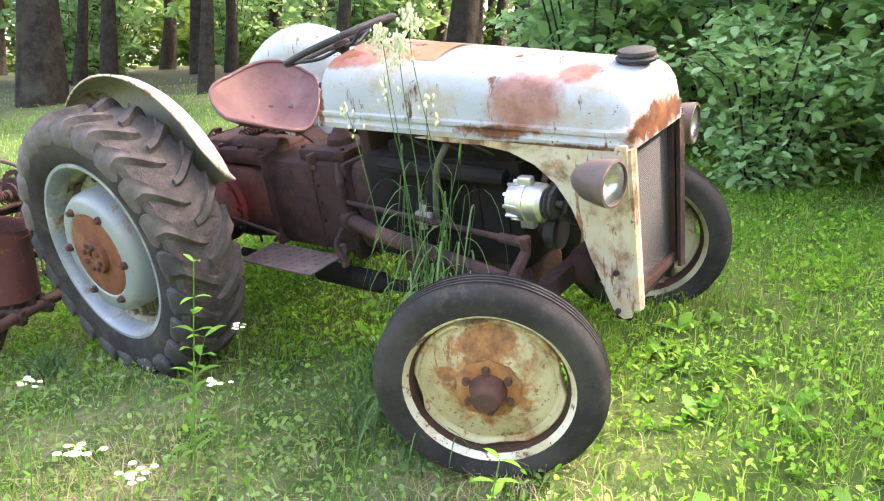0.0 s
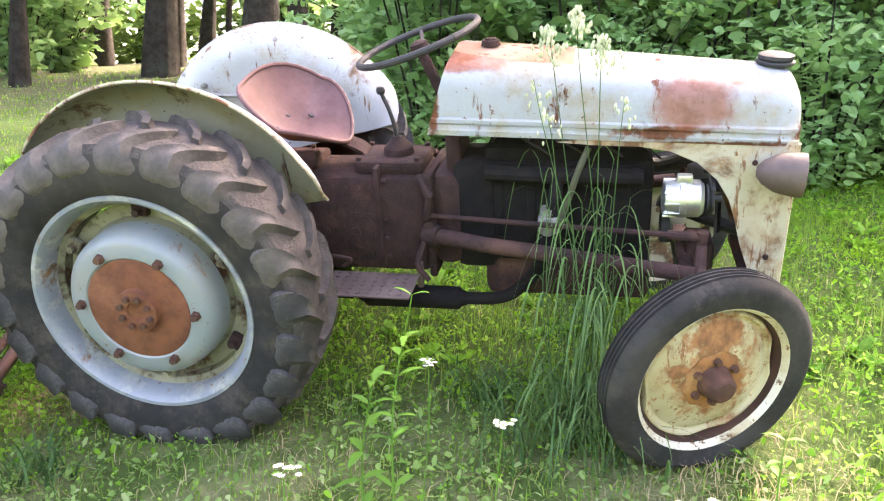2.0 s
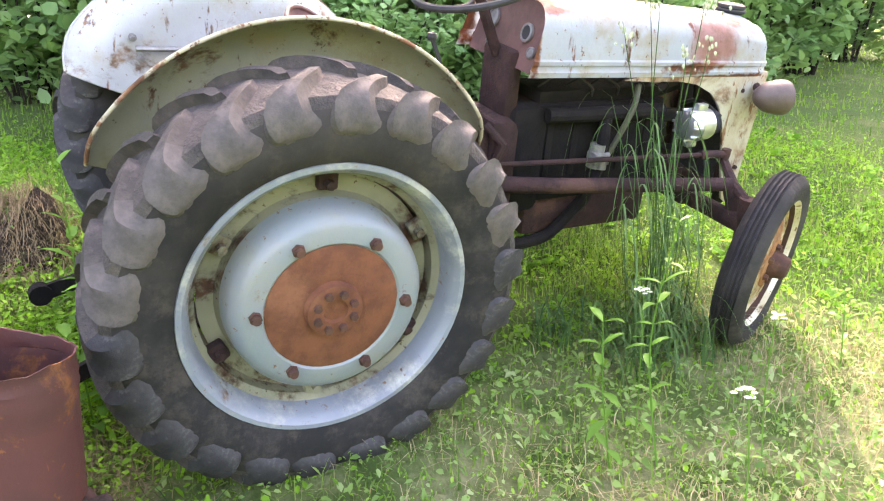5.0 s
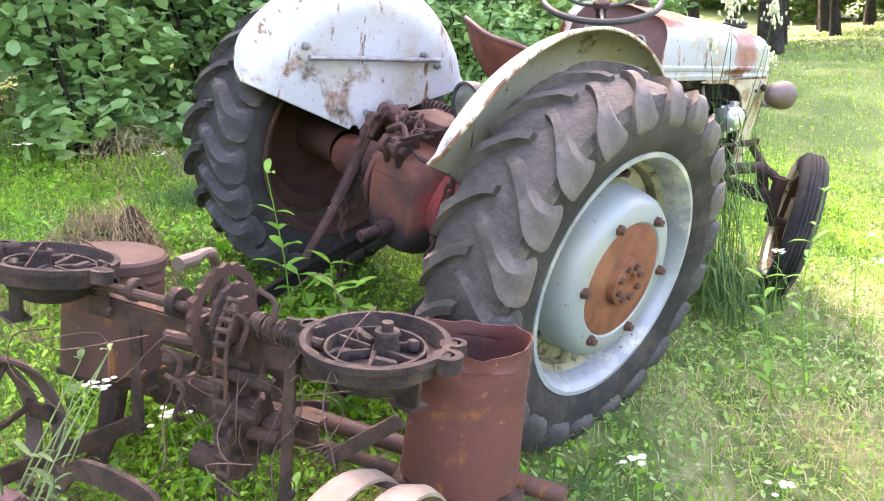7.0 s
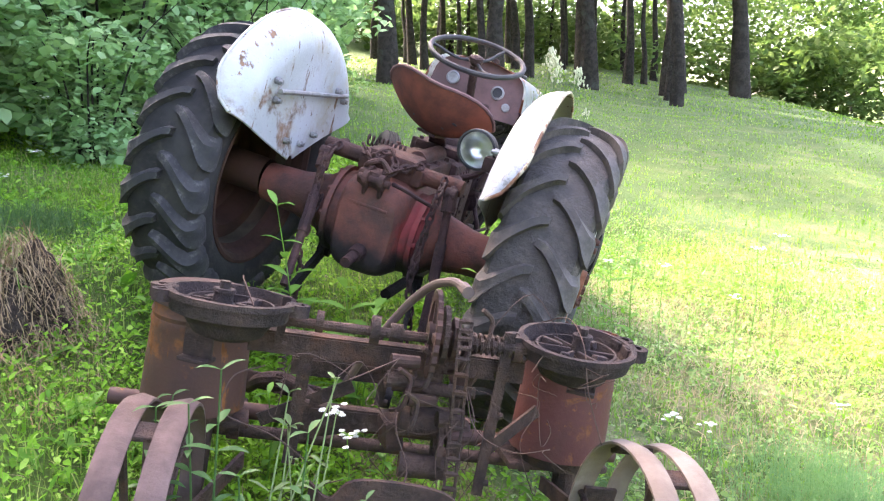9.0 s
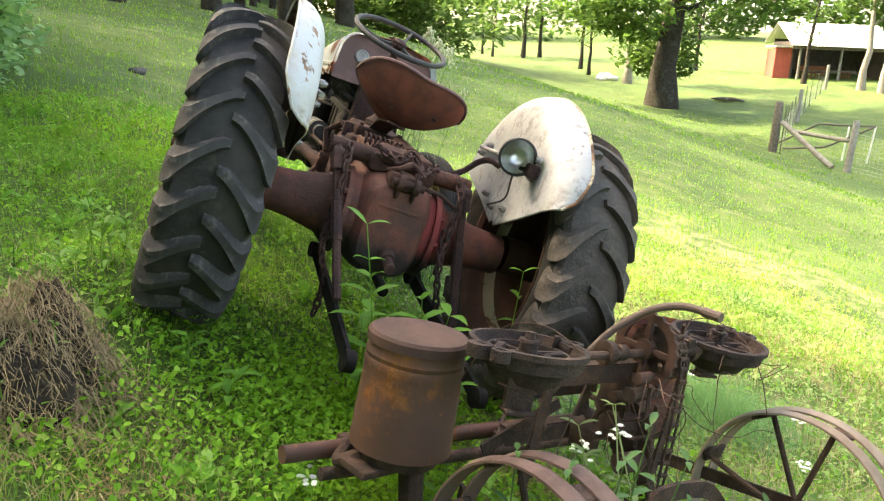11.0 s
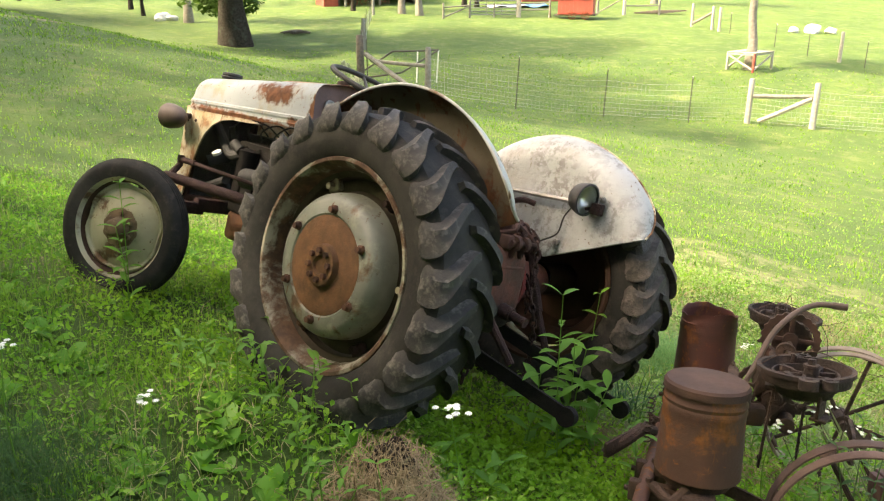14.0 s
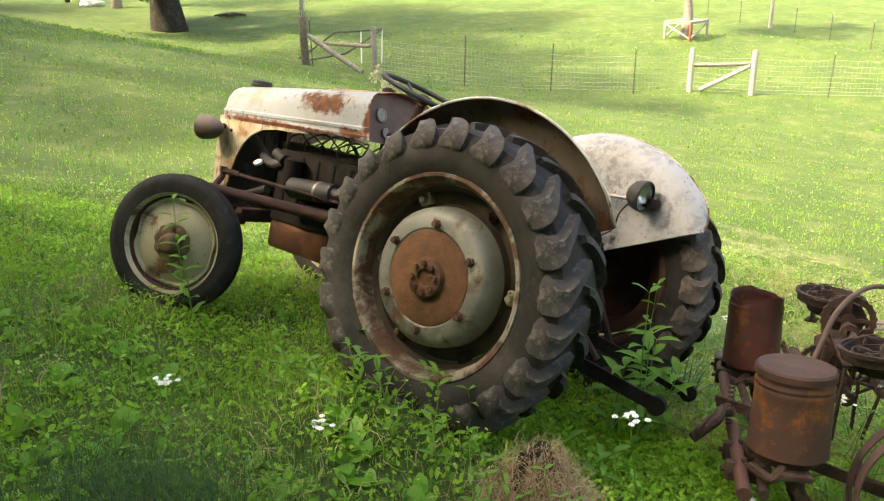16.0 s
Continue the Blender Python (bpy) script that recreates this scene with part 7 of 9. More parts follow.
def ground_leaves(rng, x, y, size, low, high):
    """Small cupped leaves held a little over the ground."""
    n = len(x)
    c = np.stack([x, y, ground_z(x, y) + rng.uniform(low, high, n)], 1)
    a = rng.uniform(0, 2 * math.pi, n)
    d = np.stack([np.cos(a), np.sin(a), rng.normal(0.2, 0.45, n)], 1) * size[:, None]
    s = np.stack([-np.sin(a), np.cos(a), rng.normal(0, 0.5, n)], 1) * size[:, None] * 0.30
    up = np.array([0, 0, 1.0]) * size[:, None] * 0.14
    v = np.stack([c - d * 0.5, c - d * 0.1 + s + up, c + d * 0.32 + s * 0.7 + up, c + d * 0.55, c + d * 0.32 - s * 0.7 + up, c - d * 0.1 - s + up], 1).reshape(-1, 3)
    i = np.arange(n)[:, None] * 6
    f = np.concatenate([i + [0, 2, 1], i + [0, 3, 2], i + [0, 4, 3], i + [0, 5, 4]])
    return v, f


n = 220000
x, y = rng.uniform(-4.2, 4.8, n), rng.uniform(-4.5, 5.1, n)
keep = rng.random(n) < (0.30 + 0.68 * patch(x, y, 1.2, 4.0)) * (1 + 0.25 * dry(x, y)) * field(x, y)
x, y = x[keep], y[keep]
pale = rng.random(len(x)) < 0.88 * dry(x, y)
v5, f5 = ground_leaves(rng, x[pale], y[pale], 0.011 + 0.024 * rng.random(pale.sum()) ** 1.7, 0.005, 0.05)
tagged(new("pale_clover", mesh_of("pale_clover", v5, f5, CLOVER_PALE, False)), "small pale green weed leaves in the thin lawn", "weeds", kind="stuff")
x, y = x[~pale], y[~pale]
v1, f1 = ground_leaves(rng, x, y, 0.009 + 0.023 * rng.random(len(x)) ** 2.2, 0.01, 0.07)
cx, cy = rng.uniform(-3.4, 3.8, 1600), rng.uniform(-3.6, 4.2, 1600)
k = rng.integers(0, 1600, 30000)
x, y = cx[k] + rng.normal(0, 0.075, 30000), cy[k] + rng.normal(0, 0.075, 30000)
v2, f2 = ground_leaves(rng, x, y, rng.uniform(0.012, 0.032, 30000) * (1 - 0.5 * dry(x, y)), 0.01, 0.07)
r, a = 3.6 + 12 * rng.random(28000) ** 1.4, rng.uniform(0, 2 * math.pi, 28000)
v3, f3 = ground_leaves(rng, r * np.cos(a), r * np.sin(a), rng.uniform(0.011, 0.026, 28000) * (0.7 + r / 14), 0.005, 0.05)


def rosettes(rng, x, y, leaf, count):
    """Broad oval leaves that stand out from each foot at x, y."""
    n = len(x) * count
    x, y, leaf = np.repeat(x, count), np.repeat(y, count), np.repeat(leaf, count) * rng.uniform(0.6, 1.15, n)
    a, rise = rng.uniform(0, 2 * math.pi, n), rng.uniform(0.25, 1.3, n)
    d = np.stack([np.cos(a), np.sin(a), rise], 1) / np.sqrt(1 + rise ** 2)[:, None] * leaf[:, None]
    s = np.stack([-np.sin(a), np.cos(a), rng.normal(0, 0.25, n)], 1) * leaf[:, None] * rng.uniform(0.16, 0.26, n)[:, None]
    c = np.stack([x, y, ground_z(x, y) - 0.003], 1)
    droop = np.array([0, 0, -1.0]) * leaf[:, None]
    v = np.stack([c - s * 0.12, c + s * 0.12, c + d * 0.38 + s, c + d * 0.72 + s * 0.85 + droop * 0.06, c + d + droop * 0.22, c + d * 0.72 - s * 0.85 + droop * 0.06, c + d * 0.38 - s], 1).reshape(-1, 3)
    i = np.arange(n)[:, None] * 7
    return v, np.concatenate([i + [0, 1, 2], i + [0, 2, 6], i + [6, 2, 3], i + [6, 3, 5], i + [5, 3, 4]])


n = 1900
x, y = rng.uniform(-3.6, 4.0, n), rng.uniform(-3.8, 4.4, n)
keep = rng.random(n) < 1.0 - 0.93 * dry(x, y)
x, y = x[keep], y[keep]
v4, f4 = rosettes(rng, x, y, (0.04 + 0.085 * rng.random(len(x)) ** 1.6) * (1 - 0.6 * dry(x, y)), 6)
tagged(new("plantain", mesh_of("plantain", v4, f4, ROSETTE, False)), "rosettes of longer weed leaves in the lawn", "weeds", kind="stuff")
x, y = np.concatenate([rng.normal(-0.10, 0.30, 9000), rng.normal(0.7, 0.45, 5000)]), np.concatenate([rng.normal(-0.50, 0.35, 9000), rng.normal(-1.15, 0.30, 5000)])
v6, f6 = ground_leaves(rng, x, y, 0.010 + 0.018 * rng.random(len(x)) ** 1.6, 0.02, 0.12)
v2, f2 = np.concatenate([v2, v6]), np.concatenate([f2, f6 + len(v2)])
cover = new("clover", mesh_of("clover", np.concatenate([v1, v2, v3]), np.concatenate([f1, f2 + len(v1), f3 + len(v1) + len(v2)]), CLOVER, False))
tagged(cover, "low clover and broad-leaved weeds in the lawn", "weeds", kind="stuff")
SOFT = leafy("soft_grass_blades", (0.10, 0.24, 0.085), (0.17, 0.35, 0.14), (0.28, 0.45, 0.22), 0.6, 0.5)
v1, f1 = blades(rng, 1.86 + rng.normal(0, 0.15, 2200), 0.02 + rng.normal(0, 0.17, 2200), rng.uniform(0.07, 0.22, 2200), rng.uniform(0.0018, 0.0034, 2200), 0.9, 1.0)
tagged(new("soft_grass", mesh_of("soft_grass", v1, f1, SOFT, False)), "soft patch of fine pale green grass in the lawn", "grass", kind="stuff")
# wisps of taller grass, and a dark patch of them uphill
cx, cy = rng.uniform(-2.6, 0.4, 90), rng.uniform(-2.2, 2.8, 90)
k = rng.integers(0, 90, 9000)
v1, f1 = blades(rng, cx[k] + rng.normal(0, 0.10, 9000), cy[k] + rng.normal(0, 0.10, 9000), rng.uniform(0.05, 0.15, 9000), rng.uniform(0.0016, 0.0034, 9000), 0.8, 1.1)
tagged(new("fine_grass", mesh_of("fine_grass", v1, f1, GRASS, False)), "fine taller grass between the weeds on the slope", "grass", kind="stuff")
v1, f1 = blades(rng, -1.62 + rng.normal(0, 0.13, 2600), 0.12 + rng.normal(0, 0.16, 2600), rng.uniform(0.06, 0.19, 2600), rng.uniform(0.0016, 0.0032, 2600), 0.8, 1.1)
tagged(new("wispy_grass", mesh_of("wispy_grass", v1, f1, TALL, False)), "thin dark wisps of taller grass uphill of the tractor", "grass", kind="stuff")


def long_blades(bm, rng, foot, count, length, width, spread, fall):
    """Arching strap blades from one foot."""
    foot = Vector(foot)
    for k in range(count):
        a = rng.uniform(0, 2 * math.pi)
        L, w = length * rng.uniform(0.5, 1.0), width * rng.uniform(0.7, 1.2)
        out, ln = Vector((math.cos(a), math.sin(a), 0)), rng.uniform(0.45 if fall > 1 else 0.1, 1.0) * fall
        s = Vector((-math.sin(a), math.cos(a), 0)) * w / 2
        base = foot + Vector((rng.normal(0, spread), rng.normal(0, spread), -0.01))
        prev = None
        for i in range(7):
            q = i / 6
            p = base + Vector((0, 0, 1)) * L * (q - 0.55 * ln * q ** 2.4) + out * L * ln * 0.75 * q ** 1.7
            ww = s * (1 - q ** 2 * 0.95)
            now = (bm.verts.new(p - ww), bm.verts.new(p + ww))
            if prev:
                bm.faces.new((prev[0], prev[1], now[1], now[0]))
            prev = now
    return bm


def on_ground(x, y, dz=0.0):
    return Vector((x, y, float(ground_z(x, y)) + dz))


def seed_head(bm, rng, stem, count, size):
    """A loose panicle at the end of a stem."""
    tip, below = stem[-1], stem[-4]
    for k in range(count):
        q = rng.random()
        p = below.lerp(tip, q) + Vector(rng.normal(0, 0.022 * (1.2 - q), 3))
        bmesh.ops.create_icosphere(bm, subdivisions=1, radius=size * rng.uniform(0.5, 1.2), matrix=Matrix.Translation(p) @ Matrix.Diagonal((0.7, 0.7, 1.3, 1)))


def tall_clump(x, y, count, length, stalks, label):
    """A clump of tall grass, with flower stalks that bend to the given tops."""
    ob = empty("tall_grass_clump", Matrix.Identity(4), label, "grass")
    ob.location = on_ground(x, y)
    rng = np.random.default_rng(int(100 * abs(x) + 10 * abs(y)))
    part("blade_tuft", long_blades(B(), rng, (0, 0, 0), count, length, 0.008, 0.06, 0.7 if stalks else 1.45), TALL, ob, smooth=60)
    for tx, ty, tz in stalks:
        top = Vector((tx, ty, tz)) - ob.location
        f = Vector((rng.normal(0, 0.05), rng.normal(0, 0.05), 0))
        stem = bend([f, f.lerp(top, 0.5) - Vector((0.03, 0.0, -0.06)), top * 0.85 + Vector((0, 0, top.z * 0.03)), top], 5)
        bm = B()
        tube(bm, stem, 0.0022, 5, 0.0012)
        s = part("stalk", bm, TALL, ob)
        bm = B()
        seed_head(bm, rng, stem, 90 if tz > 1.2 else 16, 0.0075)
        tagged(part("seed_head", bm, SEED, s, "pale cream grass seed head"), kind="stuff")
    return ob


tall_clump(0.56, 1.43, 8, 0.7, ((0.70, 1.22, 1.27), (0.80, 1.38, 1.23), (0.66, 1.30, 1.33), (0.74, 1.46, 1.06), (0.62, 1.18, 1.12), (0.86, 1.24, 1.02)), "tall green grass clump with pale seed heads against the tractor")
tall_clump(0.68, 1.22, 40, 0.5, (), "arching tuft of tall grass beside the tractor")
tall_clump(0.70, 1.50, 36, 0.42, (), "arching tuft of tall grass by the front wheel")
tall_clump(0.38, 1.05, 40, 0.40, (), "tuft of tall grass under the tractor")


def grass_leaf(bm, p, a, length, width, rise, fall):
    """One strap leaf from p towards the angle a: it rises, bends over and hangs."""
    out, side = Vector((math.cos(a), math.sin(a), 0)), Vector((-math.sin(a), math.cos(a), 0)) * width / 2
    prev = None
    for i in range(9):
        q = i / 8
        c = p + out * length * (0.75 * q - 0.2 * q * q) + Vector((0, 0, length * (rise * q - fall * q * q)))
        w = side * (0.55 + 0.9 * q * (1 - q)) * (1 - q ** 3 * 0.92)
        now = (bm.verts.new(c - w), bm.verts.new(c + w))
        if prev:
            bm.faces.new((prev[0], prev[1], now[1], now[0]))
        prev = now
    return bm


def drooping_tuft(x, y, stems, height, fan, label):
    """Long grass: stems that stand up against the tractor, each with leaves that hang over, and a fan of leaves at the foot."""
    ob = empty("tall_grass_clump", Matrix.Translation(on_ground(x, y)), label, "grass")
    rng = np.random.default_rng(88)
    for k in range(stems):
        foot = Vector((rng.normal(0, 0.025), rng.normal(0, 0.05), -0.01))
        tip = foot + Vector((rng.normal(0.03, 0.04), rng.normal(0.0, 0.09), height * rng.uniform(0.5, 1.0)))
        path = bend([foot, foot.lerp(tip, 0.5) + Vector((rng.normal(0, 0.02), rng.normal(0, 0.02), 0)), tip], 5)
        bm = B()
        tube(bm, path, 0.0024, 5, 0.0012)
        stem = part("stem", bm, TALL, ob)
        for q in (0.35, 0.6, 0.8, 1.0):
            bm = B()
            at = path[min(len(path) - 1, int(q * (len(path) - 1)))]
            grass_leaf(bm, at, rng.uniform(-2.9, 2.0), rng.uniform(0.20, 0.40), rng.uniform(0.006, 0.011), rng.uniform(0.5, 1.0), rng.uniform(1.2, 2.0))
            part("leaf", bm, TALL, stem, smooth=60)
    for k in range(fan):
        bm = B()
        grass_leaf(bm, Vector((rng.normal(0.02, 0.05), rng.normal(0, 0.08), -0.01)), rng.normal(-1.3, 1.1), rng.uniform(0.25, 0.62), rng.uniform(0.006, 0.011), rng.uniform(0.9, 1.5), rng.uniform(0.9, 1.4))
        part("leaf", bm, TALL, ob, smooth=60)
    return ob


drooping_tuft(0.54, 1.41, 26, 0.95, 120, "tall dark green grass hanging over beside the engine")
tall_clump(7.8, 3.4, 60, 0.42, (), "dark green tuft of tall grass in the lawn")
tall_clump(0.95, -0.35, 60, 0.34, (), "fine green tuft of grass beside the wheel")


THIN = leafy("pale_weed_stems", (0.14, 0.22, 0.08), (0.20, 0.27, 0.11), (0.30, 0.33, 0.17), 0.6, 0.3)


def weed(x, y, height, pairs, leaf, lean=(0.0, 0.0), top="", material=None, label="leafy upright weed with pointed leaves"):
    """An upright weed: stem, leaves in turning pairs, at need with flowers."""
    rng = np.random.default_rng(int(1000 * abs(x) + 77 * abs(y)) + 5)
    ob = empty("weed", Matrix.Identity(4), label, "weed")
    ob.location = on_ground(x, y)
    tip = Vector((lean[0], lean[1], height))
    stem = bend([(0, 0, -0.02), tip * 0.5 + Vector((rng.normal(0, 0.02), rng.normal(0, 0.02), 0.02)), tip], 6)
    bm = B()
    tube(bm, stem, 0.0035 if not top or material else 0.0022, 6, 0.0016)
    part("stem", bm, material or WEED, ob)
    for k in range(pairs):
        q = 0.18 + 0.82 * k / max(1, pairs - 1)
        c = stem[min(len(stem) - 1, int(q * (len(stem) - 1)))]
        L = leaf * (1.0 - 0.45 * abs(q - 0.6)) * rng.uniform(0.8, 1.15)
        for s in (0, math.pi):
            a = k * 1.9 + s + rng.normal(0, 0.25)
            d = Vector((math.cos(a), math.sin(a), 0.35 + rng.normal(0, 0.2)))
            w = Vector((-math.sin(a), math.cos(a), 0)) * L * 0.17
            bm = B()
            rows = []
            for q2, ww, dz in ((0.0, 0.08, 0.0), (0.25, 0.85, 0.0), (0.5, 1.0, -0.02), (0.75, 0.62, -0.08), (1.0, 0.02, -0.2)):
                p = c + d * L * q2 + Vector((0, 0, dz * L))
                rows.append([bm.verts.new(p - w * ww + Vector((0, 0, 0.06 * L * ww))), bm.verts.new(p), bm.verts.new(p + w * ww + Vector((0, 0, 0.06 * L * ww)))])
            for r0, r1 in zip(rows, rows[1:]):
                bm.faces.new((r0[0], r0[1], r1[1], r1[0]))
                bm.faces.new((r0[1], r0[2], r1[2], r1[1]))
            part("leaf", bm, material or WEED, ob, smooth=60)
    if top:
        for k in range(10):
            bm = B()
            p = tip + Vector((rng.normal(0, 0.017), rng.normal(0, 0.017), rng.normal(0, 0.006)))
            for j in range(9):
                a = 2 * math.pi * j / 9
                r = 0.007
                q = [p, p + Vector((math.cos(a - 0.3) * r, math.sin(a - 0.3) * r, 0.003)), p + Vector((math.cos(a) * r * 1.25, math.sin(a) * r * 1.25, 0.001)), p + Vector((math.cos(a + 0.3) * r, math.sin(a + 0.3) * r, 0.003))]
                bm.faces.new([bm.verts.new(u) for u in q])
            part("flower", bm, PETAL, ob, "small white flower head")
    return ob


weed(1.12, 0.92, 0.76, 10, 0.08, (0.04, 0.02))
weed(1.05, 0.80, 0.45, 6, 0.10, (-0.04, 0.0))
weed(0.06, -0.58, 0.76, 9, 0.10, (-0.02, 0.0))
weed(0.16, -0.47, 0.50, 7, 0.13, (0.08, -0.04))
weed(0.00, -0.44, 0.40, 6, 0.13, (0.04, -0.06))
weed(0.24, -0.52, 0.46, 7, 0.14, (0.10, 0.02))
weed(0.30, -0.55, 0.34, 6, 0.13, (0.05, -0.05))
weed(-0.50, -0.55, 0.20, 4, 0.09)
weed(-0.40, -0.62, 0.17, 4, 0.10, (0.05, -0.03))
weed(0.62, -0.36, 0.62, 6, 0.07, (0.03, 0.0))
weed(-0.55, 1.55, 0.55, 8, 0.09, (0.05, 0.05))
weed(-0.62, 1.40, 0.40, 6, 0.10, (0.0, 0.03))
weed(0.95, 1.95, 0.30, 5, 0.08)
for x, y, h in ((1.26, -0.49, 0.42), (1.56, 0.75, 0.52), (1.84, 1.57, 0.66), (1.73, 1.6, 0.58), (-0.975, -0.98, 0.57), (-0.87, -1.48, 0.50), (-1.54, 0.07, 0.42), (-0.20, -1.09, 0.16), (1.40, -0.05, 0.25), (1.45, -0.95, 0.30),
                (1.75, -0.60, 0.3), (0.95, -1.42, 0.35), (0.92, -1.36, 0.38), (0.50, -1.20, 0.42), (-1.9, 1.3, 0.45), (1.9, 0.3, 0.3), (-1.35, -0.3, 0.35), (-2.2, 0.9, 0.5), (-2.4, 2.6, 0.5), (1.25, 1.2, 0.5), (0.98, 0.95, 0.5)):
    weed(x, y, h, 4, 0.035, (0.02, 0.01), "cluster", label="thin wild flower with small white heads")
for x, y, h in ((0.30, -1.62, 0.62), (0.36, -1.60, 0.70), (0.42, -1.66, 0.55), (0.22, -1.55, 0.50)):
    weed(x, y, h, 8, 0.06, (0.10, -0.02), material=TALL, label="thin seeding weed in front of the planter")


for k in range(14):
    x, y = -0.78 - 0.14 * math.sin(2.1 * k), -0.38 + 0.06 * k
    weed(x, y, 0.13 + 0.04 * (k % 4), 4 + k % 2, 0.065, (0.03 * math.sin(3 * k), 0.03 * math.cos(k)), label="low leafy weed at the tyre's foot")
for k, (x, y) in enumerate(((0.25, -1.25), (0.45, -1.35), (0.62, -1.30), (0.80, -1.22), (0.98, -1.10), (0.34, -1.05), (0.70, -1.02), (0.15, -0.95), (1.10, -0.92), (0.90, -0.80), (0.52, -0.82), (0.28, -0.78))):
    weed(x, y, 0.16 + 0.05 * (k % 4), 4 + k % 3, 0.07, (0.03 * math.sin(k), 0.03 * math.cos(k)), label="low broad-leaved weed under the planter")
for k, (x, y, h) in enumerate(((0.18, -1.60, 0.55), (0.48, -1.58, 0.6), (0.56, -1.52, 0.45), (0.72, -1.50, 0.42), (0.12, -1.48, 0.5), (0.88, -1.40, 0.4))):
    weed(x, y, h, 5, 0.05, (0.12, 0.02 * (k % 3)), "", TALL, "thin pale-stemmed weed in front of the planter")


for k in range(8):
    x, y = 0.50 + 0.012 * k - 0.04 * (k % 3), -1.60 - 0.025 * (k % 4)
    weed(x, y, 0.46 + 0.06 * (k % 4), 4, 0.034 + 0.010 * (k % 3), (-0.03 + 0.015 * (k % 5), 0.22 + 0.05 * (k % 4)), "cluster" if k == 6 else "", THIN, "thin pale-stemmed weed leaning over the planter")


def straw_pile(x, y, r, h, count, label, long=0.17):
    """Dry stalks lying one over another on a low mound."""
    rng = np.random.default_rng(int(1000 * abs(x)))
    bm = B()
    foot = on_ground(x, y)
    tall = h > 0.2
    for k in range(count):
        a, q = rng.uniform(0, 2 * math.pi), math.sqrt(rng.random())
        lump = 1 + 0.22 * math.sin(3 * a + 1) + 0.14 * math.sin(5 * a + 4)
        px, py = math.cos(a) * r * q * lump, math.sin(a) * r * q * lump
        z = h * (1 - q ** 2.2) * rng.uniform(0.75, 1.05) if tall else h * (1 - q ** 1.6) * rng.uniform(0.2, 1.0)
        p = Vector((px, py, float(ground_z(x + px, y + py)) - foot.z + z))
        b, L = rng.uniform(0, 2 * math.pi), rng.uniform(0.03, long)
        if tall:
            b = a + rng.normal(0, 1.7)
        d = Vector((math.cos(b), math.sin(b), (-0.9 * math.cos(b - a) if tall else -0.2) + rng.normal(0, 0.55))).normalized() * L
        s = d.cross(Vector((0, 0, 1))).normalized() * (rng.uniform(0.0007, 0.0015) if tall else 0.0011)
        m = p + d * 0.5 + Vector((0, 0, rng.uniform(0.0, 0.03)))
        vs = [bm.verts.new(c) for c in (p - s, p + s, m + s, m - s, p + d + s * 0.5, p + d - s * 0.5)]
        bm.faces.new(vs[:4])
        bm.faces.new((vs[3], vs[2], vs[4], vs[5]))
    ob = part("straw_pile", bm, STRAW, None, smooth=60)
    ob.location = foot
    return tagged(ob, label, "dry weeds", kind="stuff")


def clod(x, y, r, h, label, seed=41):
    """A lumpy mound of dark earth and roots."""
    rng = np.random.default_rng(seed)
    bm = B()
    bmesh.ops.create_icosphere(bm, subdivisions=4, radius=1.0)
    k = rng.normal(0, 3.0, (9, 3))
    for q in bm.verts:
        n = 1 + 0.028 * sum(math.sin(float(np.dot(a, q.co)) * (1 + 0.3 * i) + i) for i, a in enumerate(k))
        q.co = Vector((q.co.x * r * n, q.co.y * r * n, (q.co.z * n) * h))
    ob = part("earth_clod", bm, EARTH, smooth=30)
    ob.location = on_ground(x, y)
    return tagged(ob, label, "earth clod")


EARTH = plain("dark_rooty_earth", (0.030, 0.023, 0.018), (0.060, 0.045, 0.033), 22.0, 0.95, 0.0, 1.0, 0.02, third=(0.085, 0.066, 0.048))
clod(-0.85, -0.655, 0.095, 0.285, "dark clod of earth and roots under dry weeds")
clod(-0.93, -0.77, 0.15, 0.22, "low dark mound of earth under dry weeds", 43)
clod(-1.02, -0.86, 0.12, 0.12, "low dark mound of earth under dry weeds", 44)
for x, y, r, h, n in ((-0.865, -0.70, 0.18, 0.31, 2100), (-0.955, -0.79, 0.18, 0.27, 2000), (-1.04, -0.87, 0.17, 0.19, 1500)):
    straw_pile(x, y, r, h, n, "heap of dry brown weed stalks on the slope", 0.11)
straw_pile(-0.78, -0.86, 0.40, 0.07, 1500, "dry brown weed stalks flattened on the slope", 0.15)
for k in range(22):
    a = 2.4 * k
    x, y = -1.04 + 0.19 * math.cos(a) * (k / 22) ** 0.5, -0.78 + 0.20 * math.sin(a) * (k / 22) ** 0.5
    weed(x, y, 0.19 + 0.04 * (k % 4), 4, 0.045, (0.04 * math.sin(k), 0.04 * math.cos(k)), label="low leafy weed growing through the dry heap")
straw_pile(0.15, -1.35, 0.30, 0.10, 900, "dry grass matted under the planter")
straw_pile(0.85, -1.05, 0.28, 0.10, 800, "dry grass matted beside the planter")
straw_pile(0.50, -0.60, 0.25, 0.07, 900, "dry grass matted by the wheel")
straw_pile(1.75, 2.1, 0.55, 0.05, 1100, "thin dry straw lying on the lawn")
straw_pile(-2.3, 0.0, 0.35, 0.35, 900, "pale dry weeds at the hedge's foot")

# ---- fences, gates and buildings down the slope ----


def gz(x, y):
    return float(ground_z(x, y))


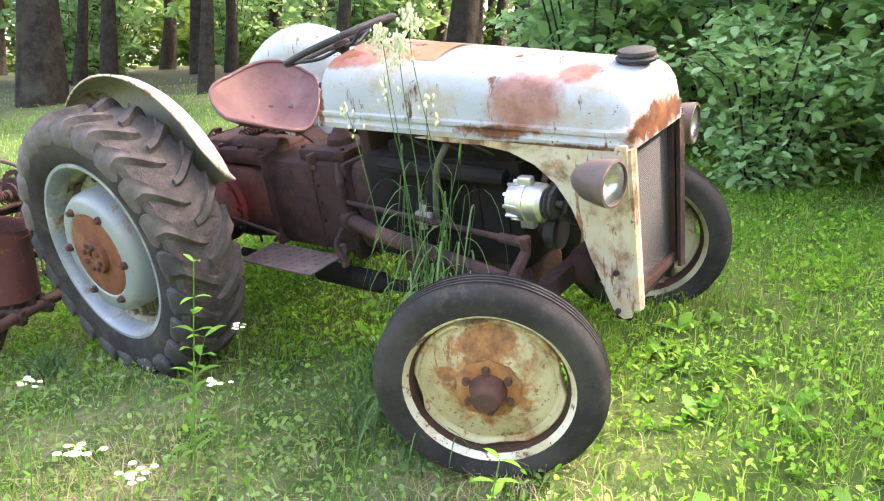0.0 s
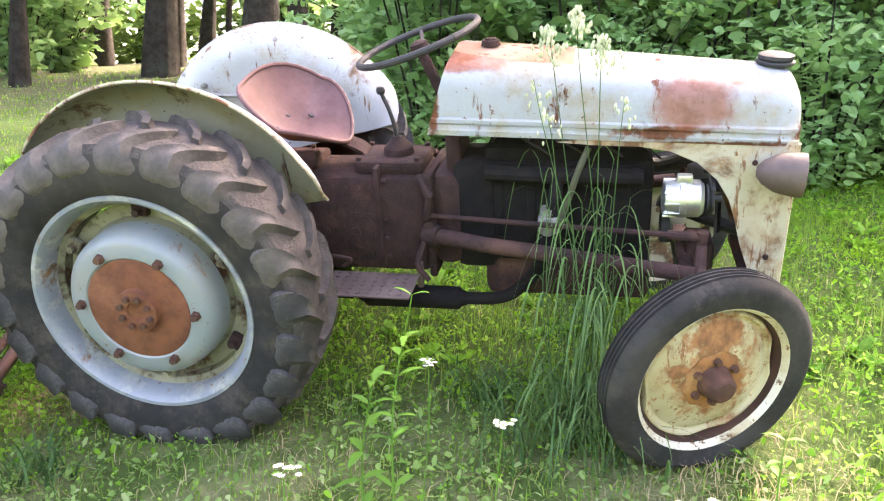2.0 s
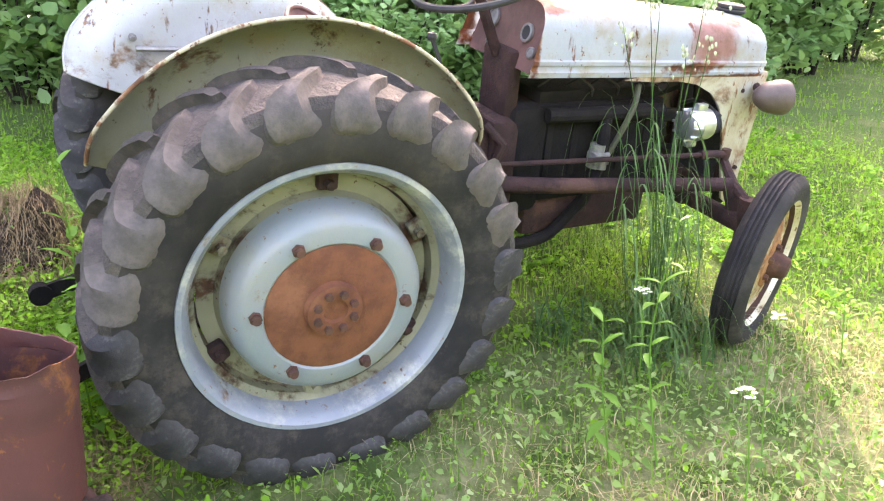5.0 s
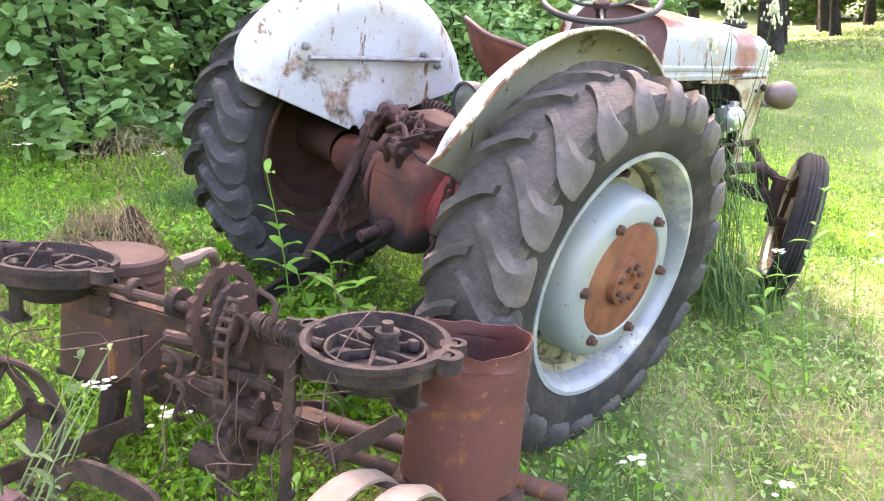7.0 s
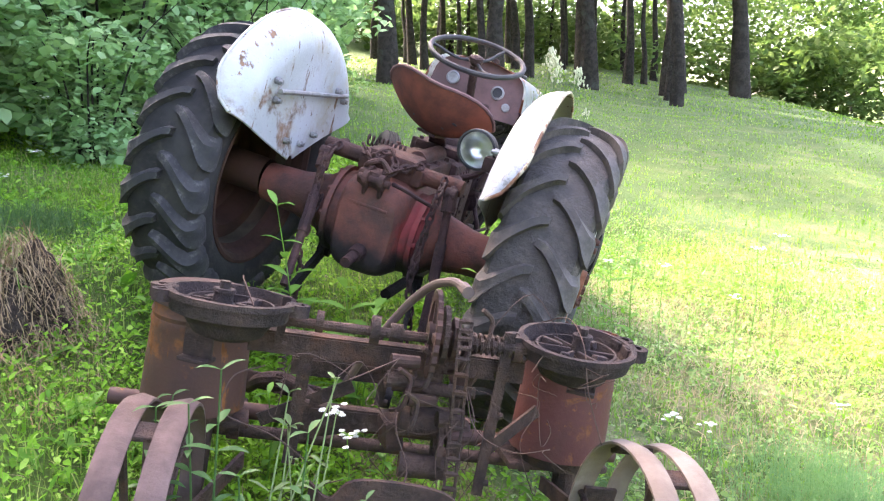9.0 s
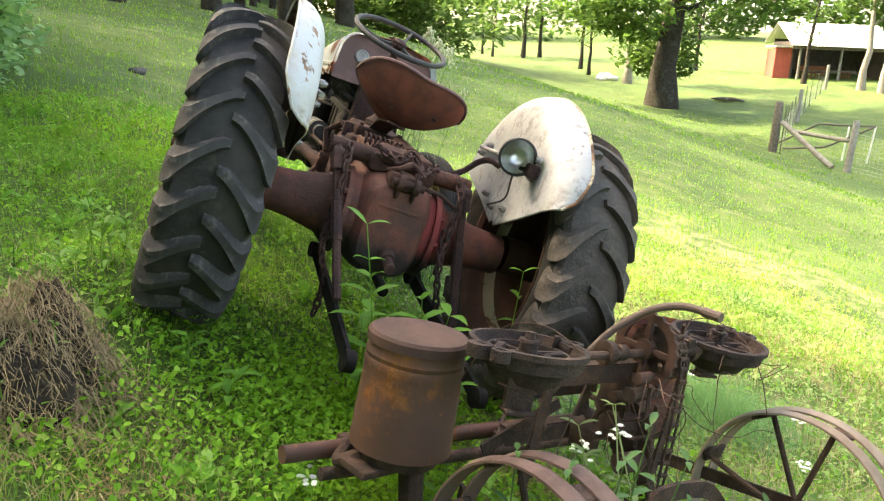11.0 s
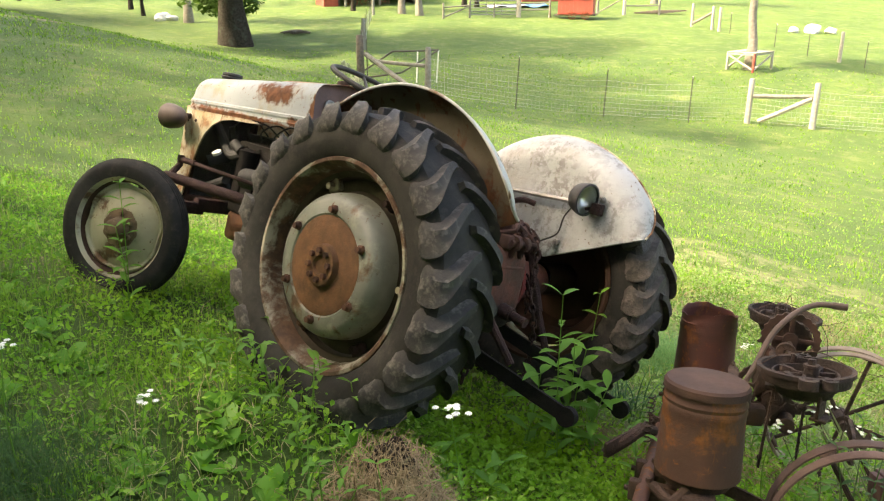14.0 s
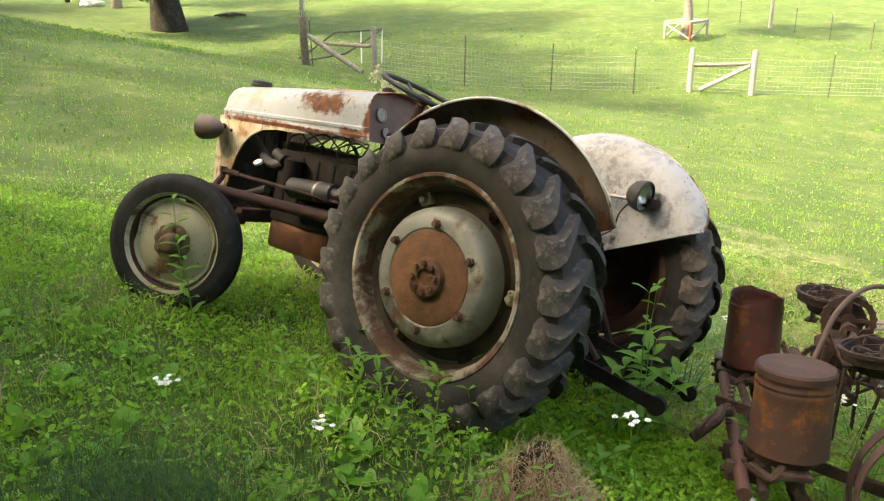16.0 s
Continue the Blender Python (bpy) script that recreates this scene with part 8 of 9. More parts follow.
def wooden_post(x, y, h, r=0.09, label="weathered round fence post", lean=(0.0, 0.0), material=None):
    """A cut pole with a chamfered top and slightly uneven girth."""
    rng = np.random.default_rng(int(100 * x + y))
    bm = B()
    loops = []
    for k, (q, f) in enumerate(((-0.3, 1.08), (0.0, 1.06), (0.35, 1.0), (0.7, 0.97), (0.97, 0.93), (1.0, 0.72))):
        loops.append([(lean[0] * q * h + math.cos(a) * r * f * (1 + 0.05 * math.sin(3 * a + k)), lean[1] * q * h + math.sin(a) * r * f, q * h) for a in (2 * math.pi * j / 10 for j in range(10))])
    rings(bm, loops)
    ob = part("fence_post", bm, material or WOOD, None, smooth=50)
    ob.location = (x, y, gz(x, y))
    return tagged(ob, label, "fence post", "fence posts")


def steel_stake(x, y, h, lean=(0.0, 0.0)):
    """A T-section steel stake with its anchor plate and studs."""
    ob = empty("steel_stake", Matrix.Translation((x, y, gz(x, y))), "thin dark steel fence stake in the lawn", "fence stake", "steel stakes of the fence")
    yaw = 55.0
    bm = B()
    top = Vector((lean[0], lean[1], h))
    cyl(bm, (0, 0, -0.3), top, 0.024, 0.022, 6)
    for k in range(10):
        p = top * ((k + 1) / 11)
        box(bm, p + Vector((-0.025, 0, 0)), (0.02, 0.02, 0.03))
    part("shaft", bm, STAKE, ob)
    bm = B()
    box(bm, top * 0.99, (0.05, 0.012, 0.10), (0, 0, yaw), 0.003)
    part("tip", bm, WHITE, ob, "pale painted tip")
    return ob


def rail(name, a, b, r, material, parent, label="", seg=8):
    bm = B()
    a, b = Vector(a), Vector(b)
    m = a.lerp(b, 0.5) + Vector((0, 0, -0.015))
    tube(bm, bend([a, m, b], 4), r, seg)
    return part(name, bm, material, parent, label)


def wire_span(a, b, top=1.25, rows=8, step=0.16):
    """Woven wire between two posts, sagging a little."""
    bm = B()
    a, b = Vector((*a, gz(*a))), Vector((*b, gz(*b)))
    n = max(2, int((b - a).length / step))

    def at(q, h):
        p = a.lerp(b, q)
        return Vector((p.x, p.y, gz(p.x, p.y) + h - 0.05 * math.sin(math.pi * q) * h))

    for k in range(rows):
        tube(bm, [at(q / 6, 0.12 + (top - 0.12) * (k / (rows - 1)) ** 1.2) for q in range(7)], 0.0042, 3)
    for k in range(1, n):
        tube(bm, [at(k / n, 0.12), at(k / n, top * 0.6), at(k / n, top)], 0.0026, 3)
    ob = part("wire_mesh", bm, WIRE, None, smooth=0)
    return tagged(ob, "galvanised woven wire stretched between fence posts", "wire fence", "spans of woven wire")


STAKE = plain("stake_paint", (0.05, 0.065, 0.05), (0.10, 0.08, 0.06), 20.0, 0.7, 0.2)
WIRE = plain("galvanised_wire", (0.55, 0.56, 0.55), (0.42, 0.42, 0.40), 20.0, 0.4, 0.7)

# the nearer gate with its long brace
ga, gb = Vector((20.98, 24.77, gz(20.98, 24.77))), Vector((21.64, 21.25, gz(21.64, 21.25)))
wooden_post(ga.x, ga.y, 2.05, 0.17, "stout weathered gate post with a dark steel stake", material=WOOD_OLD)
wooden_post(gb.x, gb.y, 1.95, 0.13, "weathered squared gate post on the lawn", (0.05, 0.02), WOOD)
for name, p, q, r, lab in (("brace_pole", ga + Vector((0.12, -0.2, 1.25)), gb + Vector((-0.25, 0.5, 0.12)), 0.11, "peeled pole leaning as a brace between gate posts"),
                           ("cross_rail", ga + Vector((0.3, -0.4, 0.95)), gb + Vector((0.02, 0.15, 1.18)), 0.085, "grey timber rail between the gate posts")):
    tagged(rail(name, p, q, r, WOOD, None), lab, "fence rail")
gate = empty("pipe_gate", Matrix.Translation((24.2, 25.2, gz(24.2, 25.2))), "old pipe gate leaning open behind the posts", "gate")
c0, c1, c2, c3 = Vector((-1.6, 2.2, 0.15)), Vector((-0.2, 0.7, 1.45)), Vector((0.9, -1.3, 1.55)), Vector((-0.6, -0.3, 0.55))
for p, q in ((c0, c1), (c1, c2), (c2, c3), (c3, c0)):
    rail("tube", p, q, 0.045, STAKE, gate)
for p, q in ((c1.lerp(c2, 0.55), Vector((0.3, -0.4, 0.0))), (c2, Vector((0.9, -1.15, 0.0)))):
    rail("prop", p, q, 0.035, WHITE, gate, "pale wooden prop")
steel_stake(21.1, 24.45, 2.0)

# the fence that runs off behind the gate
line = [(23.4, 27.6), (25.6, 30.0), (27.3, 32.0), (29.2, 34.1), (30.9, 35.9), (33.6, 38.8), (36.4, 41.8), (39.4, 44.9), (41.8, 47.4), (44.2, 49.8)]
for k, (x, y) in enumerate(line):
    if k in (4, 9):
        wooden_post(x, y, 1.9, 0.12, "pale wooden post in the line of stakes")
    else:
        steel_stake(x, y, 1.75, (0.03 * (k % 3 - 1), 0.0))
for p, q in zip([(21.0, 24.8)] + line, line):
    wire_span(p, q, 1.2, 6, 0.3)

# the wire fence across the sunny lawn
stakes = [(22.75, 17.4), (25.5, 15.0), (27.4, 12.2)]
for k, (x, y) in enumerate(stakes):
    steel_stake(x, y, (2.05, 1.95, 1.8)[k], ((0.12, -0.06), (0.10, -0.05), (0.05, 0.0))[k])
steel_stake(31.67, 5.75, 1.75, (0.1, -0.03))
steel_stake(34.6, 0.9, 1.75)
ga, gb = Vector((29.31, 10.59, gz(29.31, 10.59))), Vector((30.23, 8.34, gz(30.23, 8.34)))
wooden_post(ga.x, ga.y, 1.78, 0.115, "pale peeled gate post on the lawn", (0.02, 0.0), WOOD_PALE)
wooden_post(gb.x, gb.y, 1.82, 0.12, "pale peeled gate post on the lawn", material=WOOD_PALE)
for name, p, q, r, m, lab in (("cross_rail", ga + Vector((0.03, -0.1, 1.1)), gb + Vector((0, 0.1, 1.28)), 0.085, WOOD, "grey timber rail between pale posts"),
                              ("brace_pole", ga + Vector((0.08, -0.4, 0.1)), gb + Vector((-0.05, 0.14, 1.2)), 0.095, WOOD_PALE, "pale pole set as a brace between posts")):
    tagged(rail(name, p, q, r, m, None), lab, "fence rail")
for p, q in zip([(21.64, 21.25)] + stakes + [(29.31, 10.59), (30.23, 8.34), (31.67, 5.75)], stakes + [(29.31, 10.59), (30.23, 8.34), (31.67, 5.75), (34.6, 0.9)]):
    wire_span(p, q, 1.5)

# far fence beyond the bench
far_line = [(57.5, 27.2), (56.6, 25.1), (56.0, 24.25), (55.8, 23.3), (53.4, 20.6), (51.3, 18.2), (49.1, 15.3), (48.1, 13.1), (47.1, 11.4), (45.6, 9.1), (44.0, 6.7), (42.3, 4.2)]
for k, (x, y) in enumerate(far_line):
    if k in (0, 1, 2, 7):
        wooden_post(x, y, 1.75, 0.11, "far pale fence post", material=WOOD_PALE)
    else:
        steel_stake(x, y, 1.45)
a, b = (Vector((*p, gz(*p))) for p in far_line[:2])
tagged(rail("brace_pole", a + Vector((0, 0, 0.2)), b + Vector((0, 0, 1.3)), 0.1, WOOD, None), "far brace pole between fence posts", "fence rail")

# rail fence and posts before the sheds
posts = [(46.8, 44.0, 1.25, 0.09), (48.85, 42.9, 1.55, 0.09), (52.2, 40.3, 3.1, 0.2), (54.0, 38.4, 1.65, 0.1), (60.0, 37.5, 1.75, 0.12), (61.0, 35.4, 2.1, 0.16), (50.5, 41.6, 1.2, 0.07), (64.0, 33.6, 1.5, 0.1)]
for x, y, h, r in posts:
    wooden_post(x, y, h, r, "far weathered fence post before the sheds", material=WOOD_PALE if h > 1.9 else WOOD)
field_gate = empty("field_gate", Matrix.Translation((48.85, 42.9, gz(48.85, 42.9))), "long grey field gate of five rails", "gate")
g1 = Vector((3.2, -2.5, 0.0))
for k in range(5):
    rail("gate_rail", (0, 0, 0.25 + 0.27 * k), g1 + Vector((0, 0, 0.25 + 0.27 * k)), 0.035, STEEL_GREY, field_gate)
for q in (0.02, 0.35, 0.68, 0.98):
    rail("gate_upright", g1 * q + Vector((0, 0, 0.2)), g1 * q + Vector((0, 0, 1.36)), 0.03, STEEL_GREY, field_gate)
for (x, y), (u, v), z0, z1 in (((46.8, 44.0), (48.8, 42.95), 0.9, 1.0), ((46.8, 44.0), (48.8, 42.95), 0.1, 0.9), ((52.3, 40.2), (54.0, 38.4), 1.1, 1.2), ((52.3, 40.2), (54.0, 38.4), 0.6, 0.65), ((60.0, 37.5), (61.0, 35.4), 0.1, 1.5), ((60.0, 37.5), (61.0, 35.4), 1.3, 1.4), ((61.0, 35.4), (64.0, 33.6), 0.8, 0.8)):
    tagged(rail("cross_rail", (x, y, gz(x, y) + z0), (u, v, gz(u, v) + z1), 0.06, WOOD, None), "far grey fence rail before the sheds", "fence rail", "far fence rails")


def axes_box(bm, o, u, v, lo, hi):
    """A box in the frame (u, v, up) with its low and high corners."""
    c = [(lo[i] + hi[i]) / 2 for i in range(3)]
    s = [hi[i] - lo[i] for i in range(3)]
    m = Matrix(((u.x, v.x, 0, o.x), (u.y, v.y, 0, o.y), (0, 0, 1, o.z), (0, 0, 0, 1)))
    bmesh.ops.create_cube(bm, size=1.0, matrix=m @ Matrix.Translation(c) @ Matrix.Diagonal((*s, 1)))
    return bm


def facing(a, b):
    """Origin, direction along the front and direction to the back of a building whose front runs from a to b."""
    o = Vector((a[0], a[1], gz(*a) - 0.05))
    u = Vector((b[0] - a[0], b[1] - a[1], 0))
    w = u.length
    u.normalize()
    v = Vector((-u.y, u.x, 0))
    if v.dot(o.xy.to_3d()) < 0:
        v = -v
    return o, u, v, w


def ribbed_roof(o, u, v, x0, x1, y0, z0, y1, z1, step=0.3):
    """A sheet-metal roof from the front eave to the ridge, with raised ribs."""
    bm = B()
    n = max(3, int((x1 - x0) / step))
    up, dn = [], []
    for k in range(4 * n + 1):
        x = x0 + (x1 - x0) * k / (4 * n)
        r = 0.03 if k % 4 in (1, 2) else 0.0
        up.append([o + u * x + v * y + Vector((0, 0, z + r)) for y, z in ((y0, z0), (y1, z1))])
        dn.append([p - Vector((0, 0, 0.06)) for p in up[-1]])
    for a, b, c, d in zip(up, up[1:], dn, dn[1:]):
        for q in ((a[0], b[0], b[1], a[1]), (c[0], d[0], d[1], c[1]), (a[0], b[0], d[0], c[0])):
            bm.faces.new([bm.verts.new(p) for p in q])
    return bm


# open barn with its pale roof
o, u, v, w = facing((46.5, 56.9), (53.9, 54.2))
barn = empty("barn", Matrix.Identity(4), "open-fronted barn with pale metal roof and dark inside", "barn")
part("back_wall", axes_box(B(), o, u, v, (0, 6.0, 0), (w, 6.15, 3.6)), DARK, barn)
part("side_wall", axes_box(B(), o, u, v, (0, 0.6, 0), (0.15, 6.0, 3.3)), DARK, barn)
part("side_wall", axes_box(B(), o, u, v, (w - 0.15, 0.6, 0), (w, 6.0, 3.3)), DARK, barn)
part("roof", ribbed_roof(o, u, v, -0.5, w + 0.4, -0.7, 2.95, 4.2, 5.0), ROOF, barn, smooth=0)
part("roof", ribbed_roof(o, u, v, -0.5, w + 0.4, 7.5, 3.3, 4.2, 5.0), ROOF, barn, smooth=0)
part("eave_beam", axes_box(B(), o, u, v, (-0.3, -0.1, 2.65), (w + 0.2, 0.1, 2.9)), WOOD_OLD, barn)
for q in (0.06, 0.5, 0.97):
    bm = B()
    cyl(bm, o + u * w * q + Vector((0, 0, -0.3)), o + u * w * q + Vector((0, 0, 2.75)), 0.12, 0.10, 8)
    part("post", bm, WOOD, barn)
red = empty("red_lean_to", Matrix.Identity(4), "narrow red board lean-to at the barn's end", "shed")
ro = o - u * 1.42 + v * 0.6
for k in range(7):
    part("board", axes_box(B(), ro, u, v, (0.2 * k, 0.01 * (k % 2), 0), (0.2 * k + 0.185, 0.06, 2.7)), BARN_RED, red)
part("back", axes_box(B(), ro, u, v, (0.0, 0.1, 0), (1.4, 2.5, 2.6)), BARN_RED, red)
part("roof", axes_box(B(), ro, u, v, (-0.15, -0.25, 2.75), (1.5, 2.7, 2.85)), ROOF, red)


def spoked_wheel(bm, c, axis, r, w, spokes=8):
    turn(bm, [(-w, r), (w, r), (w, r * 0.88), (-w, r * 0.88), (-w, r)], c, axis, 20, False)
    a, b, n = frame_of(axis)
    for k in range(spokes):
        t = 2 * math.pi * k / spokes
        tube(bm, [Vector(c), Vector(c) + (a * math.cos(t) + b * math.sin(t)) * r * 0.92], r * 0.05, 5)
    turn(bm, [(-w * 1.6, r * 0.16), (w * 1.6, r * 0.16)], c, axis, 10)
    return bm


wagon = empty("farm_wagon", Matrix.Identity(4), "old rusty wagon with spoked wheels inside the barn", "wagon")
wo = o + v * 1.0
part("bed", axes_box(B(), wo, u, v, (0.9, 0.2, 0.75), (5.9, 1.8, 0.95)), WOOD_OLD, wagon)
part("side_board", axes_box(B(), wo, u, v, (0.9, 0.15, 0.95), (3.6, 0.22, 1.25)), DISC_RUST, wagon)
for x, r in ((1.5, 0.62), (2.9, 0.62), (4.9, 0.45)):
    part("wheel", spoked_wheel(B(), wo + u * x + Vector((0, 0, r)), v, r, 0.06), DISC_RUST, wagon)
part("draw_bar", cyl(B(), wo + u * 5.9 + v * 0.9 + Vector((0, 0, 0.8)), wo + u * 7.6 + v * 0.6 + Vector((0, 0, 0.35)), 0.06), WOOD_OLD, wagon)

# red sheds
o, u, v, w = facing((64.4, 49.4), (68.2, 47.6))
shed = empty("red_shed", Matrix.Identity(4), "small red board shed with a white window", "shed")
part("wall", axes_box(B(), o, u, v, (0, 0.05, 0), (w, 3.0, 2.75)), BARN_RED, shed)
for k in range(18):
    part("board", axes_box(B(), o, u, v, (w * k / 18 + 0.01, 0.015 * (k % 2), 0.05), (w * (k + 1) / 18 - 0.01, 0.05, 2.7)), BARN_RED, shed)
part("roof", ribbed_roof(o, u, v, -0.25, w + 0.2, -0.4, 2.8, 3.2, 3.15), ROOF, shed, smooth=0)
win = part("window", axes_box(B(), o, u, v, (w * 0.3, -0.06, 1.35), (w * 0.93, 0.0, 2.45)), WHITE, shed, "white window of three panes")
for k in range(3):
    part("pane", axes_box(B(), o, u, v, (w * (0.33 + 0.2 * k), -0.075, 1.47), (w * (0.50 + 0.2 * k), -0.055, 2.33)), PANE, win)
o, u, v, w = facing((69.0, 50.2), (80.9, 47.6))
big = empty("red_barn", Matrix.Identity(4), "red board barn with an open porch and pale roof", "barn")
part("tall_wall", axes_box(B(), o, u, v, (0, 0.1, 0), (1.6, 5.0, 4.6)), BARN_RED, big)
part("front_wall", axes_box(B(), o, u, v, (6.6, 0.1, 0), (w, 0.3, 3.7)), BARN_RED, big)
part("back_wall", axes_box(B(), o, u, v, (1.6, 3.0, 0), (w, 3.2, 4.2)), DARK, big)
part("end_wall", axes_box(B(), o, u, v, (w - 0.2, 0.3, 0), (w, 3.0, 3.7)), BARN_RED, big)
for k in range(24):
    x = 6.6 + (w - 6.6) * k / 24
    part("board", axes_box(B(), o, u, v, (x + 0.01, 0.03 + 0.02 * (k % 2), 0.05), (x + (w - 6.6) / 24 - 0.01, 0.095, 3.65)), BARN_RED, big)
# Dark panels stand in for the shade inside two openings.
for x in (7.3, 9.7):
    part("opening", axes_box(B(), o, u, v, (x, -0.01, 2.5), (x + 1.1, 0.02, 3.3)), DARK, big)
for x in (2.9, 5.4):
    part("porch_post", cyl(B(), o + u * x + v * -0.3 + Vector((0, 0, -0.2)), o + u * x + v * -0.3 + Vector((0, 0, 4.0)), 0.13, 0.11, 8), WOOD, big)
part("roof", ribbed_roof(o, u, v, 0.3, w + 0.6, -0.8, 3.95, 4.0, 5.1), ROOF, big, smooth=0)
part("tall_roof", ribbed_roof(o, u, v, -0.6, 4.2, -0.9, 4.7, 5.2, 5.6), ROOF, big, smooth=0)
bm = B()
turn(bm, [(0, 1.1), (4.6, 1.1), (5.0, 0.8), (5.3, 0.1)], o + u * (w + 1.3) + v * 1.5, (0, 0, 1), 20)
tagged(part("grain_bin", bm, STEEL_GREY), "grey-blue metal grain bin beside the barn", "grain bin")

# red cart on wheels
o, u, v, w = facing((53.75, 37.4), (55.0, 34.8))
cart = empty("red_cart", Matrix.Identity(4), "red wooden box cart with white tin roof", "cart")
part("box", axes_box(B(), o, u, v, (0, 0.04, 0.4), (w, 1.7, 1.98)), BARN_RED, cart)
for k in range(9):
    part("board", axes_box(B(), o, u, v, (w * k / 9 + 0.006, 0.012 * (k % 2), 0.4), (w * (k + 1) / 9 - 0.006, 0.04, 1.96)), BARN_RED, cart)
part("roof", ribbed_roof(o, u, v, -0.22, w + 0.15, -0.25, 2.02, 2.0, 2.3, 0.24), ROOF, cart, smooth=0)
for x in (w * 0.42, w * 0.8):
    part("wheel", spoked_wheel(B(), o + u * x + v * -0.1 + Vector((0, 0, 0.32)), v, 0.32, 0.05), DISC_RUST, cart)
part("chassis", axes_box(B(), o, u, v, (-0.3, 0.2, 0.28), (w + 0.2, 1.5, 0.4)), WOOD_OLD, cart)

# bench built round the pale tree
bc = Vector((41.9, 15.9, gz(41.9, 15.9)))
bench = empty("tree_bench", Matrix.Translation(bc) @ Matrix.Rotation(radians(-6), 4, "Z"), "pale wooden bench table built round a tree", "bench")
leg_at = [(-1.25, -0.1), (-0.15, -1.1), (1.25, 0.1), (0.15, 1.1)]
for k in range(5):
    q = -0.88 + 0.44 * k
    for side in (-1, 1):
        lo, hi = (0.42, 0.85) if abs(q) < 0.5 else (0.0, 0.85)
        bm = B()
        box(bm, (q * 0.97, side * (lo + hi) / 2, 0.98), (0.41, hi - lo, 0.045), (0, 0, 0), 0.008)
        part("slat", bm, WOOD_PALE, bench)
for k, (x, y) in enumerate(((-1.0, -0.78), (1.0, -0.78), (1.0, 0.78), (-1.0, 0.78))):
    bm = B()
    box(bm, (x, y, 0.44), (0.11, 0.11, 1.0), (0, 0, 0), 0.01)
    part("leg", bm, BARN_RED if k == 0 else WOOD_PALE, bench, "red-brown painted leg" if k == 0 else "")
for a, b in (((-1.0, -0.78), (1.0, -0.78)), ((-1.0, -0.78), (-1.0, 0.78)), ((1.0, -0.78), (1.0, 0.78)), ((-1.0, 0.78), (1.0, 0.78))):
    a, b = Vector((*a, 0.9)), Vector((*b, 0.9))
    rail("apron", a, b, 0.05, WOOD_PALE, bench, seg=4)
    if a.x < 0:
        rail("brace", Vector((-1.0, -0.78, 0.08)) if a.y < 0 else a - Vector((0, 0, 0.8)), b - Vector((0, 0, 0.05)), 0.055, WOOD_PALE, bench, seg=4)

# loose timber, logs and rocks on the lawn
for k in range(9):
    bm = B()
    L, a = 1.6 + 0.3 * (k % 3), 20 + 23 * k
    d = Vector((math.cos(radians(a)), math.sin(radians(a)) * 0.5, 0.0)) * L / 2
    c = Vector((32.0 + 0.25 * math.sin(2.3 * k), 44.5 + 0.4 * math.cos(1.7 * k), 0))
    c.z = gz(c.x, c.y) + 0.10 + 0.05 * (k % 3)
    tube(bm, bend([c - d, c + Vector((0, 0, 0.05)), c + d], 3), 0.085, 7, 0.05)
    tagged(part("log", bm, WOOD_OLD), "grey broken branch lying in a heap on the lawn", "log", "logs in the heap")
for k in range(4):
    p = Vector((64.0 + 0.5 * k, 34.4 - 0.35 * k, 0))
    p.z = gz(p.x, p.y) + 0.12 + 0.06 * k
    tagged(part("plank", axes_box(B(), p, Vector((0.6, -0.8, 0)), Vector((0.8, 0.6, 0)), (-1.5, 0, -0.06), (1.5, 0.3, 0.06)), WOOD_OLD), "old timber lying before the far fence", "plank", "loose timber")


def rock(x, y, r, material, label, flat=0.6):
    rng = np.random.default_rng(int(abs(x) * 91 + abs(y) * 7))
    bm = B()
    bmesh.ops.create_icosphere(bm, subdivisions=3, radius=1.0)
    k = rng.normal(0, 2.2, (5, 3))
    for q in bm.verts:
        n = 1 + 0.09 * sum(math.sin(float(np.dot(a, q.co)) + i) for i, a in enumerate(k))
        q.co = Vector((q.co.x * r * n, q.co.y * r * n * 0.8, q.co.z * r * flat * n))
    ob = part("rock", bm, material, smooth=40)
    ob.location = (x, y, gz(x, y) + r * flat * 0.45)
    return tagged(ob, label, "rock", "rocks")


for x, y, r in ((29.0, 58.0, 0.55), (29.8, 57.6, 0.5), (29.5, 58.5, 0.6), (28.6, 57.5, 0.35)):
    rock(x, y, r, ROCK_WHITE, "pale white rock heaped under the trees")
for x, y, r in ((61.3, 19.3, 0.7), (62.0, 18.2, 0.5), (60.4, 20.4, 0.45)):
    rock(x, y, r, ROCK_WHITE, "pale rock beside the far fence")
rock(-1.45, 6.6, 0.085, ROCK, "small dark stone in the grass")

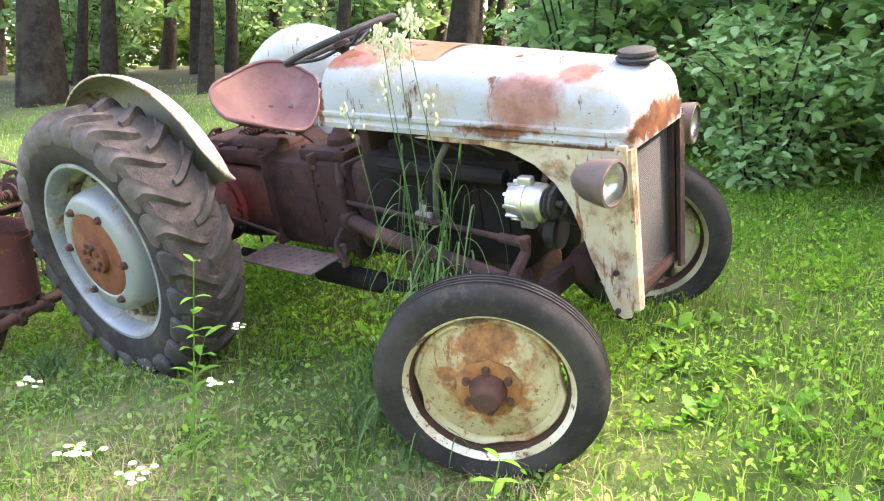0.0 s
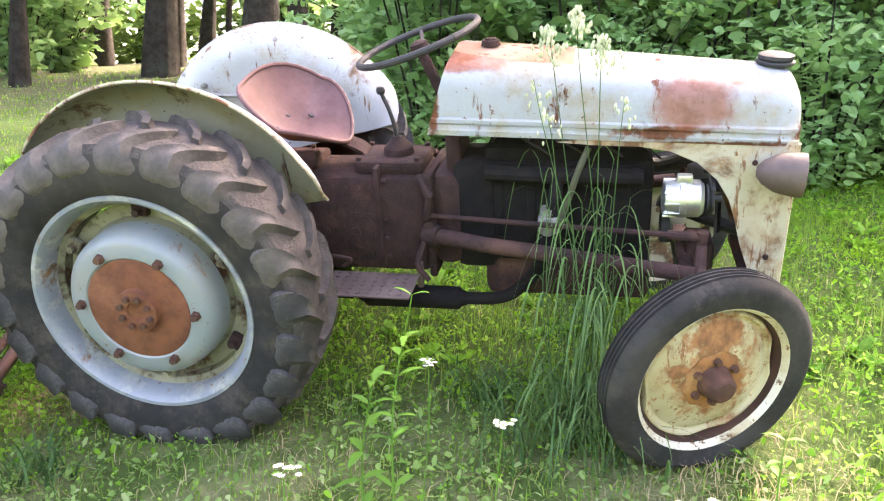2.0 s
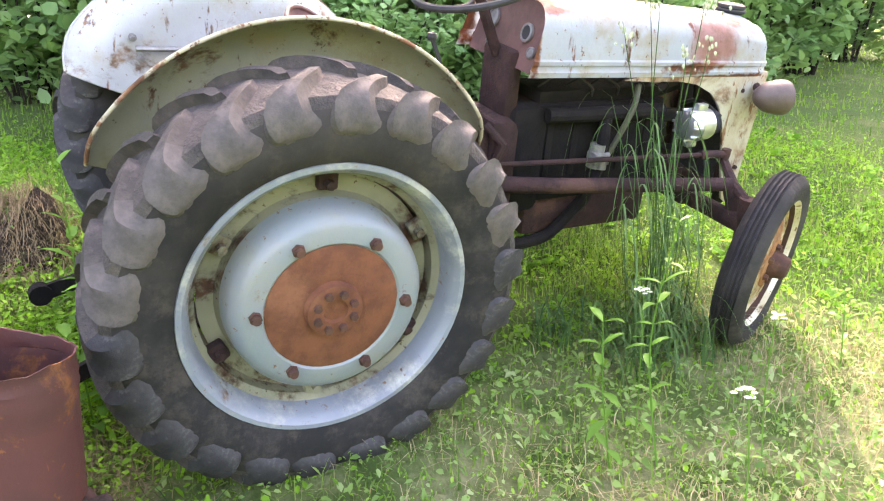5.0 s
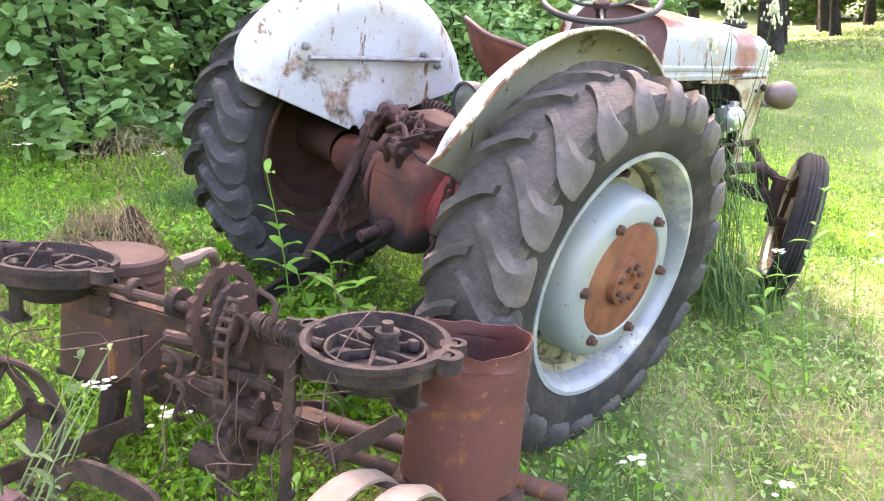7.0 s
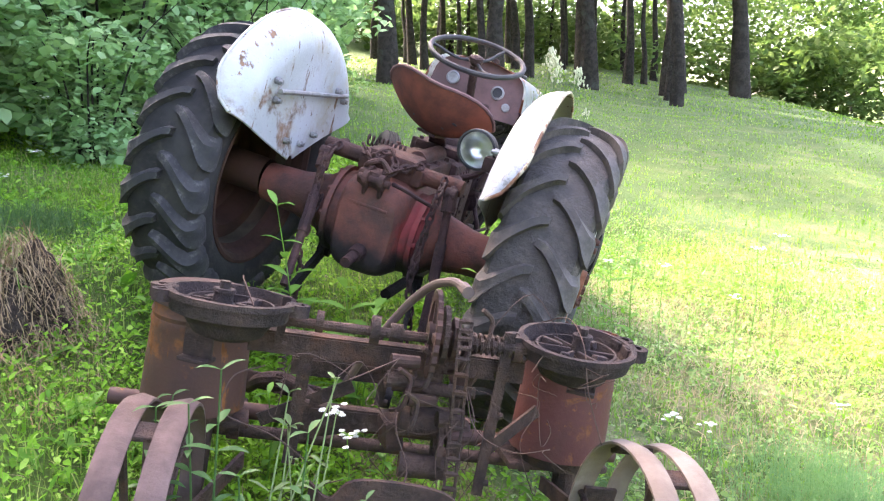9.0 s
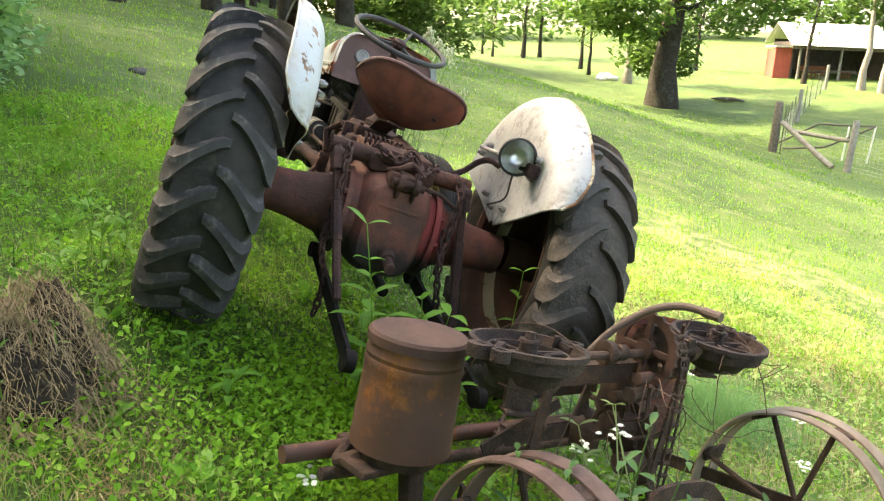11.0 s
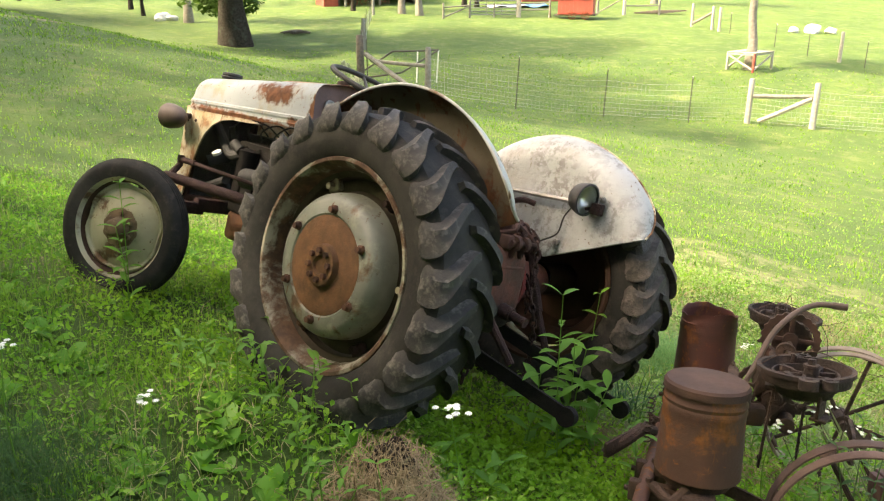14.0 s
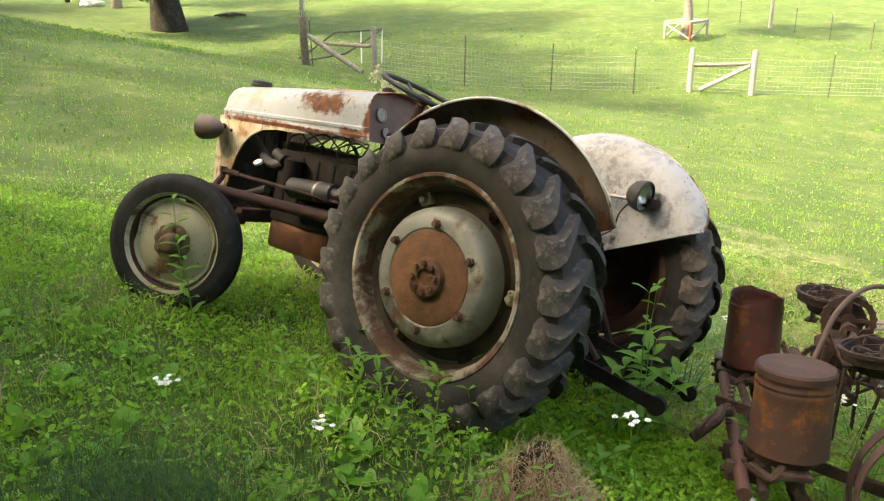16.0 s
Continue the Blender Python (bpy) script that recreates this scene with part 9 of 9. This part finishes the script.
# worn-out vehicles between the barns
def old_truck(x, y, yaw, length, colour, label, cab=0.35):
    ob = empty("old_truck", Matrix.Translation((x, y, gz(x, y))) @ Matrix.Rotation(radians(yaw), 4, "Z"), label, "truck")
    h = length / 2
    bm = B()
    box(bm, (0, 0, 0.95), (length, 1.8, 0.7), (0, 0, 0), 0.12)
    part("body", bm, colour, ob)
    bm = B()
    box(bm, (length * (cab - 0.3), 0, 1.65), (length * 0.34, 1.65, 0.8), (0, 0, 0), 0.18)
    part("cab", bm, colour, ob)
    for s in (-1, 1):
        part("window", box(B(), (length * (cab - 0.3), s * 0.825, 1.72), (length * 0.26, 0.02, 0.42)), PANE, ob, "dark side window")
        for q in (-0.31, 0.31):
            bm = B()
            turn(bm, [(-0.1, 0.2), (-0.1, 0.4), (-0.07, 0.44), (0.07, 0.44), (0.1, 0.4), (0.1, 0.2)], (length * q, s * 0.84, 0.42), (0, 1, 0), 18)
            part("wheel", bm, RUBBER, ob)
    part("bumper", box(B(), (h + 0.06, 0, 0.65), (0.12, 1.7, 0.18), (0, 0, 0), 0.03), STEEL_GREY, ob)
    return ob


old_truck(59.5, 56.5, 140, 5.0, PANEL, "old cream truck parked among the trees")
old_truck(62.8, 52.2, 150, 4.4, CREAM, "small faded yellow truck parked before the trees")
old_truck(70.0, 58.0, 155, 4.8, FLAP, "faded orange truck parked behind the sheds")
old_truck(64.5, 57.5, 145, 5.2, ROOF, "old white truck parked among the trees")
for k, (x, y, mat, lab) in enumerate(((58.0, 46.5, ROOF, "white sheet of tarpaulin on the ground"), (60.2, 45.2, TARP, "blue tarpaulin folded on the ground"))):
    bm = B()
    bmesh.ops.create_grid(bm, x_segments=10, y_segments=6, size=1.0)
    for q in bm.verts:
        q.co.z = 0.14 + 0.1 * math.sin(5 * q.co.x + 3 * q.co.y + k) + 0.06 * math.cos(9 * q.co.y)
        q.co.x *= 1.8
    bmesh.ops.solidify(bm, geom=bm.faces[:], thickness=0.02)
    t = part("tarpaulin", bm, mat, smooth=60)
    t.matrix_basis = Matrix.Translation((x, y, gz(x, y))) @ Matrix.Rotation(radians(-35), 4, "Z")
    tagged(t, lab, "tarpaulin")
